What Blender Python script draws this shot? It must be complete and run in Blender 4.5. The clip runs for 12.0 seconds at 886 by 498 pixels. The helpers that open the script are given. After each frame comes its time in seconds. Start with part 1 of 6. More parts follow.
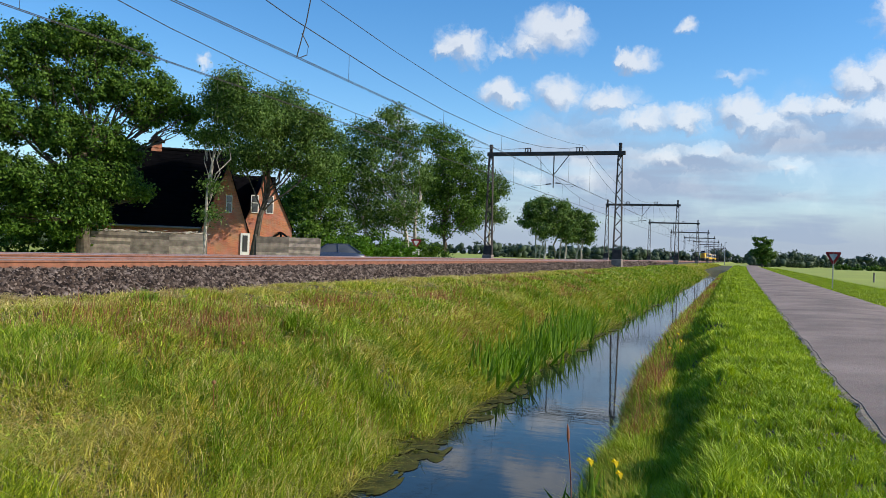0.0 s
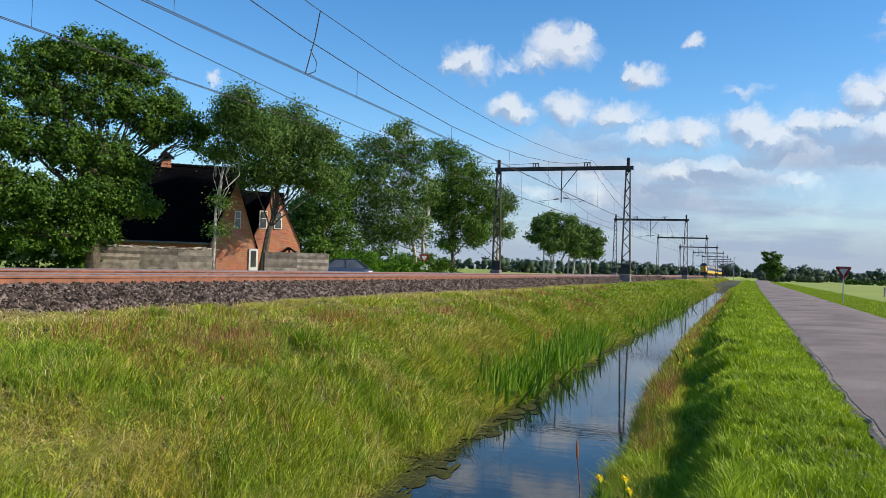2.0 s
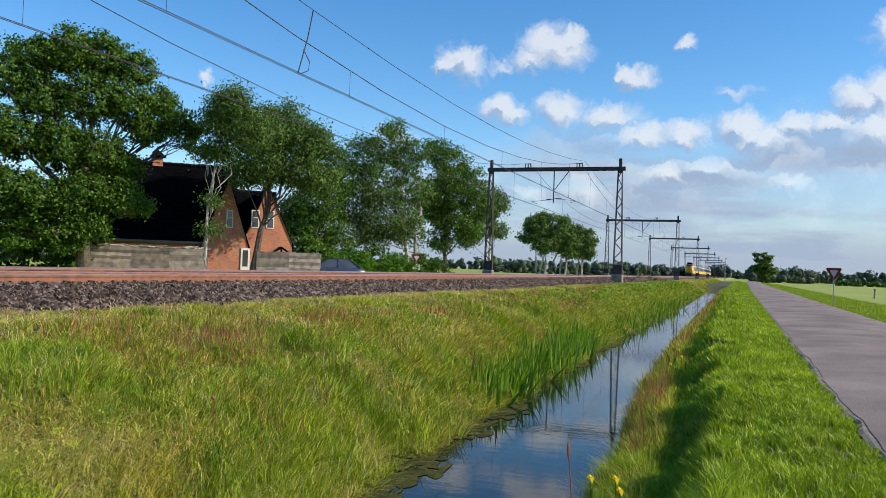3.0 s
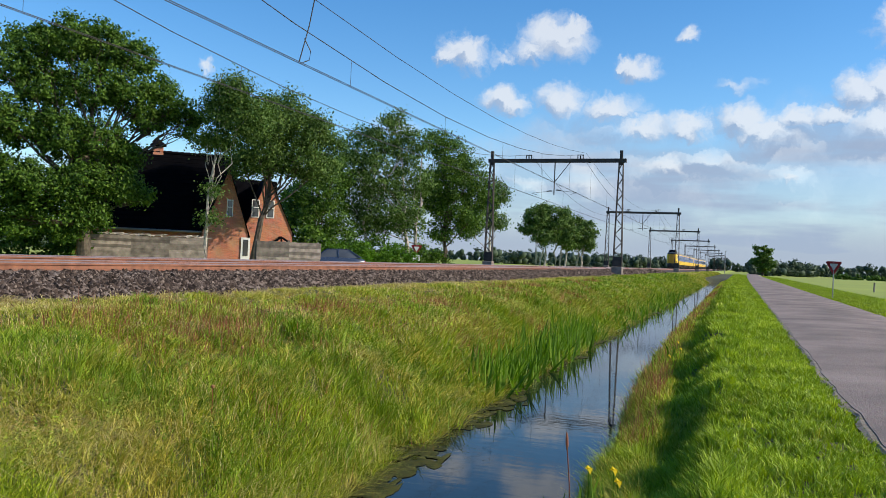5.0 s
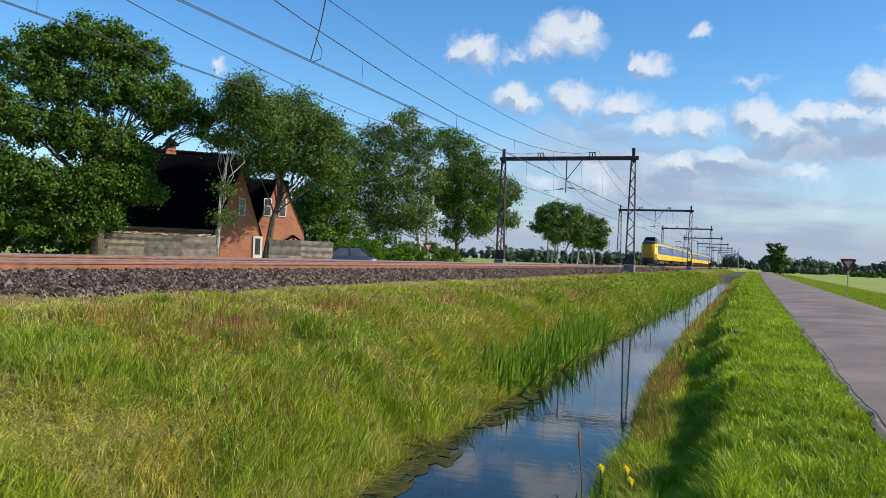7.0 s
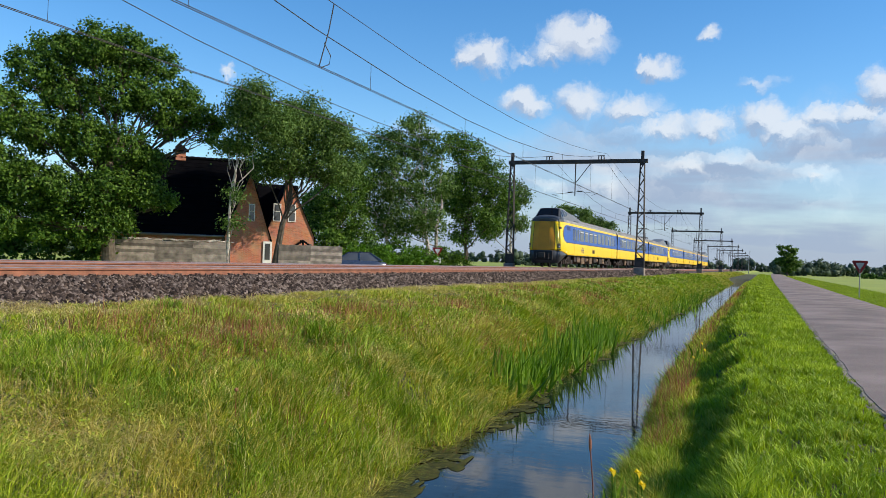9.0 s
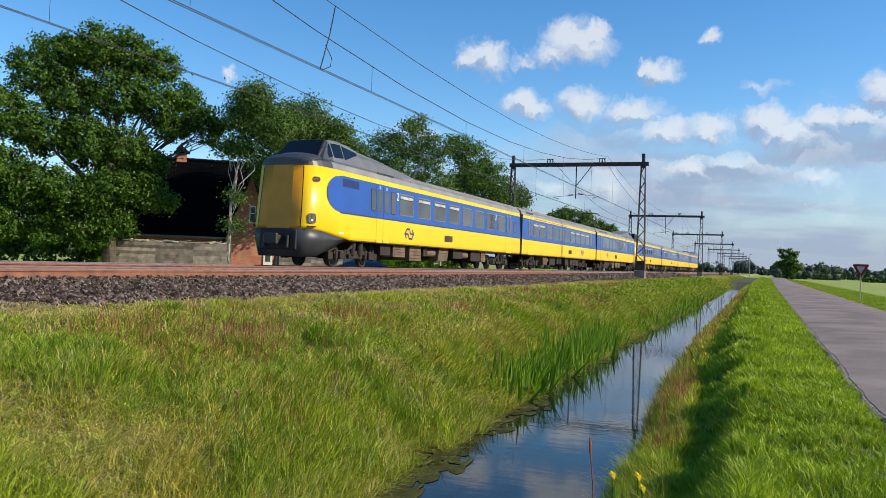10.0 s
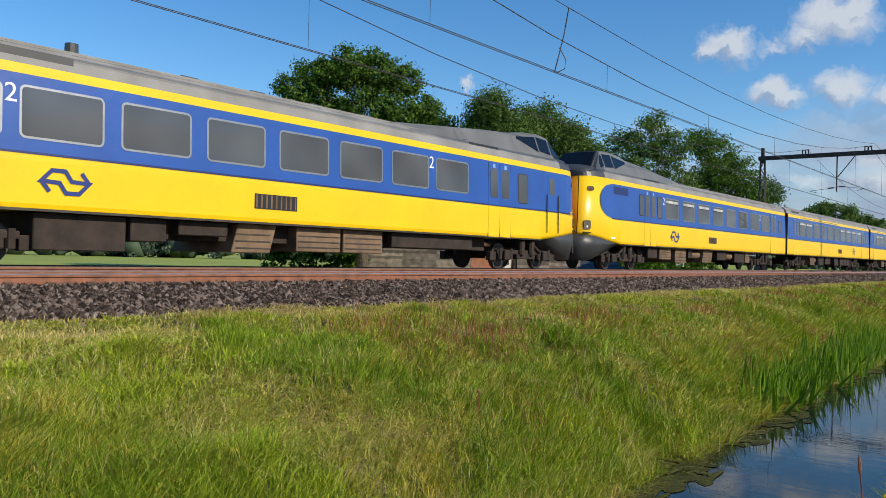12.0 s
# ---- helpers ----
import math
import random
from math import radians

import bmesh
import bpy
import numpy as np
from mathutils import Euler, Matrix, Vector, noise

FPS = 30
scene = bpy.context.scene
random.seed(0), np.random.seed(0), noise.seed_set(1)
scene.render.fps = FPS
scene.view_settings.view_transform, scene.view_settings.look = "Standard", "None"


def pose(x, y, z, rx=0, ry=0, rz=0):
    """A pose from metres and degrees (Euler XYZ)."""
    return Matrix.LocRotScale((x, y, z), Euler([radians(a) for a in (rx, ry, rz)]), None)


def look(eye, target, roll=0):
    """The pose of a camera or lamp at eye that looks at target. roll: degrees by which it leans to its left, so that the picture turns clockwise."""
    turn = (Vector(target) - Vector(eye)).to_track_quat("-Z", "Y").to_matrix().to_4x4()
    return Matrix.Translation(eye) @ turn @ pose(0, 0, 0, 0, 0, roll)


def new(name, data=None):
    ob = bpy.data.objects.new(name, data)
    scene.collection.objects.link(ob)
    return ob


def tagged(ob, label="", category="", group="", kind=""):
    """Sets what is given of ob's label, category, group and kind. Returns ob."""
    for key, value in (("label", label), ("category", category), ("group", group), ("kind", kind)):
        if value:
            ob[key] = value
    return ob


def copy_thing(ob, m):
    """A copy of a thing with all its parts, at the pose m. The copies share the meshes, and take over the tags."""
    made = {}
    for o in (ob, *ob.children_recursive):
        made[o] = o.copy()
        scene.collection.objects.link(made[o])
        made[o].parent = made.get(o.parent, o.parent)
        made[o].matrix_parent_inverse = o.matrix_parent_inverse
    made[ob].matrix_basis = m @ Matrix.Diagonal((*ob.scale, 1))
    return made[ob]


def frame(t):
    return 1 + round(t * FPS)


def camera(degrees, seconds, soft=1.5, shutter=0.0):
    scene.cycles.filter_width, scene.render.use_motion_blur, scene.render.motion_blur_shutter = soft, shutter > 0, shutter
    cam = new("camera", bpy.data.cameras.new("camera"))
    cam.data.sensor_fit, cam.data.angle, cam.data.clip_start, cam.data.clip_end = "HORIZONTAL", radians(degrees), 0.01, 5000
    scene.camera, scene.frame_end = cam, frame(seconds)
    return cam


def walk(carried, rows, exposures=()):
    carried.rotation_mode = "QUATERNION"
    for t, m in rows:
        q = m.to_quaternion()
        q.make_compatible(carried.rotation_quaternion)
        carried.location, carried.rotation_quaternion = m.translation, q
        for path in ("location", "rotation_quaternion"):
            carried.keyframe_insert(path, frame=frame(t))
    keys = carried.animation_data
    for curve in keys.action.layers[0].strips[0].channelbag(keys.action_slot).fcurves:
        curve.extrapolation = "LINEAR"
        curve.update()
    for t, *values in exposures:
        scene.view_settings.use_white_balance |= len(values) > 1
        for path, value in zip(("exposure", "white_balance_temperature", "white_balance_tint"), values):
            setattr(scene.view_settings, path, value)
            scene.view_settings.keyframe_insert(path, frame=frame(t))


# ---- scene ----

# one lens, hand-held beside the road; the railway runs along +y
EYE = (0.0, 0.0, 1.5)
cam = camera(57.5, 12.0, soft=0.8)
PATH = [
    (0.0, 20.17, 0.18, -1.90), (0.5, 20.26, 0.50, -1.88), (1.0, 20.25, 0.70, -2.28), (1.5, 20.47, 0.96, -2.25),
    (2.0, 20.74, 1.24, -1.82), (2.5, 20.68, 1.40, -1.49), (3.0, 20.19, 1.26, -2.01), (3.7, 20.10, 1.02, -2.15), (4.4, 20.12, 0.78, -2.30), (5.0, 20.19, 0.61, -2.40),
    (5.5, 20.33, 0.50, -2.58), (6.0, 20.60, 0.44, -2.32), (6.5, 20.96, 0.45, -2.19), (7.0, 21.02, 0.45, -2.28),
    (8.0, 21.32, 0.56, -2.10), (9.0, 21.68, 0.72, -1.95), (9.5, 21.85, 0.89, -1.98), (10.0, 21.72, 0.89, -2.11), (10.5, 22.14, 0.90, -2.25),
    (11.0, 23.04, 0.87, -2.02), (11.3, 24.25, 0.88, -1.75), (11.5, 26.42, 0.71, -1.60), (11.6, 28.07, 0.62, -1.36),
    (11.7, 30.12, 0.62, -1.15), (11.8, 32.52, 0.70, -0.95), (11.9, 35.23, 0.65, -1.10), (12.0, 38.46, 0.55, -1.37)]
walk(cam, [(t, pose(*EYE, 90 + p, r, yw)) for t, yw, p, r in PATH], [(0.0, 0.26), (9.6, 0.26), (10.5, 0.12), (11.0, 0.08), (12.0, -0.02)])

# ---- daylight ----
SUN_AZ, SUN_EL = 80.0, 31.0     # degrees clockwise from +y, and above the horizon
sun_dir = Vector((math.sin(radians(SUN_AZ)) * math.cos(radians(SUN_EL)), math.cos(radians(SUN_AZ)) * math.cos(radians(SUN_EL)), math.sin(radians(SUN_EL))))
sun = new("sun", bpy.data.lights.new("sun", "SUN"))
sun.data.energy, sun.data.angle, sun.data.color = 4.9, radians(0.55), (1.0, 0.88, 0.70)
sun.matrix_world = look((0, 0, 60), Vector((0, 0, 60)) - sun_dir)
SKY_STRENGTH = 0.13

# sky with broken cumulus: bearing from +y, height, half width, half height, in degrees, and density
PUFFS = [
    (-19.2, 14.2, 1.8, 1.2, 1.0), (-20.3, 13.9, 1.0, 0.8, 0.8), (-12.7, 15.5, 2.5, 1.6, 1.0), (-11.6, 16.1, 1.4, 1.0, 1.0), (-14.2, 14.7, 1.7, 1.0, 0.7), (-16.2, 14.3, 1.5, 0.5, 0.45),
    (-4.0, 15.5, 1.0, 0.6, 0.7), (-7.2, 13.5, 1.8, 0.9, 0.9), (-8.1, 13.7, 0.9, 0.6, 0.9), (-16.5, 11.5, 1.6, 1.1, 0.95), (-15.7, 11.0, 1.4, 0.9, 0.9), (-0.7, 12.3, 1.7, 0.5, 0.4),
    (-12.5, 11.3, 1.7, 1.3, 0.8), (-9.0, 10.7, 2.7, 1.1, 0.75), (-6.5, 9.4, 3.4, 1.0, 0.7), (-3.7, 9.4, 2.3, 1.0, 0.75), (-0.3, 10.0, 1.8, 1.4, 1.0), (1.2, 9.2, 2.3, 1.3, 0.95),
    (3.4, 9.9, 1.8, 1.1, 1.0), (5.5, 10.0, 1.8, 1.0, 0.95), (6.8, 11.3, 1.6, 1.3, 1.0), (8.0, 11.5, 1.5, 1.6, 1.0), (8.8, 15.1, 1.7, 1.5, 1.0), (8.1, 9.3, 2.7, 1.5, 0.9),
    (9.9, 10.4, 2.7, 1.9, 1.0), (-4.9, 6.7, 1.7, 1.0, 0.62), (3.0, 5.8, 1.3, 0.9, 0.62), (-10.2, 5.4, 1.9, 1.3, 0.56), (-14.5, 4.8, 1.1, 0.8, 0.5), (-2.0, 7.2, 2.7, 0.9, 0.5),
    (-23.8, 9.0, 2.3, 0.8, 0.5), (-37.1, 11.9, 0.7, 0.5, 0.6),
]


def build_world():
    w = bpy.data.worlds.new("sky")
    scene.world = w
    w.use_nodes = True
    nt = w.node_tree
    L, N = nt.links.new, nt.nodes.new

    def m(op, a, b=None, c=None):
        n = N("ShaderNodeMath")
        n.operation = op
        for i, v in enumerate((a, b, c)):
            if v is None:
                continue
            if isinstance(v, (int, float)):
                n.inputs[i].default_value = v
            else:
                L(v, n.inputs[i])
        return n.outputs[0]

    def smooth(v, lo, hi):
        n = N("ShaderNodeMapRange")
        n.interpolation_type = "SMOOTHSTEP"
        n.inputs["From Min"].default_value, n.inputs["From Max"].default_value = lo, hi
        L(v, n.inputs["Value"])
        return n.outputs["Result"]

    bg = nt.nodes["Background"]
    sky = N("ShaderNodeTexSky")
    sky.sky_type, sky.sun_disc = "NISHITA", False
    sky.sun_elevation, sky.sun_rotation = radians(SUN_EL), radians(SUN_AZ)
    sky.air_density, sky.dust_density, sky.ozone_density = 1.0, 0.2, 3.0
    hs = N("ShaderNodeHueSaturation")
    hs.inputs["Saturation"].default_value = 1.30
    hs.inputs["Hue"].default_value = 0.502
    hs.inputs["Value"].default_value = 1.17
    L(sky.outputs["Color"], hs.inputs["Color"])
    L(hs.outputs["Color"], bg.inputs["Color"])
    bg.inputs["Strength"].default_value = SKY_STRENGTH
    tc = N("ShaderNodeTexCoord")
    sep = N("ShaderNodeSeparateXYZ")
    L(tc.outputs["Generated"], sep.inputs[0])
    az = m("MULTIPLY", m("ARCTAN2", sep.outputs[0], sep.outputs[1]), 57.2958)
    el = m("MULTIPLY", m("ARCSINE", sep.outputs[2]), 57.2958)
    pos = N("ShaderNodeCombineXYZ")
    L(az, pos.inputs[0])
    L(m("MULTIPLY", el, 1.25), pos.inputs[1])

    def noise_at(vec, scale, detail, shift=(0, 0, 0), rough=0.55):
        mp = N("ShaderNodeMapping")
        mp.inputs["Location"].default_value = shift
        L(vec, mp.inputs["Vector"])
        n = N("ShaderNodeTexNoise")
        n.inputs["Scale"].default_value, n.inputs["Detail"].default_value, n.inputs["Roughness"].default_value = scale, detail, rough
        L(mp.outputs["Vector"], n.inputs["Vector"])
        return n.outputs["Fac"]

    # billows: the coordinates are bent by noise at two scales before the puffs are laid out
    def bend(vec, scale, amount, seed):
        n = N("ShaderNodeTexNoise")
        n.inputs["Scale"].default_value, n.inputs["Detail"].default_value, n.inputs["Roughness"].default_value = scale, 5, 0.55
        sh = N("ShaderNodeVectorMath")
        sh.operation = "ADD"
        L(vec, sh.inputs[0])
        sh.inputs[1].default_value = (seed, seed * 0.7, seed)
        L(sh.outputs[0], n.inputs["Vector"])
        c = N("ShaderNodeVectorMath")
        c.operation = "SUBTRACT"
        L(n.outputs["Color"], c.inputs[0])
        c.inputs[1].default_value = (0.5, 0.5, 0.5)
        k = N("ShaderNodeVectorMath")
        k.operation = "SCALE"
        L(c.outputs[0], k.inputs[0])
        k.inputs["Scale"].default_value = amount
        a = N("ShaderNodeVectorMath")
        a.operation = "ADD"
        L(vec, a.inputs[0])
        L(k.outputs[0], a.inputs[1])
        return a.outputs[0]

    plain = N("ShaderNodeCombineXYZ")
    L(az, plain.inputs[0])
    L(el, plain.inputs[1])
    bent = bend(bend(plain.outputs[0], 0.40, 3.0, 3.0), 1.5, 1.3, 11.0)

    def puff_field(shift):
        field = None
        for a, e, rx, ry, k in PUFFS:
            d = N("ShaderNodeVectorMath")
            d.operation = "SUBTRACT"
            L(bent, d.inputs[0])
            d.inputs[1].default_value = (a + shift[0], e + shift[1], 0)
            q = N("ShaderNodeVectorMath")
            q.operation = "MULTIPLY"
            L(d.outputs[0], q.inputs[0])
            q.inputs[1].default_value = (1 / (rx * 1.25), 1 / (ry * 1.25), 0)
            ln = N("ShaderNodeVectorMath")
            ln.operation = "LENGTH"
            L(q.outputs[0], ln.inputs[0])
            one = m("MULTIPLY", m("MAXIMUM", m("SUBTRACT", 1.0, ln.outputs["Value"]), 0.0), k)
            field = one if field is None else m("MAXIMUM", field, one)
        return field

    field = puff_field((0, 0))
    toward = puff_field((-0.35, -0.45))
    puffs = smooth(field, 0.0, 0.62)
    # the low bank of cloud over the plain, with a lumpy upper edge
    curve = N("ShaderNodeValToRGB")
    el_r = curve.color_ramp.elements
    BANK = ((-60, 5.0), (-31, 7.0), (-23, 7.8), (-17.5, 8.8), (-11.5, 11.0), (-6.5, 10.2), (-1.5, 9.6), (1.5, 11.2), (6.0, 11.2), (9.5, 13.4), (60, 14.0))
    while len(el_r) < len(BANK):
        el_r.new(0.5)
    for i, (a, e) in enumerate(BANK):
        el_r[i].position, el_r[i].color = (a + 60) / 120, (e / 20, e / 20, e / 20, 1)
    L(m("DIVIDE", m("ADD", az, 60.0), 120.0), curve.inputs["Fac"])
    sep_b = N("ShaderNodeSeparateXYZ")
    L(bent, sep_b.inputs[0])
    edge = m("SUBTRACT", m("MULTIPLY", curve.outputs["Color"], 20.0), sep_b.outputs[1])
    streaks_pos = N("ShaderNodeMapping")
    streaks_pos.inputs["Scale"].default_value = (0.30, 1.5, 1)
    L(pos.outputs[0], streaks_pos.inputs["Vector"])
    holes = noise_at(streaks_pos.outputs["Vector"], 0.28, 5, (7, 2, 0), 0.5)
    soft_lumps = noise_at(bent, 0.30, 4, (3.0, 1.0, 0), 0.5)
    bank = m("MULTIPLY", smooth(edge, -0.8, 3.6), m("ADD", 0.52, m("MULTIPLY", smooth(holes, 0.34, 0.62), 0.42)))
    veil = m("MULTIPLY", smooth(m("SUBTRACT", 7.0, el), 0.0, 6.0), 0.90)
    cover = m("MINIMUM", m("MAXIMUM", m("MAXIMUM", m("MULTIPLY", puffs, 0.80), bank), veil), 1.0)
    cover = m("MULTIPLY", cover, smooth(el, -3.0, -0.5))
    # sunlit flanks and tops, grey-blue bases
    rim = m("MULTIPLY", m("SUBTRACT", field, toward), 1.9)
    low = m("MULTIPLY", m("SUBTRACT", el, 7.5), 0.055)
    light = smooth(m("ADD", m("ADD", rim, low), m("ADD", m("MULTIPLY", puffs, 0.22), m("MULTIPLY", m("SUBTRACT", soft_lumps, 0.5), 1.1))), -0.35, 0.75)
    tint = N("ShaderNodeMix")
    tint.data_type = "RGBA"
    tint.inputs[6].default_value, tint.inputs[7].default_value = (0.31, 0.39, 0.54, 1), (0.74, 0.765, 0.80, 1)
    L(light, tint.inputs["Factor"])
    cl = N("ShaderNodeBackground")
    L(tint.outputs[2], cl.inputs["Color"])
    cl.inputs["Strength"].default_value = 0.95
    mixs = N("ShaderNodeMixShader")
    L(cover, mixs.inputs["Fac"])
    L(bg.outputs[0], mixs.inputs[1])
    L(cl.outputs[0], mixs.inputs[2])
    L(mixs.outputs[0], nt.nodes["World Output"].inputs["Surface"])


build_world()

# ---- helpers for meshes ----
def mesh_of(name, bm, mats, smooth=False):
    me = bpy.data.meshes.new(name)
    bm.normal_update()
    bm.to_mesh(me)
    bm.free()
    for m in (mats if isinstance(mats, (list, tuple)) else [mats]):
        me.materials.append(m)
    if smooth:
        me.shade_smooth()
    return me


def part(name, bm, mats, parent=None, label="", smooth=False):
    ob = new(name, mesh_of(name, bm, mats, smooth))
    ob.parent = parent
    return tagged(ob, label=label)


def box(bm, x0, x1, y0, y1, z0, z1, bevel=0.0, mat=0):
    v = [bm.verts.new((x, y, z)) for x in (x0, x1) for y in (y0, y1) for z in (z0, z1)]
    fs = [bm.faces.new([v[i] for i in q]) for q in ((0, 1, 3, 2), (4, 6, 7, 5), (0, 4, 5, 1), (2, 3, 7, 6), (0, 2, 6, 4), (1, 5, 7, 3))]
    for f in fs:
        f.material_index = mat
    if bevel:
        es = list({e for f in fs for e in f.edges})
        r = bmesh.ops.bevel(bm, geom=es, offset=bevel, segments=2, profile=0.5, affect="EDGES")
        for f in r["faces"]:
            f.material_index = mat
    return v


def tube(bm, a, b, ra, rb=None, n=8, mat=0, caps=True):
    a, b = Vector(a), Vector(b)
    rb = ra if rb is None else rb
    q = (b - a).to_track_quat("Z", "Y").to_matrix()
    rings = []
    for c, r in ((a, ra), (b, rb)):
        rings.append([bm.verts.new(c + q @ Vector((r * math.cos(2 * math.pi * i / n), r * math.sin(2 * math.pi * i / n), 0))) for i in range(n)])
    for i in range(n):
        f = bm.faces.new((rings[0][i], rings[0][(i + 1) % n], rings[1][(i + 1) % n], rings[1][i]))
        f.material_index = mat
    if caps:
        for r in (rings[0][::-1], rings[1]):
            bm.faces.new(r).material_index = mat


def path_tube(bm, pts, rad, n=5, mat=0):
    rings = []
    for i, p in enumerate(pts):
        d = (Vector(pts[min(i + 1, len(pts) - 1)]) - Vector(pts[max(i - 1, 0)]))
        q = d.to_track_quat("Z", "Y").to_matrix()
        r = rad[i] if isinstance(rad, (list, tuple)) else rad
        rings.append([bm.verts.new(Vector(p) + q @ Vector((r * math.cos(2 * math.pi * k / n), r * math.sin(2 * math.pi * k / n), 0))) for k in range(n)])
    for a, b in zip(rings, rings[1:]):
        for k in range(n):
            bm.faces.new((a[k], a[(k + 1) % n], b[(k + 1) % n], b[k])).material_index = mat


def loft(bm, rings, mat=0, close=False, caps=False):
    vr = [[bm.verts.new(p) for p in r] for r in rings]
    n = len(vr[0])
    for a, b in zip(vr, vr[1:]):
        for k in range(n if close else n - 1):
            bm.faces.new((a[k], b[k], b[(k + 1) % n], a[(k + 1) % n])).material_index = mat
    if caps:
        bm.faces.new(vr[0]).material_index = mat
        bm.faces.new(vr[-1][::-1]).material_index = mat
    return vr


def array_mesh(name, verts, faces, mats, smooth=False):
    """A mesh from numpy arrays: verts (n, 3), faces (m, 3 or 4)."""
    me = bpy.data.meshes.new(name)
    k = faces.shape[1]
    me.vertices.add(len(verts))
    me.vertices.foreach_set("co", np.ascontiguousarray(verts, dtype=np.float32).ravel())
    me.loops.add(faces.size)
    me.loops.foreach_set("vertex_index", np.ascontiguousarray(faces, dtype=np.int32).ravel())
    me.polygons.add(len(faces))
    me.polygons.foreach_set("loop_start", np.arange(0, faces.size, k, dtype=np.int32))
    me.polygons.foreach_set("loop_total", np.full(len(faces), k, dtype=np.int32))
    me.update(calc_edges=True)
    for m in (mats if isinstance(mats, (list, tuple)) else [mats]):
        me.materials.append(m)
    if smooth:
        me.shade_smooth()
    return me


# ---- materials ----
def mat(name, base, rough=0.6, metal=0.0, vary=0.25, scale=3.0, bump=0.0, bump_scale=40.0, second=None, coords="Object", spec=0.5, by_piece=0.0):
    """A plain surface with large blotches, fine grain and a little relief."""
    m = bpy.data.materials.new(name)
    m.use_nodes = True
    nt = m.node_tree
    bs = nt.nodes["Principled BSDF"]
    bs.inputs["Metallic"].default_value = metal
    bs.inputs["Specular IOR Level"].default_value = spec
    tc = nt.nodes.new("ShaderNodeTexCoord")
    big = nt.nodes.new("ShaderNodeTexNoise")
    big.inputs["Scale"].default_value, big.inputs["Detail"].default_value = scale, 5
    fine = nt.nodes.new("ShaderNodeTexNoise")
    fine.inputs["Scale"].default_value, fine.inputs["Detail"].default_value = bump_scale, 4
    for n in (big, fine):
        nt.links.new(tc.outputs[coords], n.inputs["Vector"])
    ramp = nt.nodes.new("ShaderNodeValToRGB")
    lo = second or [c * (1 - vary) for c in base]
    hi = base if second else [min(1, c * (1 + vary)) for c in base]
    ramp.color_ramp.elements[0].position, ramp.color_ramp.elements[1].position = 0.32, 0.68
    ramp.color_ramp.elements[0].color, ramp.color_ramp.elements[1].color = (*lo, 1), (*hi, 1)
    nt.links.new(big.outputs["Fac"], ramp.inputs["Fac"])
    mix = nt.nodes.new("ShaderNodeMix")
    mix.data_type, mix.blend_type = "RGBA", "MULTIPLY"
    mix.inputs["Factor"].default_value = min(1.0, vary * 1.6)
    nt.links.new(ramp.outputs["Color"], mix.inputs[6])
    nt.links.new(fine.outputs["Color"], mix.inputs[7])
    gain = nt.nodes.new("ShaderNodeMix")
    gain.data_type, gain.blend_type = "RGBA", "MULTIPLY"
    gain.inputs["Factor"].default_value = 1.0
    g = 1 + 0.9 * min(1.0, vary * 1.6)
    gain.inputs[7].default_value = (g, g, g, 1)
    nt.links.new(mix.outputs[2], gain.inputs[6])
    out = gain.outputs[2]
    if by_piece:
        oi = nt.nodes.new("ShaderNodeObjectInfo")
        pr = nt.nodes.new("ShaderNodeMapRange")
        pr.inputs["To Min"].default_value, pr.inputs["To Max"].default_value = 1 - by_piece, 1 + by_piece
        nt.links.new(oi.outputs["Random"], pr.inputs["Value"])
        pm = nt.nodes.new("ShaderNodeMix")
        pm.data_type, pm.blend_type = "RGBA", "MULTIPLY"
        pm.inputs["Factor"].default_value = 1.0
        nt.links.new(out, pm.inputs[6])
        nt.links.new(pr.outputs["Result"], pm.inputs[7])
        out = pm.outputs[2]
    nt.links.new(out, bs.inputs["Base Color"])
    rr = nt.nodes.new("ShaderNodeMapRange")
    rr.inputs["To Min"].default_value, rr.inputs["To Max"].default_value = max(0.02, rough - 0.12), min(1, rough + 0.12)
    nt.links.new(fine.outputs["Fac"], rr.inputs["Value"])
    nt.links.new(rr.outputs["Result"], bs.inputs["Roughness"])
    if bump:
        b = nt.nodes.new("ShaderNodeBump")
        b.inputs["Strength"].default_value, b.inputs["Distance"].default_value = bump, 0.02
        nt.links.new(fine.outputs["Fac"], b.inputs["Height"])
        nt.links.new(b.outputs["Normal"], bs.inputs["Normal"])
    return m


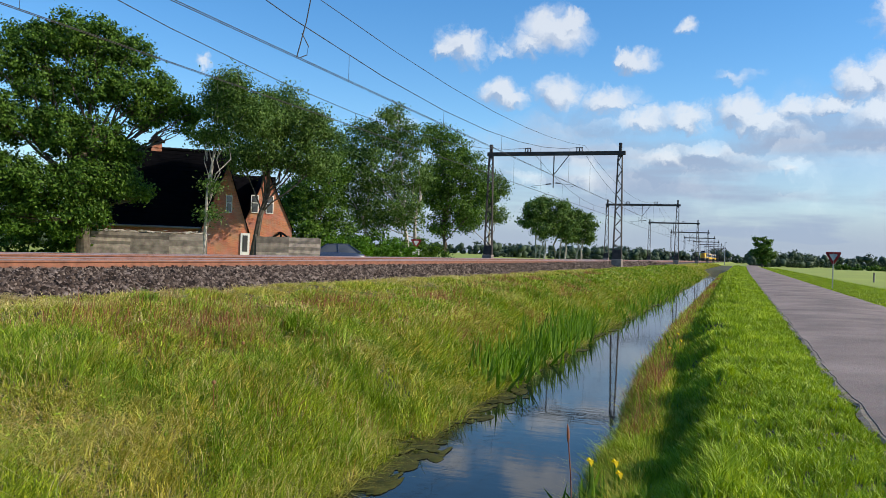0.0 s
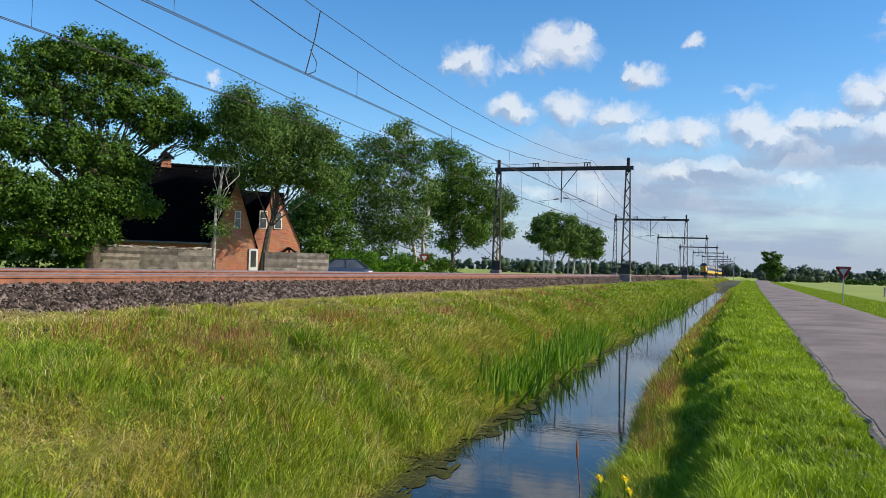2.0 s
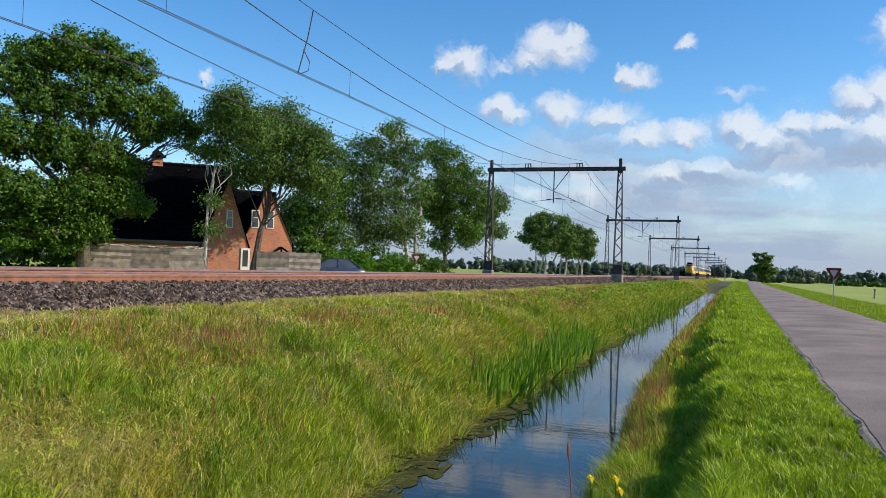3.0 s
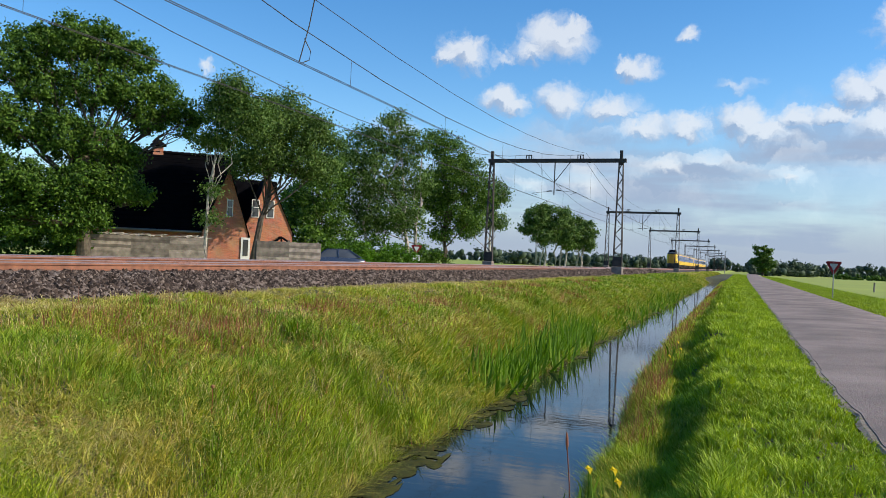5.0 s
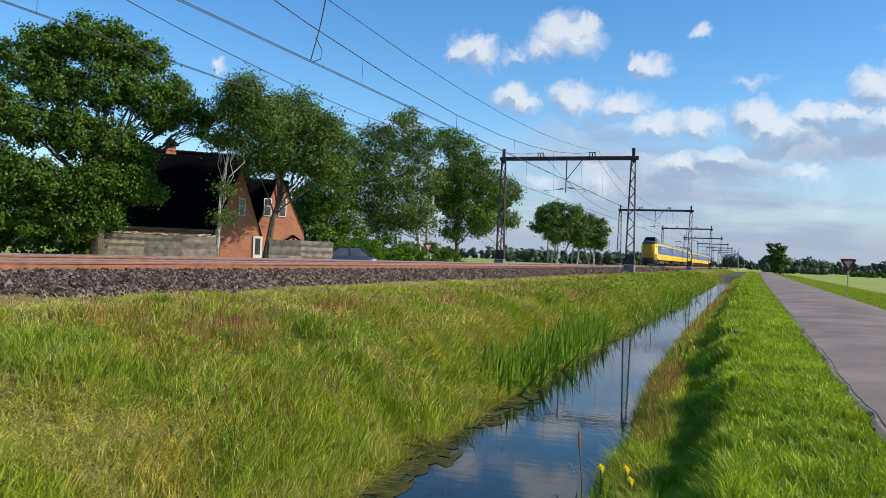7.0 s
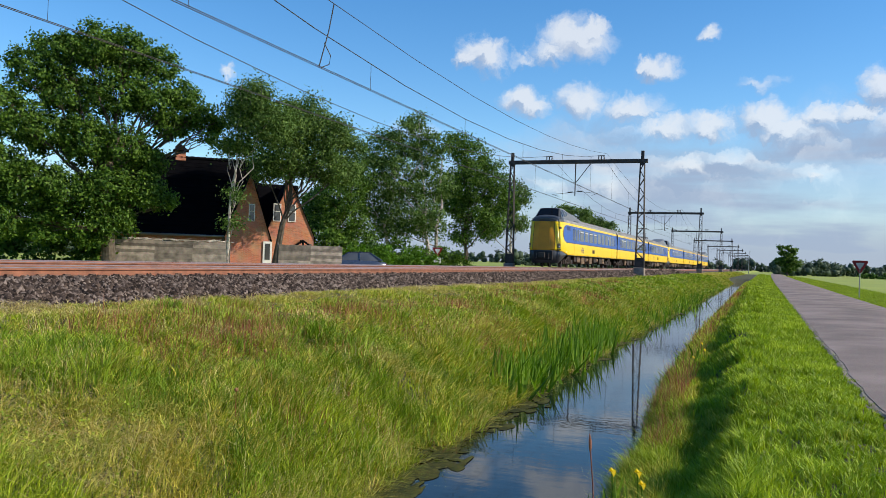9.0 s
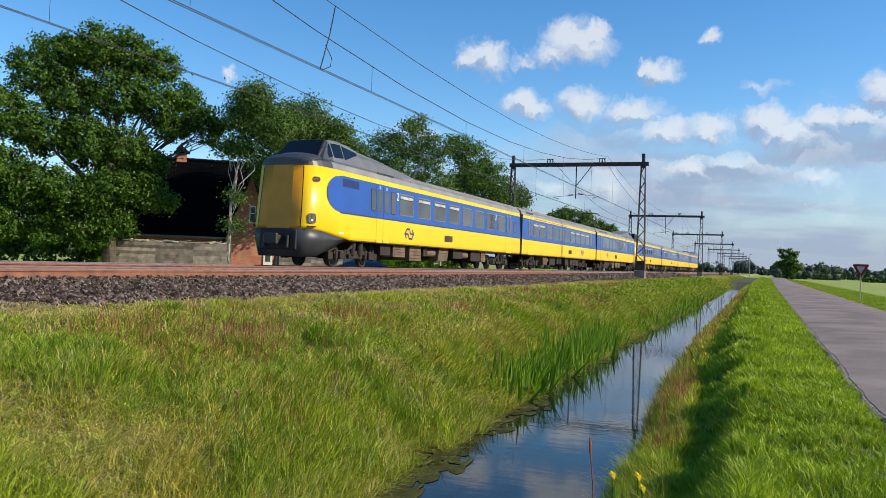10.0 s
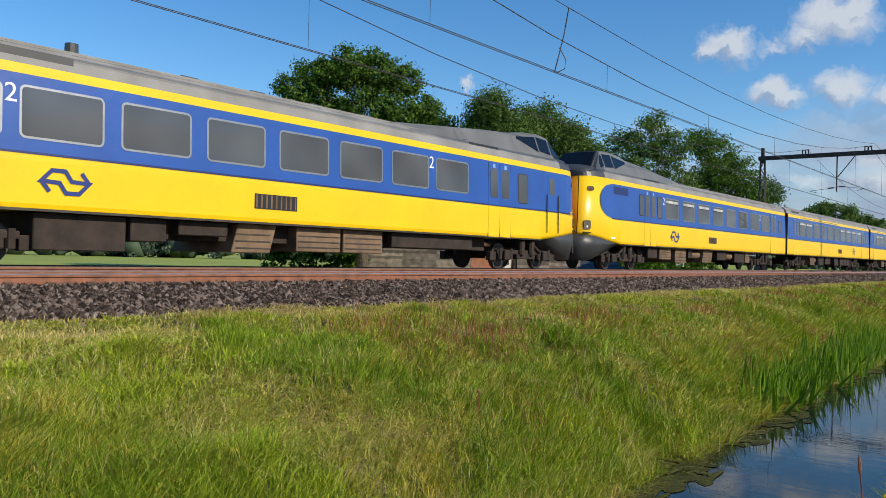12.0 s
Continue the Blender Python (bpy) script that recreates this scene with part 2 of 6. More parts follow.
def leaf_mat(name, colours, rough=0.55, through_light=0.35, patch=0.0):
    """Leaves or blades: colour by piece, some light passing through; patch: size of large patches in metres."""
    m = bpy.data.materials.new(name)
    m.use_nodes = True
    nt = m.node_tree
    bs = nt.nodes["Principled BSDF"]
    bs.inputs["Roughness"].default_value, bs.inputs["Specular IOR Level"].default_value = rough, 0.14
    geo = nt.nodes.new("ShaderNodeNewGeometry")
    ramp = nt.nodes.new("ShaderNodeValToRGB")
    el = ramp.color_ramp.elements
    while len(el) < len(colours):
        el.new(0.5)
    for i, c in enumerate(colours):
        el[i].position, el[i].color = i / (len(colours) - 1), (*c, 1)
    if patch:
        tc = nt.nodes.new("ShaderNodeTexCoord")
        nz = nt.nodes.new("ShaderNodeTexNoise")
        nz.inputs["Scale"].default_value, nz.inputs["Detail"].default_value = 1 / patch, 3
        nt.links.new(tc.outputs["Object"], nz.inputs["Vector"])
        mr = nt.nodes.new("ShaderNodeMapRange")
        mr.inputs["From Min"].default_value, mr.inputs["From Max"].default_value = 0.32, 0.68
        nt.links.new(nz.outputs["Fac"], mr.inputs["Value"])
        mx = nt.nodes.new("ShaderNodeMix")
        mx.inputs["Factor"].default_value = 0.60
        wide = nt.nodes.new("ShaderNodeTexNoise")
        wide.inputs["Scale"].default_value, wide.inputs["Detail"].default_value = 0.2 / patch, 2
        nt.links.new(tc.outputs["Object"], wide.inputs["Vector"])
        both = nt.nodes.new("ShaderNodeMix")
        both.inputs["Factor"].default_value = 0.5
        nt.links.new(nz.outputs["Fac"], both.inputs["A"])
        nt.links.new(wide.outputs["Fac"], both.inputs["B"])
        nt.links.new(both.outputs["Result"], mr.inputs["Value"])
        nt.links.new(geo.outputs["Random Per Island"], mx.inputs["A"])
        nt.links.new(mr.outputs["Result"], mx.inputs["B"])
        nt.links.new(mx.outputs["Result"], ramp.inputs["Fac"])
    else:
        nt.links.new(geo.outputs["Random Per Island"], ramp.inputs["Fac"])
    nt.links.new(ramp.outputs["Color"], bs.inputs["Base Color"])
    tr = nt.nodes.new("ShaderNodeBsdfTranslucent")
    hs = nt.nodes.new("ShaderNodeHueSaturation")
    hs.inputs["Value"].default_value, hs.inputs["Saturation"].default_value = 1.6, 1.1
    nt.links.new(ramp.outputs["Color"], hs.inputs["Color"])
    nt.links.new(hs.outputs["Color"], tr.inputs["Color"])
    ms = nt.nodes.new("ShaderNodeMixShader")
    ms.inputs["Fac"].default_value = through_light
    nt.links.new(bs.outputs["BSDF"], ms.inputs[1])
    nt.links.new(tr.outputs["BSDF"], ms.inputs[2])
    nt.links.new(ms.outputs["Shader"], nt.nodes["Material Output"].inputs["Surface"])
    return m


YELLOW = mat("train_yellow", (0.80, 0.52, 0.004), 0.34, vary=0.05, scale=0.6, bump_scale=9)
# body yellow darkened towards orange: the nose front's shade is in the colour
NOSEYELLOW = mat("shaded_nose_yellow", (0.60, 0.25, 0.005), 0.5, vary=0.14, scale=0.8, bump_scale=9)
BLUE = mat("train_blue", (0.018, 0.078, 0.33), 0.34, vary=0.10, scale=0.6, bump_scale=9)
EMBLEM = mat("emblem_blue", (0.012, 0.03, 0.17), 0.4, vary=0.1)
NAVY = mat("navy_line", (0.008, 0.02, 0.11), 0.4, vary=0.1)
ROOFGREY = mat("roof_grey", (0.24, 0.24, 0.235), 0.65, vary=0.18, scale=0.8, second=(0.16, 0.16, 0.155), bump_scale=14)
CABGREY = mat("cab_grey", (0.042, 0.045, 0.048), 0.45, vary=0.2, scale=0.9, bump_scale=14)
CABSIDE = mat("cab_side_grey", (0.115, 0.12, 0.12), 0.5, vary=0.2, scale=0.9, bump_scale=14)
UNDER = mat("underframe_grime", (0.026, 0.017, 0.012), 0.8, vary=0.55, scale=2.5, bump=0.4)
UNDERBOX = mat("brake_dust_box", (0.15, 0.098, 0.058), 0.8, vary=0.35, scale=2.0, bump=0.2)
BLACK = mat("black_rubber", (0.008, 0.008, 0.009), 0.6, vary=0.2)
DARKMETAL = mat("dark_metal", (0.05, 0.045, 0.04), 0.55, metal=0.4, vary=0.3)
WHITE = mat("white_paint", (0.75, 0.75, 0.73), 0.5, vary=0.06)
PICTO = mat("pictogram_blue", (0.20, 0.34, 0.62), 0.5, vary=0.1)
BLIND = mat("pale_blind", (0.36, 0.37, 0.37), 0.6, vary=0.3, scale=3)
ALU = mat("aluminium_trim", (0.30, 0.31, 0.32), 0.35, metal=0.8, vary=0.1)
RAIL = mat("rusty_rail", (0.20, 0.082, 0.045), 0.75, vary=0.3, scale=4, bump=0.2)
RAILTOP = mat("worn_rail_head", (0.42, 0.36, 0.33), 0.32, metal=0.7, vary=0.2)
SLEEPER = mat("sleeper_concrete", (0.15, 0.085, 0.058), 0.9, by_piece=0.3, vary=0.35, scale=6, bump=0.3)
BALLAST = mat("ballast_bed", (0.055, 0.038, 0.031), 0.95, vary=0.5, scale=9, bump=0.9, bump_scale=22)
IRON = mat("weathered_portal_iron", (0.040, 0.033, 0.030), 0.75, vary=0.35, scale=3, bump=0.2)
WIRE = mat("catenary_copper", (0.035, 0.032, 0.03), 0.6, metal=0.3, vary=0.2)
CONCRETE = mat("mast_concrete", (0.20, 0.165, 0.14), 0.9, vary=0.3, scale=3, bump=0.3)
ASPHALT = mat("asphalt", (0.205, 0.162, 0.140), 0.88, vary=0.38, scale=0.45, bump=0.9, bump_scale=46)
SOIL = mat("thatched_soil", (0.045, 0.056, 0.012), 0.95, vary=0.35, scale=0.7, second=(0.055, 0.045, 0.018), bump=0.8, bump_scale=14)
FIELD = mat("meadow", (0.26, 0.31, 0.040), 0.95, vary=0.25, scale=0.05, second=(0.20, 0.25, 0.035), bump=0.3, bump_scale=6)
TILE = mat("roof_tile_black", (0.005, 0.005, 0.007), 0.9, vary=0.2, scale=2, spec=0.08)
WOOD = mat("weathered_wood", (0.22, 0.19, 0.165), 0.9, vary=0.45, scale=2.2, bump=0.5, by_piece=0.55)
BARK = mat("bark", (0.085, 0.068, 0.05), 0.95, vary=0.4, scale=5, bump=0.8, bump_scale=25)
BIRCH = mat("birch_bark", (0.52, 0.48, 0.42), 0.9, vary=0.4, scale=4, second=(0.20, 0.17, 0.14), bump=0.5)


def glass_mat():
    """Tinted glass with the dim interior behind it as soft patches."""
    m = bpy.data.materials.new("tinted_glass")
    m.use_nodes = True
    nt = m.node_tree
    bs = nt.nodes["Principled BSDF"]
    bs.inputs["Roughness"].default_value, bs.inputs["Specular IOR Level"].default_value = 0.05, 0.9
    tc = nt.nodes.new("ShaderNodeTexCoord")
    nz = nt.nodes.new("ShaderNodeTexNoise")
    nz.inputs["Scale"].default_value, nz.inputs["Detail"].default_value = 0.55, 1
    nt.links.new(tc.outputs["Object"], nz.inputs["Vector"])
    rp = nt.nodes.new("ShaderNodeValToRGB")
    rp.color_ramp.elements[0].position, rp.color_ramp.elements[1].position = 0.30, 0.72
    rp.color_ramp.elements[0].color, rp.color_ramp.elements[1].color = (0.042, 0.044, 0.046, 1), (0.092, 0.096, 0.10, 1)
    nt.links.new(nz.outputs["Fac"], rp.inputs["Fac"])
    nt.links.new(rp.outputs["Color"], bs.inputs["Base Color"])
    return m


GLASS = glass_mat()
DARKGLASS = mat("dark_windscreen", (0.005, 0.005, 0.006), 0.08, vary=0.1, spec=0.3)
LAMPGLASS = mat("lamp_glass", (0.11, 0.095, 0.075), 0.2, vary=0.3, scale=8, spec=0.6)

# ---- the lie of the land ----
WATER_Z, RAIL_Z = -0.80, 1.12
NEAR_X, FAR_X = -12.5, -16.85      # centre lines of the two tracks
ROAD_L, ROAD_R = 1.22, 4.95
PROFILE = [(-400, 0.3), (-24, 0.35), (-20.8, 0.55), (-20.2, 0.80), (-9.4, 0.70), (-8.9, 0.66), (-8.0, 0.55), (-6.2, 0.33), (-5.0, -0.12), (-4.2, -0.66), (-3.68, -0.85), (-3.2, -1.25),
           (-1.85, -1.25), (-1.50, -0.88), (-1.36, -0.66), (-1.05, -0.50), (-0.70, -0.42), (-0.46, -0.21), (-0.24, 0.00), (0.6, 0.03), (1.22, -0.02), (4.95, -0.02), (6.5, -0.06), (8.5, -0.25), (9.6, -0.5), (11, -0.30), (14, -0.25), (400, -0.25)]


def ground_z(x, y):
    xs, zs = zip(*PROFILE)
    x, y = np.asarray(x, float), np.asarray(y, float)
    wander = np.interp(y, [6, 9.6, 15, 27, 50, 122], [-0.25, -0.17, 0.15, 0.40, 0.50, 1.1]) + 0.06 * np.sin(y * 1.7) + 0.04 * np.sin(y * 3.9 + 1)
    near_ditch = np.clip((x + 7) / 2, 0, 1) * np.clip((0.3 - x) / 0.8, 0, 1)
    z = np.interp(x + wander * near_ditch, xs, zs)
    bank = np.clip((x + 9.2) / 1.5, 0, 1) * np.clip((-3.6 - x) / 1.2, 0, 1)
    right = np.clip((x + 1.7) / 0.6, 0, 1) * np.clip((1.0 - x) / 0.6, 0, 1)
    lump = np.sin(x * 2.1 + 1.3 * np.sin(y * 0.55)) * np.sin(y * 0.83 + 0.7) + 0.6 * np.sin(x * 4.7 + y * 2.3) * np.sin(y * 1.9 - x)
    # a worn gully that runs down the embankment
    along = np.clip((x + 5.7) / 2.1, 0, 1)
    gully = np.exp(-((y - 9.75 + 0.9 * along) / 0.28) ** 2) * np.clip((x + 6.3) / 0.6, 0, 1) * np.clip((-3.3 - x) / 0.4, 0, 1)
    brink = np.clip((x + 0.95) / 0.3, 0, 1) * np.clip((0.15 - x) / 0.3, 0, 1)
    return z + bank * lump * 0.105 - 0.26 * gully + right * lump * 0.035 + brink * (0.075 * np.sin(y * 1.35 + 0.8 * np.sin(y * 0.6)) + 0.05 * np.sin(y * 3.7 + x * 2))

# ---- ground, road and water ----
def build_ground():
    ys = np.concatenate([np.arange(-40, 4, 2.0), np.arange(4, 30, 0.35), np.arange(30, 70, 0.8), np.arange(70, 200, 2.5), np.arange(200, 600, 20), [800, 1200, 2000, 3200]])
    xs = np.concatenate([[-3000, -1500, -700, -400, -200, -100, -60, -40], np.arange(-30, -9.6, 1.0), np.arange(-9.6, 1.3, 0.16), [1.26, 2, 3, 4, 4.95], np.arange(5.2, 14, 0.4), [18, 30, 60, 120, 300, 900, 2000, 3000]])
    gx, gy = np.meshgrid(xs, ys)
    gz = ground_z(gx, gy)
    # the ditch ends at a dam with a culvert
    fill = np.clip((gy - 138) / 6, 0, 1) * (gx > -6) * (gx < 0)
    gz = gz * (1 - fill) + fill * np.maximum(gz, -0.05)
    v = np.stack([gx, gy, gz], -1).reshape(-1, 3)
    n, w = len(ys), len(xs)
    i = (np.arange(n - 1)[:, None] * w + np.arange(w - 1)[None]).ravel()
    f = np.stack([i, i + 1, i + w + 1, i + w], -1)
    me = array_mesh("ground", v, f, [SOIL, FIELD], smooth=True)
    cx = (gx[:-1, :-1] + gx[1:, 1:]) / 2
    cy = (gy[:-1, :-1] + gy[1:, 1:]) / 2
    me.polygons.foreach_set("material_index", (((cx > 10.3) | (cx < -24) | (cy > 270)).astype(np.int32)).ravel())
    tagged(new("ground", me), "grassy meadow and railway embankment of green tufted soil", "ground", kind="structure")


build_ground()


def road_edge(y, side):
    wob = 0.025 * math.sin(y * 0.9) + 0.015 * math.sin(y * 2.7 + 1) + 0.012 * math.sin(y * 6.1)
    bend = 0.00002 * max(0, y - 60) ** 2
    return (ROAD_L if side < 0 else ROAD_R) + wob * (1 if side < 0 else -1) + bend


def build_road():
    bm = bmesh.new()
    ys = [-30 + 0.4 * i for i in range(200)] + [50 + 3 * i for i in range(50)] + [200 + 20 * i for i in range(20)]
    rings = []
    for y in ys:
        l, r = road_edge(y, -1), road_edge(y, 1)
        pts = [(l - 0.02, y, -0.08), (l, y, 0.035)] + [(l + (r - l) * k / 6, y, 0.04 + 0.05 * math.sin(math.pi * k / 6)) for k in range(1, 6)] + [(r, y, 0.035), (r + 0.02, y, -0.08)]
        rings.append(pts)
    loft(bm, rings)
    tagged(part("road", bm, ASPHALT, None, smooth=False), "narrow grey asphalt country road with crumbled edges", "road", kind="structure")


build_road()


def build_shoulder():
    """Crumbled gravel along the road's edge."""
    rng = random.Random(8)
    bm = bmesh.new()
    rings = []
    y = 1.0
    while y < 110:
        l = road_edge(y, -1)
        w = 0.03 + 0.07 * abs(math.sin(y * 1.3 + math.sin(y * 0.7))) + rng.uniform(0, 0.05)
        rings.append([(l - w, y, 0.012), (l - w * 0.5, y, 0.03), (l + 0.03, y, 0.026)])
        y += 0.12 if y < 30 else 0.5
    loft(bm, rings)
    tagged(part("road_shoulder", bm, mat("pale_gravel", (0.27, 0.23, 0.18), 0.95, vary=0.45, scale=9, second=(0.12, 0.10, 0.07), bump=0.7, bump_scale=60)), "crumbled pale gravel along the asphalt edge", "road edge", kind="structure")


build_shoulder()


def water_mat():
    m = bpy.data.materials.new("ditch_water")
    m.use_nodes = True
    nt = m.node_tree
    bs = nt.nodes["Principled BSDF"]
    bs.inputs["Base Color"].default_value = (0.010, 0.013, 0.012, 1)
    bs.inputs["Roughness"].default_value, bs.inputs["IOR"].default_value, bs.inputs["Specular IOR Level"].default_value = 0.03, 1.33, 0.45
    tc = nt.nodes.new("ShaderNodeTexCoord")
    mp = nt.nodes.new("ShaderNodeMapping")
    mp.inputs["Scale"].default_value = (1.2, 4.0, 1)
    nz = nt.nodes.new("ShaderNodeTexNoise")
    nz.inputs["Scale"].default_value, nz.inputs["Detail"].default_value = 1.6, 4
    nt.links.new(tc.outputs["Object"], mp.inputs["Vector"])
    nt.links.new(mp.outputs["Vector"], nz.inputs["Vector"])
    b = nt.nodes.new("ShaderNodeBump")
    b.inputs["Strength"].default_value, b.inputs["Distance"].default_value = 0.022, 0.05
    nt.links.new(nz.outputs["Fac"], b.inputs["Height"])
    nt.links.new(b.outputs["Normal"], bs.inputs["Normal"])
    return m


def build_water():
    bm = bmesh.new()
    loft(bm, [[(-5.2, y, WATER_Z), (-0.7, y, WATER_Z)] for y in range(-10, 146, 4)])
    tagged(part("water", bm, water_mat(), None), "still dark ditch water reflecting blue sky", "water", kind="structure")


build_water()


# ---- railway ----
RAIL_PROFILE = [(-0.07, 0), (-0.07, 0.02), (-0.012, 0.045), (-0.012, 0.11), (-0.036, 0.12), (-0.036, 0.155), (-0.02, 0.17), (0.02, 0.17), (0.036, 0.155), (0.036, 0.12), (0.012, 0.11), (0.012, 0.045), (0.07, 0.02), (0.07, 0)]


def build_track(cx):
    for side in (-1, 1):
        bm = bmesh.new()
        x = cx + side * 0.755
        ys = list(range(-60, 200, 10)) + list(range(200, 1000, 50))
        loft(bm, [[(x + px, y, RAIL_Z - 0.17 + pz) for px, pz in RAIL_PROFILE] for y in ys])
        for f in bm.faces:
            if f.calc_center_median().z > RAIL_Z - 0.012:
                f.material_index = 1
        tagged(part("rail", bm, [RAIL, RAILTOP]), "rusty steel rail with a worn shiny head", "rail", "rails of the railway", "structure")


build_track(NEAR_X)
build_track(FAR_X)


def build_bed():
    bm = bmesh.new()
    prof = [(-20.2, 0.75), (-18.9, 0.93), (-18.2, 0.95), (-15.6, 0.95), (-14.7, 0.86), (-13.8, 0.95), (-11.2, 0.955), (-10.85, 0.94), (-9.9, 0.82), (-8.9, 0.58)]
    loft(bm, [[(x, y, z) for x, z in prof] for y in list(range(-60, 120, 3)) + list(range(120, 1000, 40))])
    tagged(part("ballast_bed", bm, BALLAST), "dark grey and brown crushed stone ballast bed", "ballast", kind="structure")


build_bed()


def sleeper_mesh():
    bm = bmesh.new()
    box(bm, -1.28, 1.28, -0.13, 0.13, -0.2, -0.005, 0.02)
    for sx in (-0.755, 0.755):
        box(bm, sx - 0.17, sx + 0.17, -0.10, 0.10, -0.006, 0.012)
        for k in (-0.11, 0.11):
            box(bm, sx + k - 0.035, sx + k + 0.035, -0.06, 0.06, 0.012, 0.055)
    return mesh_of("sleeper", bm, SLEEPER)


def build_sleepers():
    me = sleeper_mesh()
    for cx in (NEAR_X, FAR_X):
        for i in range(140):
            ob = new("sleeper", me)
            ob.matrix_basis = pose(cx + random.uniform(-0.02, 0.02), 2 + i * 0.6, RAIL_Z - 0.172, 0, 0, random.uniform(-0.4, 0.4))
            tagged(ob, "brown stained concrete railway sleeper in the ballast", "sleeper", "sleepers under the rails", "structure")


build_sleepers()


def lattice_mast(name_parent, x, y, z0, z1, lean_side):
    """A tapering lattice mast of four angle irons with crossed flat bars."""
    w0, w1 = 0.34, 0.16
    n = 13

    def corner(k, sx, sy):
        t = k / n
        w = w0 + (w1 - w0) * t
        return Vector((x + sx * w, y + sy * 0.11, z0 + (z1 - z0) * t))
    for sx in (-1, 1):
        for sy in (-1, 1):
            a, b = corner(0, sx, sy), corner(n, sx, sy)
            legs = bmesh.new()
            tube(legs, a, b, 0.055, 0.045, 4)
            part("mast_leg", legs, IRON, name_parent)
    for face in (-1, 1):
        br = bmesh.new()
        for k in range(n):
            s = 1 if k % 2 else -1
            tube(br, corner(k, s, face), corner(k + 1, -s, face), 0.026, 0.026, 4)
            for sx in (-1, 1):
                if face == 1:
                    tube(br, corner(k, sx, -1), corner(k, sx, 1), 0.02, 0.02, 4)
        part("lattice_bracing", br, IRON, name_parent)


PORTAL_XL, PORTAL_XR, BEAM_Z, MAST_TOP = -20.15, -9.28, 9.93, 10.75
SPAN, PORTAL_Y0 = 64.9, 66.0


def build_portal():
    top = tagged(new("catenary_portal"), "dark iron lattice portal spanning two railway tracks", "portal", "portals along the railway")
    for x in (PORTAL_XL, PORTAL_XR):
        lattice_mast(top, x, 0, 1.35, BEAM_Z - 0.1, 1)
        bm = bmesh.new()
        box(bm, x - 0.12, x + 0.12, -0.12, 0.12, BEAM_Z - 0.35, MAST_TOP, 0.02)
        part("mast_head", bm, IRON, top)
        bm = bmesh.new()
        box(bm, x - 0.42, x + 0.42, -0.38, 0.38, 0.3, 1.36, 0.05)
        part("foundation", bm, CONCRETE, top, "stained concrete mast foundation")
        bm = bmesh.new()
        box(bm, x - 0.37, x + 0.37, -0.16, 0.16, 1.36, 2.15, 0.02)
        part("base_plate", bm, IRON, top)
    bm = bmesh.new()
    box(bm, PORTAL_XL - 0.32, PORTAL_XR + 0.42, -0.13, 0.13, BEAM_Z - 0.16, BEAM_Z + 0.16, 0.02)
    for i in range(14):
        x = PORTAL_XL + (i + 0.5) * (PORTAL_XR - PORTAL_XL) / 14
        box(bm, x - 0.02, x + 0.02, -0.15, 0.15, BEAM_Z - 0.15, BEAM_Z + 0.15)
    part("beam", bm, IRON, top)
    for cx in (FAR_X - 0.1, NEAR_X - 0.1):
        bm = bmesh.new()
        for k in (-0.22, 0.22):
            box(bm, cx + k - 0.03, cx + k + 0.03, -0.05, 0.05, BEAM_Z + 0.16, BEAM_Z + 0.50)
        box(bm, cx - 0.27, cx + 0.27, -0.05, 0.05, BEAM_Z + 0.44, BEAM_Z + 0.50)
        tube(bm, (cx, 0, BEAM_Z + 0.18), (cx, 0, BEAM_Z + 0.42), 0.06, 0.045, 8)
        part("insulator_frame", bm, IRON, top)
    bm = bmesh.new()
    xd = -14.7
    tube(bm, (xd, 0, BEAM_Z - 0.15), (xd, 0, 7.1), 0.05, 0.045, 6)
    tube(bm, (xd + 1.25, 0, BEAM_Z - 0.15), (xd + 0.05, 0, 8.2), 0.035, 0.035, 6)
    part("drop_post", bm, IRON, top)
    for sx, ln, zz in ((1, 1.9, 7.5), (-1, 1.9, 7.42)):
        bm = bmesh.new()
        tube(bm, (xd, 0, zz), (xd + sx * ln, 0, zz - 0.2), 0.018, 0.015, 6)
        tube(bm, (xd + sx * 0.2, 0, zz), (xd + sx * 0.6, 0, zz - 0.04), 0.05, 0.05, 8)
        tube(bm, (xd + sx * ln, 0, zz - 0.2), (xd + sx * (ln - 0.5), 0, zz - 0.36), 0.015, 0.02, 5)
        part("registration_arm", bm, IRON, top)
    top.matrix_basis = pose(0, PORTAL_Y0, 0)
    for i in range(1, 12):
        copy_thing(top, pose(0, PORTAL_Y0 + SPAN * i, 0))


build_portal()


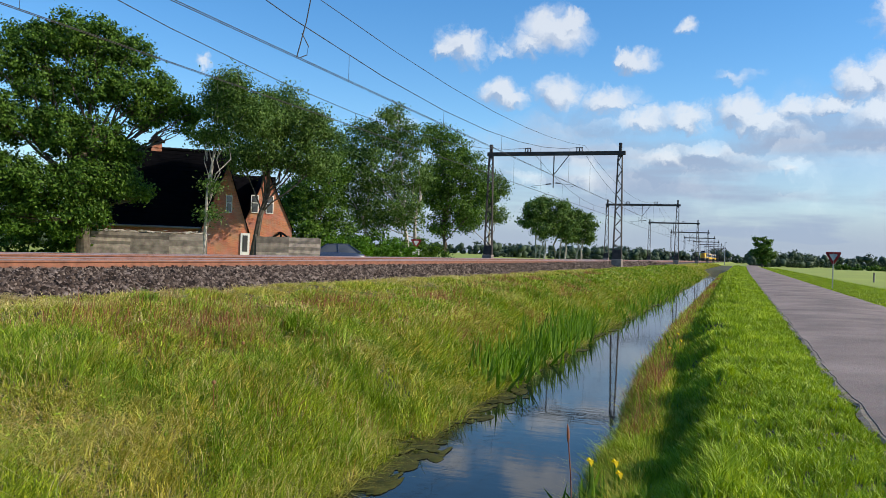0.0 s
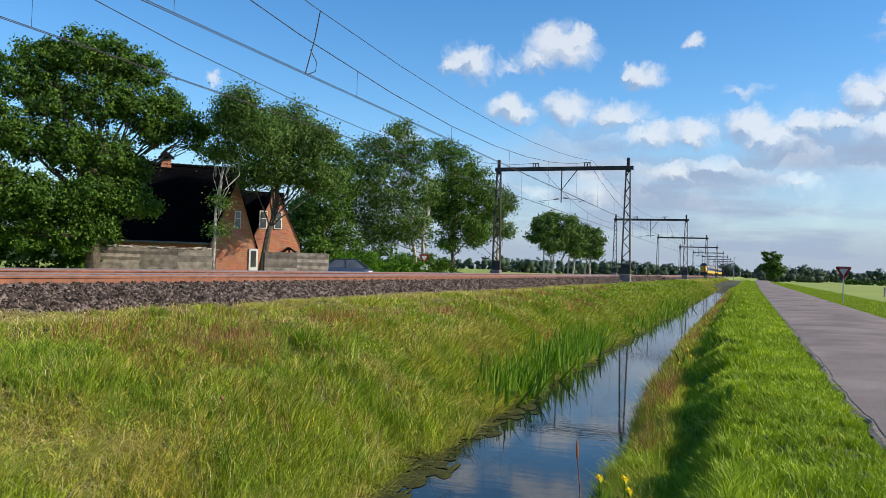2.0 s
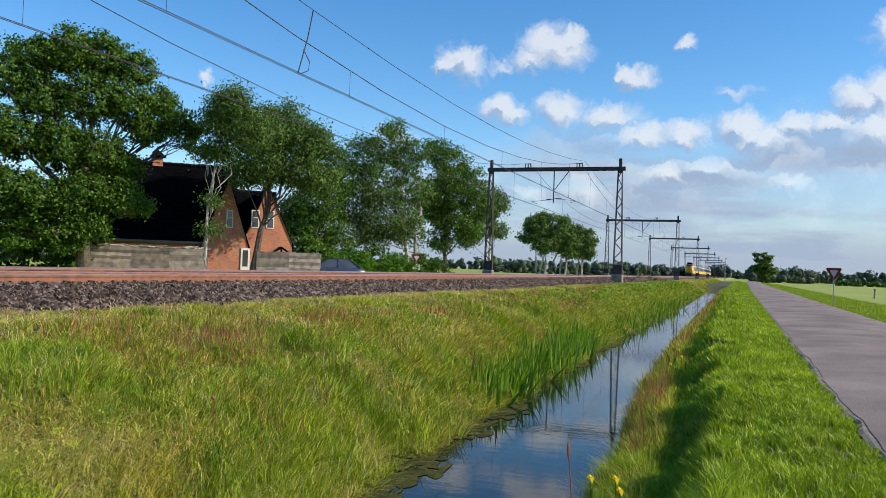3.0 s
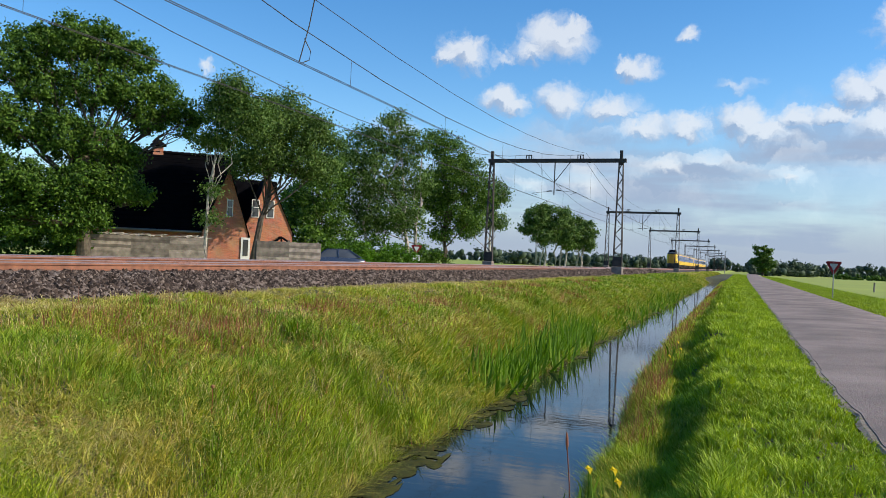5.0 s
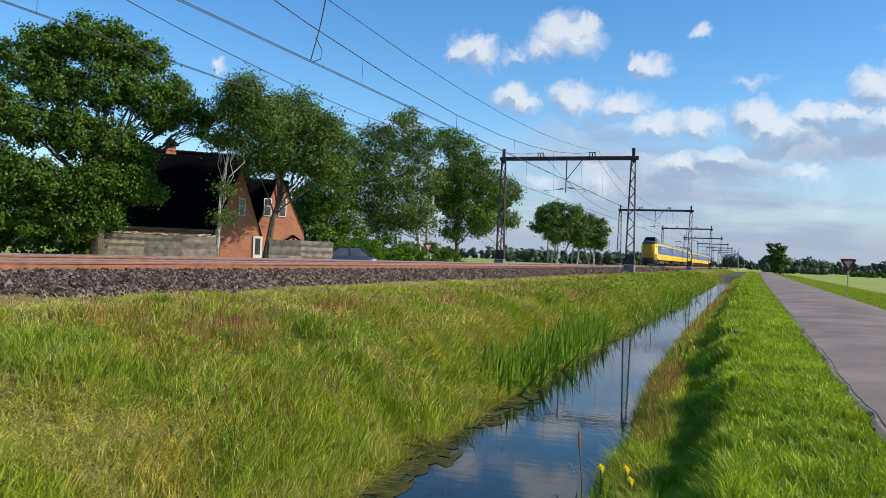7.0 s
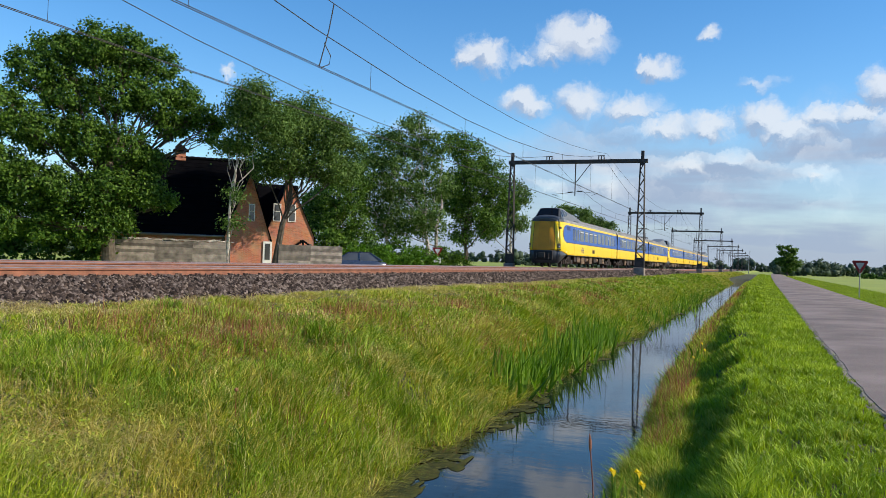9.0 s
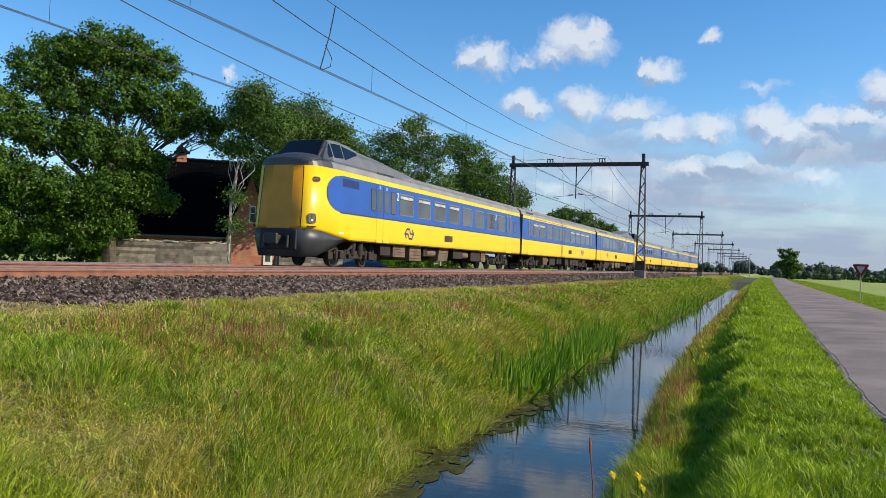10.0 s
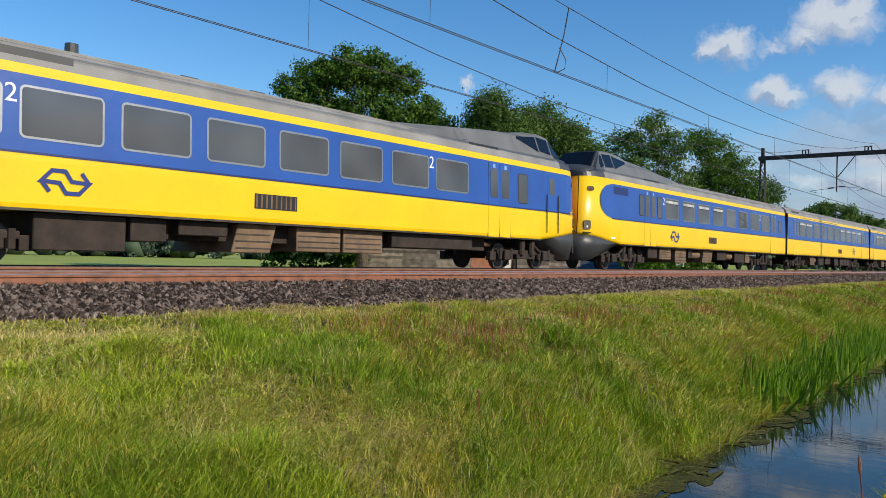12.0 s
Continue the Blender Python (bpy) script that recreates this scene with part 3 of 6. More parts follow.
def build_wires():
    def sag(y, lo, hi):
        u = ((y - PORTAL_Y0) / SPAN) % 1.0
        return lo + (hi - lo) * (2 * u - 1) ** 2
    ys = [PORTAL_Y0 - 2 * SPAN + SPAN * i / 10 for i in range(70)]
    for cx in (NEAR_X, FAR_X):
        dx = 0.12
        for nm, off, f, r, lab in (("contact_wire", 0.05, lambda y: 7.12, 0.012, "twin copper contact wire above the rails"), ("contact_wire", -0.05, lambda y: 7.12, 0.012, "twin copper contact wire above the rails"),
                                   ("messenger_wire", 0, lambda y: sag(y, 7.75, BEAM_Z + 0.5), 0.015, "sagging messenger wire carrying droppers"),
                                   ("feeder_wire", 0.35, lambda y: sag(y, 8.75, BEAM_Z + 0.62), 0.012, "bare feeder wire along the portals")):
            if nm == "feeder_wire" and cx == FAR_X:
                continue
            bm = bmesh.new()
            path_tube(bm, [(cx + off, y, f(y)) for y in ys], r, 5)
            tagged(part(nm, bm, WIRE), lab, "overhead wire", "overhead wires", "structure")
        for i in range(30):
            y = PORTAL_Y0 - SPAN + SPAN * (i + 0.5) / 7.0
            if abs(((y - PORTAL_Y0) / SPAN + 0.5) % 1.0 - 0.5) < 0.04:
                continue
            bm = bmesh.new()
            tube(bm, (cx, y, 7.12), (cx, y, sag(y, 7.75, BEAM_Z + 0.5)), 0.008, 0.008, 4)
            tagged(part("dropper", bm, WIRE), "thin dropper between two overhead wires", "dropper", "droppers of the overhead wires", "structure")
    bm = bmesh.new()
    y = 21.05
    path_tube(bm, [(NEAR_X + 0.35, y, sag(y, 8.75, BEAM_Z + 0.62)), (NEAR_X + 0.2, y, 8.2), (NEAR_X, y - 0.15, 7.12)], 0.018, 5)
    path_tube(bm, [(NEAR_X, y + 0.1, 7.9), (NEAR_X + 0.12, y + 0.3, 7.55), (NEAR_X + 0.05, y + 0.35, 7.3), (NEAR_X - 0.05, y + 0.05, 7.14)], 0.015, 5)
    tagged(part("feeder_jumper", bm, WIRE), "looped jumper cable between overhead wires", "jumper cable", kind="structure")


build_wires()

# ---- the passenger train ----
SKIRT, BELT, BAND_TOP, GUTTER = 1.07, 2.13, 3.60, 3.79
W = 1.42                                  # half width


def side_x(z):
    return W if z < 2.0 else W - 0.065 * (z - 2.0) / 1.8


def flat_panel(bm, pts, side, proud, thick=0.0):
    """A panel on the car's side from (s, z) points, standing proud of it."""
    vs = [bm.verts.new((side * (side_x(z) + proud), s, z)) for s, z in pts]
    f = bm.faces.new(vs if side > 0 else vs[::-1])
    if thick:
        r = bmesh.ops.extrude_face_region(bm, geom=[f])
        for v in r["geom"]:
            if isinstance(v, bmesh.types.BMVert):
                v.co.x -= side * thick
    return f


def round_rect(s0, s1, z0, z1, r=0.12, n=4):
    pts = []
    for cs, cz, a0 in ((s1 - r, z0 + r, -90), (s1 - r, z1 - r, 0), (s0 + r, z1 - r, 90), (s0 + r, z0 + r, 180)):
        for k in range(n + 1):
            a = radians(a0 + 90 * k / n)
            pts.append((cs + r * math.cos(a), cz + r * math.sin(a)))
    return pts


def window_part(car, side, s0, s1, z0, z1, r=0.12, bar=False):
    bm = bmesh.new()
    flat_panel(bm, round_rect(s0, s1, z0, z1, r), side, 0.014, 0.012)
    fr = part("window", bm, ALU if s1 - s0 > 1 else BLACK, car)
    bm = bmesh.new()
    m = 0.045 if s1 - s0 > 1 else 0.03
    flat_panel(bm, round_rect(s0 + m, s1 - m, z0 + m, z1 - m, max(0.03, r - m)), side, 0.017)
    part("pane", bm, GLASS, fr, "dark tinted window glass")
    if bar:
        bm = bmesh.new()
        flat_panel(bm, [(s0 + 0.10, z1 - 0.24), (s1 - 0.10, z1 - 0.24), (s1 - 0.10, z1 - 0.12), (s0 + 0.10, z1 - 0.12)], side, 0.020)
        part("hopper_bar", bm, BLIND, fr, "pale hopper window strip")
        bm = bmesh.new()
        flat_panel(bm, [(s0 + 0.06, z1 - 0.275), (s1 - 0.06, z1 - 0.275), (s1 - 0.06, z1 - 0.25), (s0 + 0.06, z1 - 0.25)], side, 0.020)
        part("hopper_rail", bm, BLACK, fr)


def door_part(car, side, s0, s1):
    bm = bmesh.new()
    flat_panel(bm, [(s0, BELT + 0.02), (s1, BELT + 0.02), (s1, BAND_TOP - 0.06), (s0, BAND_TOP - 0.06)], side, 0.012, 0.01)
    d = part("door", bm, BLUE, car, "blue and yellow sliding door")
    bm = bmesh.new()
    flat_panel(bm, [(s0, SKIRT + 0.02), (s1, SKIRT + 0.02), (s1, BELT - 0.02), (s0, BELT - 0.02)], side, 0.012, 0.01)
    part("lower_panel", bm, YELLOW, d)
    bm = bmesh.new()
    c = (s0 + s1) / 2
    h = min(0.22, (s1 - s0) / 2 - 0.1)
    flat_panel(bm, round_rect(c - h, c + h, 2.40, 3.36, 0.09), side, 0.018)
    part("door_window", bm, GLASS, d)
    bm = bmesh.new()
    flat_panel(bm, [(c - 0.07, 3.39), (c + 0.07, 3.39), (c + 0.07, 3.52), (c - 0.07, 3.52)], side, 0.018)
    part("pictogram", bm, PICTO, d, "small white pictogram")
    bm = bmesh.new()
    for e in (s0, s1):
        flat_panel(bm, [(e - 0.012, SKIRT + 0.02), (e + 0.012, SKIRT + 0.02), (e + 0.012, BAND_TOP - 0.06), (e - 0.012, BAND_TOP - 0.06)], side, 0.0145)
    part("door_seal", bm, BLACK, d)


def text_part(car, body, s, z, size, side, material, name="class_number", label=""):
    cu = bpy.data.curves.new(name, "FONT")
    cu.body, cu.size, cu.extrude = body, size, 0.002
    tmp = bpy.data.objects.new("tmp", cu)
    me = bpy.data.meshes.new_from_object(tmp)
    bpy.data.objects.remove(tmp)
    me.materials.clear()
    me.materials.append(material)
    rot = Matrix(((0, 0, 1, 0), (1, 0, 0, 0), (0, 1, 0, 0), (0, 0, 0, 1)))      # text x to +y, y to +z, facing +x
    if side < 0:
        rot = Matrix.Rotation(math.pi, 4, "Z") @ rot
    me.transform(Matrix.Translation((side * (side_x(z + size / 2) + 0.016), s, z)) @ rot)
    ob = new(name, me)
    ob.parent = car
    return tagged(ob, label=label)


def emblem_part(car, s, z, side, k=1.0, material=None):
    """A double arrow of plain bars."""
    bm = bmesh.new()
    t = 0.042 * k
    loop = [(-0.47, 0.0), (-0.27, 0.21), (-0.01, 0.21), (0.12, 0.02), (0.47, 0.0), (0.27, -0.21), (0.01, -0.21), (-0.12, -0.02)]
    n = len(loop)
    rings = []
    for sgn in (-1, 1):
        ring = []
        for i in range(n):
            p, q, r = (Vector(loop[j % n]) for j in (i - 1, i, i + 1))
            d0, d1 = (q - p).normalized(), (r - q).normalized()
            n0, n1 = Vector((-d0.y, d0.x)), Vector((-d1.y, d1.x))
            mt = (n0 + n1).normalized()
            o = q * k + mt * (sgn * t / max(0.45, mt.dot(n0)))
            ring.append((side_x(z) + 0.012, s + side * o.x, z + o.y))
        rings.append(ring)
    loft(bm, rings, 0, True)
    for bx, bz, tx in ((0.31, 0.20, 0.47), (-0.31, -0.20, -0.47)):
        d = Vector((tx - bx, -bz)).normalized()
        nn = Vector((-d.y, d.x)) * t / k
        q = [Vector((bx, bz)) + nn, Vector((bx, bz)) - nn, Vector((tx, 0)) - nn, Vector((tx, 0)) + nn]
        bm.faces.new([bm.verts.new((side_x(z) + 0.0125, s + side * p.x * k, z + p.y * k)) for p in q])
    bmesh.ops.recalc_face_normals(bm, faces=bm.faces)
    if side < 0:
        bmesh.ops.scale(bm, vec=(-1, 1, 1), verts=bm.verts)
    part("emblem", bm, material or EMBLEM, car, "plain blue double arrow emblem")


def bogie_part(car, s):
    bm = bmesh.new()
    for sx in (-1, 1):
        box(bm, sx * 1.08 - 0.07, sx * 1.08 + 0.07, s - 1.75, s + 1.75, 0.52, 0.68, 0.03)
        box(bm, sx * 1.10 - 0.09, sx * 1.10 + 0.09, s - 0.6, s + 0.6, 0.36, 0.54, 0.03)
        for k in (-1.25, 1.25):
            box(bm, sx * 1.13 - 0.12, sx * 1.13 + 0.12, s + k - 0.18, s + k + 0.18, 0.32, 0.66, 0.04)
            for kk in (-0.34, 0.34):
                tube(bm, (sx * 1.12, s + k + kk, 0.34), (sx * 1.12, s + k + kk, 0.72), 0.09, 0.09, 8)
        tube(bm, (sx * 1.16, s - 0.32, 0.5), (sx * 1.16, s - 0.32, 1.02), 0.13, 0.15, 10)
        tube(bm, (sx * 1.16, s + 0.32, 0.5), (sx * 1.16, s + 0.32, 1.02), 0.13, 0.15, 10)
        tube(bm, (sx * 1.2, s - 0.9, 0.62), (sx * 1.2, s - 0.25, 0.95), 0.05, 0.05, 6)
        box(bm, sx * 1.0 - 0.1, sx * 1.0 + 0.1, s - 2.1, s - 1.75, 0.3, 0.6, 0.02)
        box(bm, sx * 1.0 - 0.1, sx * 1.0 + 0.1, s + 1.75, s + 2.1, 0.3, 0.6, 0.02)
    box(bm, -0.95, 0.95, s - 0.4, s + 0.4, 0.45, 0.8)
    bg = part("bogie", bm, UNDER, car, "grimy brown steel bogie")
    for k in (-1.25, 1.25):
        for sx in (-1, 1):
            bm = bmesh.new()
            tube(bm, (sx * 0.70, s + k, 0.46), (sx * 0.84, s + k, 0.46), 0.46, 0.445, 22)
            tube(bm, (sx * 0.84, s + k, 0.46), (sx * 0.875, s + k, 0.46), 0.36, 0.34, 18)
            tube(bm, (sx * 0.87, s + k, 0.46), (sx * 0.96, s + k, 0.46), 0.12, 0.10, 10)
            part("wheel", bm, DARKMETAL, bg)


def car_body(length, cab, round_front):
    car = new("train_car")
    tagged(car, "", "train car", "cars of the passing train")
    end = length - 0.22

    def half(s):
        if not cab:
            return W
        return float(np.interp(s, [0, 0.02, 0.06, 0.14, 0.28, 0.5, 0.8, 1.2, 1.6], [0.50, 0.74, 0.93, 1.08, 1.20, 1.295, 1.36, 1.405, W]))
    stations = ([0.0, 0.02, 0.06, 0.14, 0.28, 0.5, 0.8, 1.2, 1.6, 3.0] if cab else [0.22]) + [8, 14, 20, end]
    bm = bmesh.new()
    rings = []
    for s in stations:
        w = half(s)
        zb = float(np.interp(s, [0, 0.9, 2.6, 3.2], [1.41, 1.34, 1.10, SKIRT])) if cab else SKIRT
        back = 0.22 * max(0.0, 1 - s / 1.6) if cab else 0.0
        r = [(w - 0.03, s, zb), (w, s, zb + 0.12), (w, s + back * 0.25, 2.0), (w - 0.065, s + back, GUTTER)]
        rings.append(r + [(-x, y, z) for x, y, z in r[::-1]])
    loft(bm, rings, 0, True, True)
    bmesh.ops.recalc_face_normals(bm, faces=bm.faces)
    for f in bm.faces:
        f.smooth = cab and f.calc_center_median().y < 3.0 and abs(f.normal.z) < 0.7 and len(f.verts) == 4
        # faces of the cab front up to the seams get the painted-in shade
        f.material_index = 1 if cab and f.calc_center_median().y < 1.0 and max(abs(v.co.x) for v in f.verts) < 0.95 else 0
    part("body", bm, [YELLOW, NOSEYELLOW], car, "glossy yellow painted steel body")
    # roof
    bm = bmesh.new()
    rp = [(W - 0.075, GUTTER - 0.01), (W - 0.085, GUTTER + 0.03), (1.27, 4.02), (1.10, 4.19), (0.8, 4.30), (0.4, 4.36), (0, 4.38)]
    rings = []
    for s in stations:
        k = (half(s) - 0.0) / W
        drop = float(np.interp(s, [0, 0.3, 0.9], [0.30, 0.14, 0.0])) if cab else 0
        back = 0.22 * max(0.0, 1 - s / 1.6) if cab else 0.0
        half_ring = [(x * k, s + back, max(GUTTER - 0.01, z - drop * (z - GUTTER) / 0.6)) for x, z in rp]
        rings.append(half_ring + [(-x, y, z) for x, y, z in half_ring[-2::-1]])
    loft(bm, rings, 0, False)
    for r in (rings[0], rings[-1]):
        bm.faces.new([bm.verts.new(p) for p in r])
    bmesh.ops.recalc_face_normals(bm, faces=bm.faces)
    for f in bm.faces:
        f.material_index = 1 if cab and f.calc_center_median().y < 1.7 else 0
    part("roof", bm, [ROOFGREY, CABGREY], car, "dull grey ribbed roof", smooth=False)
    for k in range(3):
        for sx in (-1, 1):
            bm = bmesh.new()
            zz = (4.03, 4.20, 4.31)[k]
            xx = (1.262, 1.095, 0.79)[k]
            box(bm, sx * xx - 0.015, sx * xx + 0.015, 9.0 if cab else 0.3, end, zz - 0.01, zz + 0.018)
            part("roof_rib", bm, ROOFGREY, car)
    # blue band with its navy line
    s_f = 1.12 if (cab and round_front) else (0.30 if not cab else 0.55)
    for side in (-1, 1):
        bm = bmesh.new()
        if cab:
            zc, hh, a = (BELT + BAND_TOP) / 2, (BAND_TOP - BELT) / 2, (1.15 if round_front else 0.25)
            front = [(s_f + a * (1 - math.sqrt(max(0.0, 1 - abs((zc - (zc - hh + 2 * hh * i / 16)) / hh) ** (2.2 if round_front else 6)))), BELT + 2 * hh * i / 16) for i in range(17)]
            if not round_front:
                for i in range(16):
                    (sa, za), (sb, zb2) = front[i], front[i + 1]
                    ss = [sa, 0.8, 1.2, 1.5]
                    se = [sb, 0.8, 1.2, 1.5]
                    for j in range(3):
                        if ss[j + 1] <= ss[j] or se[j + 1] <= se[j]:
                            continue
                        q = [(side * (half(ss[j]) - 0.065 * max(0, za - 2) / 1.8 + 0.006), ss[j], za), (side * (half(ss[j + 1]) - 0.065 * max(0, za - 2) / 1.8 + 0.006), ss[j + 1], za),
                             (side * (half(se[j + 1]) - 0.065 * max(0, zb2 - 2) / 1.8 + 0.006), se[j + 1], zb2), (side * (half(se[j]) - 0.065 * max(0, zb2 - 2) / 1.8 + 0.006), se[j], zb2)]
                        vs = [bm.verts.new(p) for p in q]
                        bm.faces.new(vs if side > 0 else vs[::-1])
                front = [(1.5, BAND_TOP), (1.5, BELT)][::-1]
            flat_panel(bm, [(end, BELT), (end, BAND_TOP)] + front[::-1], side, 0.006)
            bmesh.ops.recalc_face_normals(bm, faces=bm.faces)
        else:
            flat_panel(bm, [(s_f, BELT), (end, BELT), (end, BAND_TOP), (s_f, BAND_TOP)], side, 0.006)
        part("blue_band", bm, BLUE, car, "deep blue painted window band")
        bm = bmesh.new()
        s0 = s_f + (1.0 if cab and round_front else 0.05)
        flat_panel(bm, [(s0, BELT - 0.015), (end, BELT - 0.015), (end, BELT + 0.03), (s0, BELT + 0.03)], side, 0.009)
        part("belt_line", bm, NAVY, car)
        bm = bmesh.new()
        s0 = 3.0 if cab else 0.3
        flat_panel(bm, [(s0, SKIRT - 0.015), (end, SKIRT - 0.015), (end, SKIRT + 0.035), (s0, SKIRT + 0.035)], side, 0.004)
        part("sole_bar", bm, DARKMETAL, car)
    # dark end plates and bellows at the coupled ends
    for s0 in ([end] if cab else [0.21, end]):
        bm = bmesh.new()
        box(bm, -1.425, 1.425, s0, s0 + 0.012, 1.06, GUTTER + 0.02)
        part("end_plate", bm, BLACK, car)
    for s in ([length] if cab else [0.0, length]):
        bm = bmesh.new()
        for k in range(4):
            d = 0.06 * k
            sg = -1 if s > 1 else 1
            a = s + sg * d
            i = 0.05 * (k % 2)
            rg = [(x, z) for x, z in ((1.38 - i, 1.10 + i), (1.34 - i, 3.80 - i), (0.9, 4.26 - i), (-0.9, 4.26 - i), (-1.34 + i, 3.80 - i), (-1.38 + i, 1.10 + i))]
            if k == 0:
                rs = []
            rs.append([(x, a, z) for x, z in rg])
        loft(bm, rs, 0, True, True)
        part("gangway_bellows", bm, BLACK, car, "black rubber gangway bellows")
    return car, end


def underfloor(car, boxes):
    bm = bmesh.new()
    box(bm, -0.9, 0.9, 5.8, 20.8, 0.62, 1.06)
    part("underframe", bm, UNDER, car)
    for s0, s1, z0, slope, light in boxes:
        bm = bmesh.new()
        v = box(bm, -1.22, 1.22, s0, s1, z0, 1.05)
        for q in v:
            if q.co.z < 0.9:
                q.co.y += slope * (0.28 if q.co.y > (s0 + s1) / 2 else 0.28)
        bmesh.ops.bevel(bm, geom=list(bm.edges), offset=0.02, segments=1, affect="EDGES")
        b = part("equipment_box", bm, UNDERBOX if light else UNDER, car, "brake-dusted underfloor equipment box")
        if light:
            for k in range(3):
                zz = z0 + 0.1 + k * (0.85 - z0) / 3
                for sx in (-1, 1):
                    bm = bmesh.new()
                    box(bm, sx * 1.225 - 0.008, sx * 1.225 + 0.008, s0 + 0.06 + slope * 0.2, s1 - 0.06 + slope * 0.2, zz, zz + 0.03)
                    part("cover_strip", bm, DARKMETAL, b)


def tank_part(car, s0, s1):
    for sx in (-1, 1):
        bm = bmesh.new()
        tube(bm, (sx * 0.98, s0, 0.78), (sx * 0.98, s1, 0.78), 0.19, 0.19, 14)
        tube(bm, (sx * 0.98, s0 - 0.06, 0.78), (sx * 0.98, s0, 0.78), 0.12, 0.19, 14)
        tube(bm, (sx * 0.98, s1, 0.78), (sx * 0.98, s1 + 0.06, 0.78), 0.19, 0.12, 14)
        part("air_tank", bm, UNDERBOX, car, "dusty brown air tank")


def vent_part(car, s, z, side, wd=1.15, h=0.32):
    bm = bmesh.new()
    flat_panel(bm, [(s - wd / 2, z - h / 2), (s + wd / 2, z - h / 2), (s + wd / 2, z + h / 2), (s - wd / 2, z + h / 2)], side, 0.008)
    v = part("side_grille", bm, BLACK, car, "dark rusty ventilation grille")
    for k in range(9):
        bm = bmesh.new()
        a = s - wd / 2 + 0.06 + k * (wd - 0.12) / 8
        flat_panel(bm, [(a - 0.02, z - h / 2 + 0.02), (a + 0.02, z - h / 2 + 0.02), (a + 0.02, z + h / 2 - 0.02), (a - 0.02, z + h / 2 - 0.02)], side, 0.016, 0.006)
        part("grille_slat", bm, UNDERBOX, v)


def roof_hood(car, s, side_w=0.45):
    bm = bmesh.new()
    box(bm, -side_w, side_w, s - 0.35, s + 0.35, 4.33, 4.44, 0.04)
    box(bm, -side_w + 0.1, side_w - 0.1, s - 0.22, s + 0.22, 4.44, 4.48, 0.015)
    part("roof_ventilator", bm, CABGREY, car)


def cab_part(car, rear_louvre=True):
    """The raised driver's cab on the roof over the nose."""
    bm = bmesh.new()
    st = [(0.22, 0.62, 0.45, 3.90), (0.36, 1.0, 0.85, 3.98), (0.62, 1.17, 1.0, 4.08), (1.0, 1.22, 0.98, 4.16), (1.85, 1.24, 0.80, 4.95), (2.5, 1.25, 0.80, 5.02), (3.5, 1.25, 0.82, 4.96), (4.3, 1.25, 0.85, 4.82), (6.0, 1.25, 0.9, 4.70), (8.0, 1.24, 0.9, 4.53), (10.6, 1.22, 0.9, 4.30)]
    rings = []
    for s, wb, wt, zt in st:
        hr = [(wb, s, GUTTER), (wb * 0.985, s, min(zt - 0.02, 4.06)), (wt + (wb - wt) * 0.18, s, zt - 0.06), (wt, s, zt), (wt * 0.5, s, zt + 0.03), (0, s, zt + 0.035)]
        rings.append(hr + [(-x, y, z) for x, y, z in hr[-2::-1]])
    loft(bm, rings)
    bm.faces.new([bm.verts.new(p) for p in rings[0]])
    bmesh.ops.recalc_face_normals(bm, faces=bm.faces)
    for f in bm.faces:
        f.material_index = 1 if f.calc_center_median().y < 1.9 else 0
    cb = part("driver_cab", bm, [CABSIDE, CABGREY], car, "raised dark grey driver's cab")
    bm = bmesh.new()
    a, b = st[3], st[4]
    q = []
    for t, m in ((0.06, 0.04), (0.94, 0.06)):
        s, wt, z = a[0] + (b[0] - a[0]) * t, a[2] + (b[2] - a[2]) * t, a[3] + (b[3] - a[3]) * t
        q.append([(-wt + m, s - 0.012, z + 0.04), (0, s - 0.016, z + 0.062), (wt - m, s - 0.012, z + 0.04)])
    loft(bm, q)
    part("windscreen", bm, DARKGLASS, cb, "dark raked windscreen")
    for sx in (-1, 1):
        for s0, s1, lo0 in ((1.35, 1.90, 0.02), (2.0, 2.75, 0.0), (2.85, 4.1, 0.0)):
            bm = bmesh.new()

            def on(s, u):
                wb = float(np.interp(s, [x[0] for x in st], [x[1] for x in st]))
                wt = float(np.interp(s, [x[0] for x in st], [x[2] for x in st]))
                zt = float(np.interp(s, [x[0] for x in st], [x[3] for x in st]))
                x0, z0, x1, z1 = wb * 0.985, 4.06, wt + (wb - wt) * 0.18, zt - 0.06
                return (sx * (x0 + (x1 - x0) * u + 0.012), s, z0 + (z1 - z0) * u + 0.006)
            top = 0.92 if s1 < 4 else 0.9
            pts = [on(s0, 0.25), on(s1, 0.30 if s1 < 4 else 0.78), on(s1, top), on(s0, top)]
            vs = [bm.verts.new(p) for p in pts]
            bm.faces.new(vs if sx > 0 else vs[::-1])
            part("side_window", bm, DARKGLASS, cb)
    # louvre high on the roof flank
    for sx in (-1, 1):
        bm = bmesh.new()
        box(bm, sx * 1.235 - 0.02, sx * 1.235 + 0.02, 5.6, 7.2, 3.90, 4.12)
        part("roof_grille", bm, CABGREY, car)
    # plough and coupler
    bm = bmesh.new()
    rings = []
    for s, w, zb, zt in ((0.0, 0.5, 0.4, 1.38), (0.0, 0.52, 0.40, 1.40), (0.07, 0.95, 0.37, 1.40), (0.30, 1.20, 0.36, 1.39), (0.8, 1.345, 0.40, 1.355), (1.6, 1.38, 0.62, 1.24), (2.6, 1.38, 0.92, 1.10), (3.2, 1.36, 1.04, 1.08)):
        hr = [(w * 0.86, s, zb), (w, s, (zb + zt) / 2 + 0.1), (w * 1.01, s, zt + 0.01)]
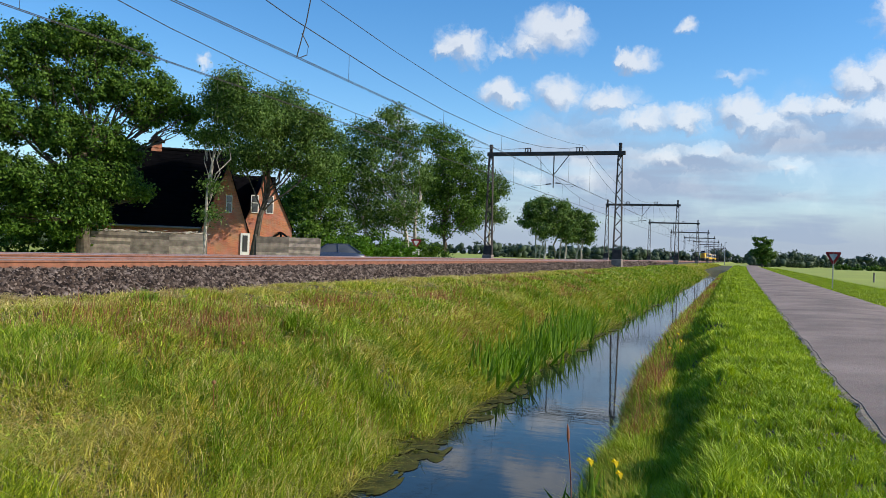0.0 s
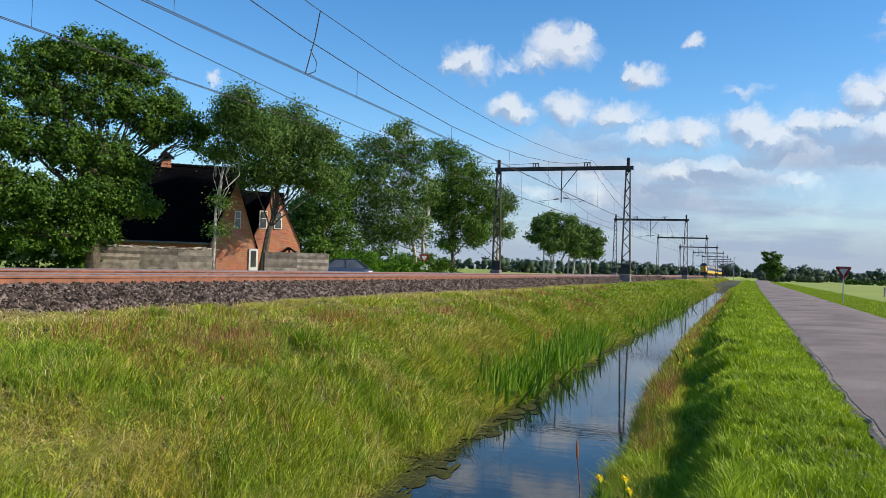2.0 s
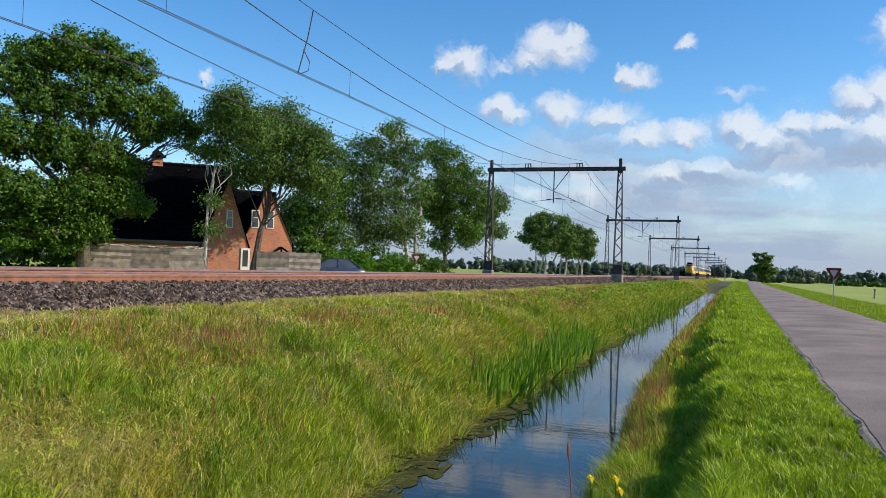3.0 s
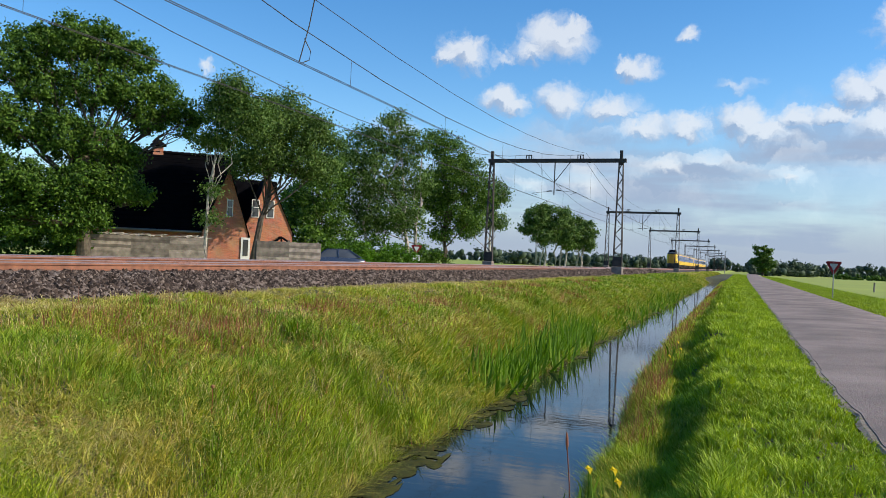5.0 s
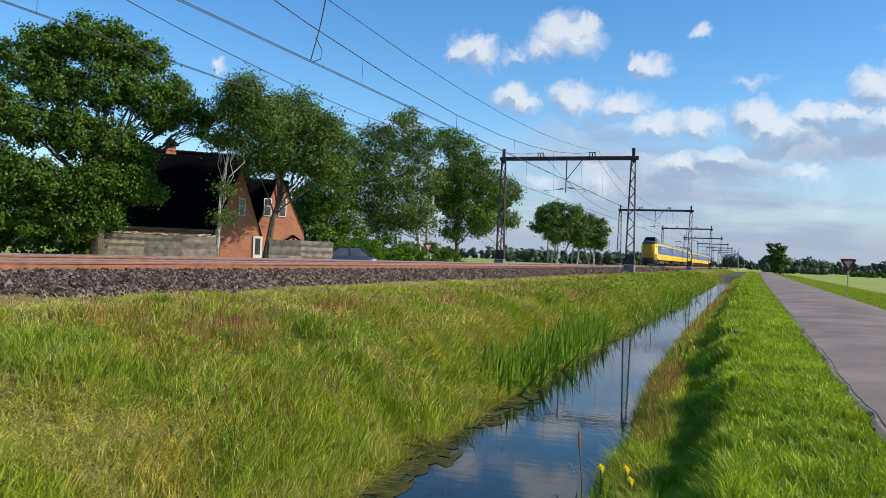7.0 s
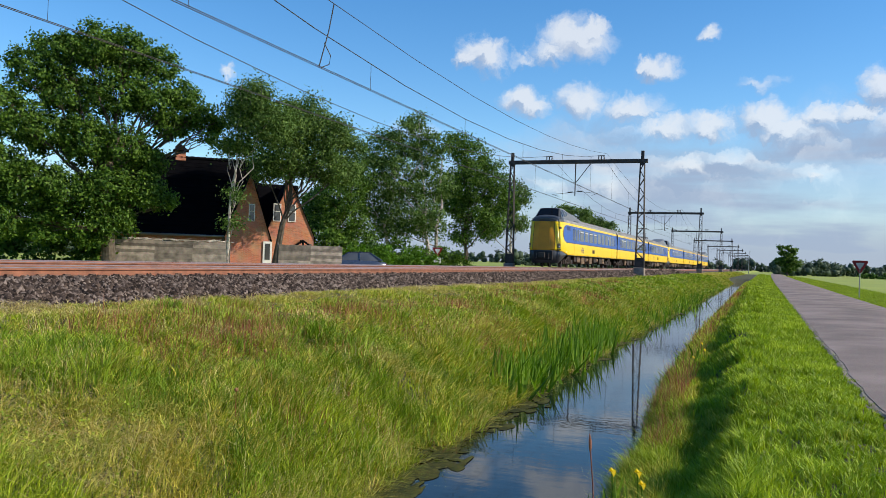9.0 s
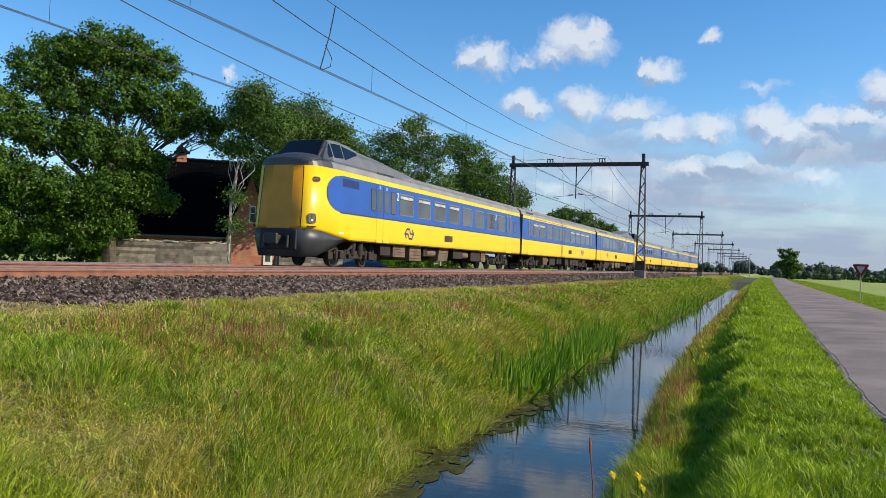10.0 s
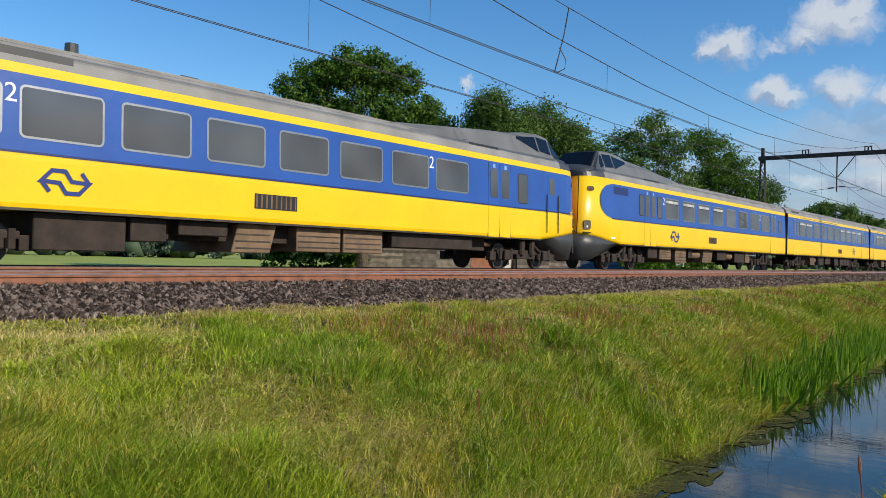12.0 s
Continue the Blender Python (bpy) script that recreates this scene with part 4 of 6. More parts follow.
        rings.append(hr + [(-x, y, z) for x, y, z in hr[::-1]])
    loft(bm, rings[1:], 0, True, True)
    bmesh.ops.recalc_face_normals(bm, faces=bm.faces)
    pl = part("snow_plough", bm, CABGREY, car, "dark grey plough skirt under the nose", smooth=True)
    bm = bmesh.new()
    box(bm, -0.80, 0.80, -0.03, 0.2, 0.60, 1.37, 0.05)
    part("coupler_recess", bm, BLACK, pl)
    bm = bmesh.new()
    box(bm, -0.2, 0.2, -0.40, 0.1, 0.85, 1.15, 0.05)
    box(bm, -0.28, 0.28, -0.52, -0.36, 0.80, 1.20, 0.04)
    tube(bm, (-0.5, -0.12, 1.15), (-0.5, -0.12, 0.7), 0.05, 0.05, 8)
    tube(bm, (0.5, -0.12, 1.15), (0.5, -0.12, 0.7), 0.05, 0.05, 8)
    part("coupler", bm, DARKMETAL, pl)
    # nose door seams and lamps
    for sx in (-1, 1):
        bm = bmesh.new()
        loft(bm, [[(sx * 0.905, 0.045, 1.44), (sx * 0.935, 0.055, 1.44)], [(sx * 0.905, 0.095, 2.0), (sx * 0.935, 0.105, 2.0)], [(sx * 0.84, 0.25, 3.77), (sx * 0.87, 0.26, 3.77)]])
        bmesh.ops.solidify(bm, geom=list(bm.faces), thickness=0.02)
        part("nose_seam", bm, BLACK, car)
    for sx in (-1, 1):
        for z, h, w2, s0, shine in ((3.28, 0.19, 0.32, 0.44, False), (1.80, 0.37, 0.32, 0.34, True)):
            x0 = float(np.interp(s0, [0.14, 0.28, 0.5], [1.08, 1.20, 1.295])) - 0.065 * max(0, z - 2) / 1.8
            m4 = Matrix.Translation((sx * x0, s0 + (0.12 if z > 3 else 0.0), z)) @ Matrix.Rotation(sx * radians(60), 4, "Z")
            bm = bmesh.new()
            rr = min(0.09, h * 0.48)
            f = bm.faces.new([bm.verts.new((p, -0.035, q)) for p, q in round_rect(-w2 / 2, w2 / 2, -h / 2, h / 2, rr)])
            r = bmesh.ops.extrude_face_region(bm, geom=[f])
            for v in r["geom"]:
                if isinstance(v, bmesh.types.BMVert):
                    v.co.y += 0.08
            bmesh.ops.recalc_face_normals(bm, faces=bm.faces)
            bm.transform(m4)
            lp = part("lamp_housing", bm, LAMPGLASS if shine else UNDERBOX, car)
            for k in range(2 if shine else 3):
                bm = bmesh.new()
                if shine:
                    tube(bm, (0, -0.045, -0.07 + 0.15 * k), (0, -0.036, -0.07 + 0.15 * k), 0.042, 0.042, 12)
                else:
                    box(bm, -0.13, 0.13, -0.044, -0.036, -0.06 + 0.05 * k, -0.04 + 0.05 * k)
                bm.transform(m4)
                part("headlight" if shine else "lamp_slat", bm, (LAMP if k == 0 else UNDERBOX) if shine else BLACK, lp, "lit white headlight" if shine and k == 0 else "")
        bm = bmesh.new()
        box(bm, -0.16, 0.16, -0.09, 0.03, -0.02, 0.02)
        bm.transform(Matrix.Translation((sx * 1.22, 0.33, 1.50)) @ Matrix.Rotation(sx * radians(60), 4, "Z"))
        part("foot_step", bm, BLACK, car)


def lamp_mat():
    m = bpy.data.materials.new("headlight_glow")
    m.use_nodes = True
    bs = m.node_tree.nodes["Principled BSDF"]
    bs.inputs["Base Color"].default_value = (0.8, 0.78, 0.7, 1)
    bs.inputs["Emission Color"].default_value, bs.inputs["Emission Strength"].default_value = (1, 0.93, 0.8, 1), 0.12
    return m


LAMP = lamp_mat()
UNDER_A = [(6.2, 7.2, 0.55, 0, False), (7.5, 8.8, 0.50, 0, True), (9.35, 10.7, 0.36, 0, True), (11.0, 11.5, 0.6, 0, False), (13.1, 14.4, 0.40, -0.7, True), (15.1, 16.5, 0.55, 0, False), (17.9, 19.5, 0.45, 0, False), (19.7, 20.5, 0.45, 0, True)]
UNDER_C = [(6.9, 10.8, 0.62, 0, False), (11.2, 12.75, 0.42, 0, True), (12.85, 14.4, 0.42, 0, True), (15.05, 16.2, 0.36, 0.7, True), (16.5, 17.8, 0.72, 0, False), (18.1, 18.95, 0.55, 0, False), (19.05, 20.95, 0.32, 0, False)]
UNDER_B = [(6.74, 7.93, 0.42, 0.4, True), (8.85, 10.66, 0.40, 0, False), (11.2, 12.75, 0.5, 0, False), (13.94, 15.24, 0.42, 0.8, False), (15.86, 16.97, 0.44, 0.4, False), (17.08, 18.14, 0.44, 0.4, False), (18.22, 19.3, 0.44, 0.4, False)]


def build_front_car():
    car, end = car_body(27.3, True, True)
    cab_part(car)
    for side in (-1, 1):
        for i, s in enumerate((7.62, 9.69, 11.75, 13.80, 15.84, 17.88, 19.95, 22.02)):
            window_part(car, side, s, s + 1.6, 2.40, 3.40, bar=i < 4)
        window_part(car, side, 6.72, 7.26, 2.38, 3.40, 0.1)
        window_part(car, side, 25.57, 26.18, 2.44, 3.19, 0.1)
        window_part(car, side, 4.78, 5.25, 2.40, 3.36, 0.1)
        door_part(car, side, 5.30, 5.94)
        door_part(car, side, 5.96, 6.60)
        door_part(car, side, 23.88, 24.50)
        door_part(car, side, 24.52, 25.14)
        text_part(car, "2", 7.31 if side > 0 else 7.58, 3.05, 0.50, side, WHITE)
        text_part(car, "2", 21.64 if side > 0 else 21.92, 3.05, 0.50, side, WHITE)
        emblem_part(car, 8.75, 1.60, side, 1.05)
        vent_part(car, 13.8, 1.57, side)
        bm = bmesh.new()
        flat_panel(bm, [(2.3, 3.18), (3.7, 3.18), (3.7, 3.5), (2.3, 3.5)], side, 0.010)
        part("destination_panel", bm, NAVY, car)
        bm = bmesh.new()
        flat_panel(bm, [(2.05, 1.30), (2.45, 1.30), (2.45, 1.37), (2.05, 1.37)], side, 0.012)
        part("number_bars", bm, WHITE, car)
    bogie_part(car, 4.0)
    bogie_part(car, 23.3)
    underfloor(car, UNDER_A)
    tank_part(car, 11.7, 12.7)
    tank_part(car, 16.75, 17.6)
    for s in (12, 15.5, 19, 22.5):
        roof_hood(car, s)
    return tagged(car, "yellow and blue train car with a raised driver's cab")


def build_middle_car():
    car, end = car_body(26.4, False, False)
    for side in (-1, 1):
        for i in range(9):
            s = 4.88 + 2.04 * i
            window_part(car, side, s, s + 1.62, 2.40, 3.42, bar=i in (0, 5, 6, 7, 8))
        window_part(car, side, 3.16, 4.56, 2.40, 3.42, bar=True)
        window_part(car, side, 24.79, 25.38, 2.44, 3.19, 0.1)
        for a in (1.75, 22.98):
            door_part(car, side, a, a + 0.65)
            door_part(car, side, a + 0.67, a + 1.32)
        text_part(car, "1", 4.62 if side > 0 else 4.86, 3.02, 0.50, side, WHITE)
        text_part(car, "2", 20.84 if side > 0 else 21.12, 3.06, 0.50, side, WHITE)
        for k in range(3):
            bm = bmesh.new()
            flat_panel(bm, [(20.91, 2.46 + 0.19 * k), (21.05, 2.46 + 0.19 * k), (21.05, 2.60 + 0.19 * k), (20.91, 2.60 + 0.19 * k)], side, 0.012)
            part("sign_bar", bm, PICTO, car)
        emblem_part(car, 19.94, 1.66, side, 1.0)
        vent_part(car, 14.97, 1.57, side)
        bm = bmesh.new()
        flat_panel(bm, [(3.4, 3.675), (14.0, 3.675), (14.0, 3.70), (3.4, 3.70)], side, 0.012)
        part("gutter_line", bm, NAVY, car)
    for sx in (-1, 1):
        bm = bmesh.new()
        box(bm, sx * 1.27 - 0.03, sx * 1.27 + 0.03, 1.6, 3.3, 3.88, 4.06)
        part("roof_grille", bm, CABGREY, car)
    bogie_part(car, 3.6)
    bogie_part(car, 21.6)
    underfloor(car, UNDER_B)
    tank_part(car, 8.1, 8.6)
    for s in (4, 8, 12, 16, 20, 24):
        roof_hood(car, s)
    return tagged(car, "blue and yellow intermediate train car")


def pantograph(car, s):
    bm = bmesh.new()
    for sx in (-0.55, 0.55):
        for k in (-0.9, 0.9):
            tube(bm, (sx, s + k, 4.36), (sx, s + k, 4.62), 0.07, 0.06, 8)
        box(bm, sx - 0.04, sx + 0.04, s - 1.2, s + 1.2, 4.62, 4.70)
    for k in (-0.9, 0.9):
        box(bm, -0.55, 0.55, s + k - 0.04, s + k + 0.04, 4.62, 4.70)
    pg = part("pantograph", bm, DARKMETAL, car, "raised steel pantograph on the roof")
    bm = bmesh.new()
    for sx in (-1, 1):
        tube(bm, (sx * 0.5, s + 0.9, 4.72), (sx * 0.35, s - 1.0, 5.28), 0.035, 0.03, 6)
        tube(bm, (sx * 0.35, s - 1.0, 5.28), (sx * 0.45, s + 0.45, 5.86), 0.028, 0.022, 6)
    tube(bm, (-0.36, s - 1.0, 5.28), (0.36, s - 1.0, 5.28), 0.03, 0.03, 6)
    part("pantograph_arm", bm, DARKMETAL, pg)
    for k in (0.25, 0.65):
        bm = bmesh.new()
        path_tube(bm, [(-0.95, s + k, 5.68), (-0.75, s + k, 5.88), (-0.5, s + k, 5.92), (0.5, s + k, 5.92), (0.75, s + k, 5.88), (0.95, s + k, 5.68)], 0.03, 5)
        part("collector_bar", bm, DARKMETAL, pg)
    bm = bmesh.new()
    tube(bm, (0.6, s - 3.2, 4.3), (0.6, s - 3.2, 4.85), 0.16, 0.14, 10)
    part("horn_insulator", bm, CABGREY, pg)


def build_motor_car():
    """The cab is at local s = 0, the pantograph near the far end."""
    car, end = car_body(26.6, True, False)
    cab_part(car)
    for side in (-1, 1):
        for i, s in enumerate((7.42, 9.42, 11.46, 13.52, 15.60, 17.66, 19.68, 21.64)):
            window_part(car, side, s, s + (1.66 if i < 7 else 1.45), 2.40, 3.40, bar=False)
        window_part(car, side, 3.9, 4.55, 2.30, 3.35, 0.12)
        for a, b in ((5.0, 5.65), (5.67, 6.32), (23.6, 24.3), (24.5, 25.2)):
            door_part(car, side, a, b)
        bm = bmesh.new()
        flat_panel(bm, [(1.95, BELT + 0.03), (2.55, BELT + 0.03), (2.55, 3.45), (1.95, 3.45)], side, 0.012, 0.008)
        cd = part("cab_door", bm, BLUE, car)
        bm = bmesh.new()
        flat_panel(bm, round_rect(2.07, 2.43, 2.75, 3.35, 0.06), side, 0.016)
        part("door_window", bm, GLASS, cd)
        for k in (1.85, 2.65):
            bm = bmesh.new()
            tube(bm, (side * 1.46, k, 1.35), (side * 1.44, k, 2.75), 0.018, 0.018, 6)
            part("handrail", bm, DARKMETAL, cd)
        text_part(car, "2", 21.36 if side > 0 else 21.62, 3.05, 0.50, side, WHITE)
        text_part(car, "2", 9.13 if side > 0 else 9.42, 3.05, 0.50, side, WHITE)
        emblem_part(car, 20.45, 1.64, side, 1.0)
        vent_part(car, 15.25, 1.60, side, 1.32, 0.36)
    for sx in (-1, 1):
        for a, b in ((22.6, 24.8), (20.3, 22.0)):
            bm = bmesh.new()
            box(bm, sx * 1.27 - 0.03, sx * 1.27 + 0.03, a, b, 3.88, 4.08)
            part("roof_grille", bm, CABGREY, car)
    bogie_part(car, 3.6)
    bogie_part(car, 22.9)
    underfloor(car, UNDER_C)
    pantograph(car, 22.6)
    for s in (11, 13, 15, 17):
        roof_hood(car, s, 0.4)
    return tagged(car, "yellow and blue motor car with a roof pantograph")


front_car, middle_car, motor_car = build_front_car(), build_middle_car(), build_motor_car()
# cars of the two coupled sets: the thing, its offset behind the nose, and whether it faces back
TRAIN = [(front_car, 0.0, False), (middle_car, 27.3, False), (motor_car, 80.3, True)]
for src, off, back in ((front_car, 80.75, False), (middle_car, 108.05, False), (middle_car, 134.45, False), (motor_car, 187.45, True)):
    TRAIN.append((copy_thing(src, Matrix()), off, back))
NOSE_Y0, SPEED = 414.6, 38.9

# ---- trees ----
OAK_LEAF = leaf_mat("oak_leaf", [(0.018, 0.045, 0.007), (0.045, 0.10, 0.013), (0.085, 0.165, 0.022), (0.13, 0.215, 0.032)], through_light=0.22)
BIRCH_LEAF = leaf_mat("birch_leaf", [(0.028, 0.062, 0.012), (0.055, 0.110, 0.020), (0.095, 0.165, 0.034), (0.14, 0.215, 0.052)], through_light=0.22)
# the bluish cast of the distant woods is aerial haze put into the leaf colour
FAR_LEAF = leaf_mat("hazed_far_leaf", [(0.040, 0.066, 0.045), (0.055, 0.085, 0.055), (0.072, 0.105, 0.065)], through_light=0.1)
HEDGE_LEAF = leaf_mat("hedge_leaf", [(0.04, 0.10, 0.010), (0.08, 0.18, 0.016), (0.13, 0.25, 0.03)], through_light=0.35)


def leaf_cloud(name, centres, radii, count, size, material, rng, squash=0.85, clump=0.5, hollow=0.45):
    """Leaves gathered in twigs round the given centres; each leaf is a small bent quad."""
    centres, radii = np.array(centres, float), np.array(radii, float)
    p = radii ** 2 / (radii ** 2).sum()
    twigs = max(40, count // 34)
    pick = rng.choice(len(centres), twigs, p=p)
    d = rng.normal(size=(twigs, 3))
    d /= np.linalg.norm(d, axis=1)[:, None]
    rad = radii[pick] * (hollow + (1.12 - hollow) * rng.random(twigs) ** 0.6)
    tw = centres[pick] + d * rad[:, None] * np.array([1, 1, squash])
    own = rng.integers(0, twigs, count)
    spread = clump * (0.5 + rng.random(count))
    pos = tw[own] + rng.normal(size=(count, 3)) * spread[:, None] * np.array([0.6, 0.6, 0.42])
    n = rng.normal(size=(count, 3)) + d[own] * 0.9 + np.array([0.25, 0, 0.55])
    n /= np.linalg.norm(n, axis=1)[:, None]
    t = np.cross(n, rng.normal(size=(count, 3)))
    t /= np.linalg.norm(t, axis=1)[:, None]
    b = np.cross(n, t)
    s = (size * (0.6 + 0.8 * rng.random(count)))[:, None]
    v = np.stack([pos - t * s, pos + b * s * 0.55 + n * s * 0.12, pos + t * s, pos - b * s * 0.55 + n * s * 0.12], 1).reshape(-1, 3)
    f = np.arange(count * 4).reshape(-1, 4)
    return array_mesh(name, v, f, material)


def limb(bm, a, b, r0, r1, rng, bend=0.12):
    a, b = Vector(a), Vector(b)
    k = (b - a).length
    pts = []
    for i in range(6):
        t = i / 5
        w = math.sin(math.pi * t) * bend * k
        pts.append(a.lerp(b, t) + Vector((rng.normal() * w * 0.5, rng.normal() * w * 0.5, 0)))
    path_tube(bm, pts, [r0 + (r1 - r0) * i / 5 for i in range(6)], 7)


def build_tree(name, label, x, y, az, blobs, leaves, size, leaf, bark, trunk_r, stems=((0, 0),), seed=1, depth_spread=0.75, base=0.3, clump=0.52, category="tree"):
    """A tree from its crown masses: (across, height, radius), turned to the bearing az."""
    rng = np.random.default_rng(seed)
    a = radians(az)
    right, away = Vector((math.cos(a), math.sin(a), 0)), Vector((-math.sin(a), math.cos(a), 0))
    top = tagged(new(name), label, category)
    top.matrix_basis = pose(x, y, base)
    cs, rs = [], []
    for u, h, r in blobs:
        for k in (-1, 1):
            dv = k * depth_spread * r * (0.5 + 0.6 * rng.random())
            cs.append(tuple(right * u + away * dv + Vector((0, 0, h))))
            rs.append(r * 0.92)
    hi = max(h + r * 0.5 for u, h, r in blobs)
    bm = bmesh.new()
    for su, tu in stems:
        ctop = right * tu + Vector((0, 0, hi * 0.72))
        limb(bm, right * su + Vector((0, 0, -0.15)), ctop, trunk_r, trunk_r * 0.3, rng, 0.05)
    part("trunk", bm, bark, top)
    for i in range(0, len(cs), 2):
        su, tu = stems[(i // 2) % len(stems)]
        c = Vector(cs[i])
        t = min(0.62, max(0.22, (c.z - rs[i]) / hi * 0.8))
        st = right * (su + (tu - su) * t) + Vector((0, 0, hi * 0.72 * t))
        bm = bmesh.new()
        limb(bm, st, c, trunk_r * min(0.32, 0.10 + 0.13 * rs[i]), 0.02, rng, 0.1)
        for k in range(3):
            q = c + Vector(rng.normal(size=3)) * rs[i] * 0.42
            limb(bm, st.lerp(c, 0.6), q, trunk_r * 0.12, 0.012, rng, 0.1)
        part("limb", bm, bark, top)
    ob = new("crown", leaf_cloud("crown", cs, rs, leaves, size, leaf, rng, clump=clump))
    ob.parent = top
    return top


build_tree("oak_tree", "tall broad green oak with sunlit dense foliage", -35.0, 36.1, 44.1,
           [(0.5, 12.6, 1.48), (-1.3, 12.6, 1.42), (2.3, 12.0, 1.23), (-3.1, 12.0, 1.35), (-4.4, 10.9, 1.35), (-2.4, 9.9, 1.55), (0.2, 10.1, 1.61), (2.1, 9.9, 1.35), (3.6, 10.3, 0.97),
            (4.7, 9.5, 0.84), (3.0, 8.5, 0.97), (5.6, 8.9, 0.65), (5.1, 8.1, 0.58), (4.1, 8.8, 0.65), (-3.7, 7.7, 1.68), (-1.5, 7.2, 1.61), (0.6, 7.0, 1.55), (2.0, 6.3, 0.97),
            (1.6, 4.7, 1.23), (2.8, 4.1, 0.77), (-0.3, 4.5, 1.61), (-2.4, 4.2, 1.74), (-4.2, 4.5, 1.68), (-3.4, 2.3, 1.23), (-1.1, 2.3, 1.23), (0.3, 2.8, 0.97), (-5.8, 8.5, 1.61),
            (-6.0, 5.3, 1.74), (-5.6, 2.8, 1.48)],
           130000, 0.092, OAK_LEAF, BARK, 0.42, seed=3, clump=0.32)
build_tree("birch_tree", "slender birch with a pale trunk beside the house", -28.5, 38.5, 36.5,
           [(1.0, 10.1, 1.1), (0.3, 9.0, 0.9), (-0.3, 7.2, 0.5), (1.9, 8.7, 1.3), (0.6, 7.4, 0.8), (0.2, 4.5, 0.35), (0.2, 2.9, 0.3)], 22000, 0.075, BIRCH_LEAF, BIRCH, 0.12, seed=4, stems=((-0.05, 0.25),))
build_tree("birch_tree", "leaning birch with loose green foliage before the gables", -29.9, 45.2, 33.4,
           [(0.6, 9.5, 1.89), (1.6, 10.3, 1.55), (3.2, 9.2, 1.55), (0.6, 7.6, 1.78), (-0.9, 6.9, 1.22), (2.8, 7.2, 1.55), (4.3, 6.9, 1.22), (3.8, 9.1, 0.89), (4.9, 8.5, 0.67)],
           40000, 0.085, BIRCH_LEAF, BARK, 0.26, seed=5, stems=((0, 1.3),))
build_tree("birch_tree", "tall grey-green birch with drooping foliage", -35.2, 72.3, 25.9,
           [(2.4, 13.1, 2.3), (-0.4, 11.9, 2.3), (-1.9, 9.6, 2.0), (4.1, 12.0, 2.0), (1.4, 9.1, 2.6), (4.8, 8.7, 2.2), (-1.3, 6.8, 2.3), (2.6, 5.8, 2.6), (0.5, 4.1, 2.0), (4.3, 4.7, 2.0), (2.9, 14.8, 1.0)],
           42000, 0.115, BIRCH_LEAF, BIRCH, 0.22, seed=6, stems=((0.5, 0.8), (4.6, 3.6), (5.2, 5.6)))
build_tree("oak_tree", "dark green oak behind the garden fence", -37.4, 67.2, 29.1,
           [(-0.2, 6.9, 2.6), (0.4, 4.3, 2.4), (-1.2, 4.8, 2.1), (-2.3, 5.8, 1.6), (1.3, 8.6, 2.0), (-3.4, 3.8, 1.9), (1.9, 3.0, 1.8)], 20000, 0.13, OAK_LEAF, BARK, 0.26, seed=7)
build_tree("oak_tree", "bright green deciduous tree beside the railway", -30.0, 82.7, 19.9,
           [(-1.6, 13.8, 1.6), (0.2, 12.6, 2.0), (2.2, 10.2, 2.1), (-0.3, 9.5, 2.6), (3.2, 7.8, 1.6), (0.5, 6.5, 2.3), (-2.0, 7.6, 2.0), (2.3, 5.3, 1.5), (-0.7, 4.0, 1.5)],
           34000, 0.12, OAK_LEAF, BARK, 0.30, seed=8, stems=((-0.3, 0.1),))
build_tree("birch_tree", "slim wispy birch with light between its branches", -30.6, 100.6, 16.9,
           [(0.1, 9.2, 2.0), (1.0, 6.2, 1.3), (-1.3, 6.9, 2.0), (-3.0, 5.0, 1.8), (1.2, 9.9, 1.1), (0.4, 11.4, 0.9)], 11000, 0.13, BIRCH_LEAF, BIRCH, 0.22, seed=9)
for i, (gx, gy, gaz, gb, st) in enumerate((
        (-34.6, 147.1, 13.2, [(-1.1, 9.2, 2.5), (-2.6, 7.5, 1.7), (0.6, 6.1, 2.5), (-0.1, 10.8, 1.5)], ((-1.0, -0.8), (-0.2, 0.2), (0.5, 0.9))),
        (-31.9, 150.2, 12.0, [(-0.7, 9.4, 2.8), (1.5, 5.8, 2.6), (-0.2, 7.3, 2.6), (0.8, 10.5, 1.2)], ((-0.8, -0.6), (0.2, 0.3), (1.0, 1.6))),
        (-28.9, 154.5, 10.6, [(-1.2, 8.0, 2.6), (1.4, 7.6, 2.0), (1.0, 4.9, 1.8), (-1.1, 4.8, 1.5)], ((-0.6, -0.6), (0.3, 0.6))))):
    build_tree("birch_tree", "pale-stemmed birch in a small meadow grove", gx, gy, gaz, gb, 10000, 0.19, BIRCH_LEAF, BIRCH, 0.22, stems=st, seed=20 + i)
build_tree("roadside_tree", "round dark green tree beside the far road", 6.9, 279.5, -1.4,
           [(-0.9, 8.3, 2.3), (0.8, 7.1, 2.4), (-2.0, 4.6, 1.7), (2.1, 4.4, 1.9), (-0.3, 4.7, 2.4), (0.4, 2.6, 2.0)], 5000, 0.32, OAK_LEAF, BARK, 0.4, seed=30, base=-0.2)


def unit_ball():
    bm = bmesh.new()
    bmesh.ops.create_icosphere(bm, subdivisions=1, radius=1.0)
    bm.verts.index_update()
    v = np.array([tuple(p.co) for p in bm.verts])
    f = np.array([[p.index for p in q.verts] for q in bm.faces])
    bm.free()
    return v, f


BALL_V, BALL_F = unit_ball()


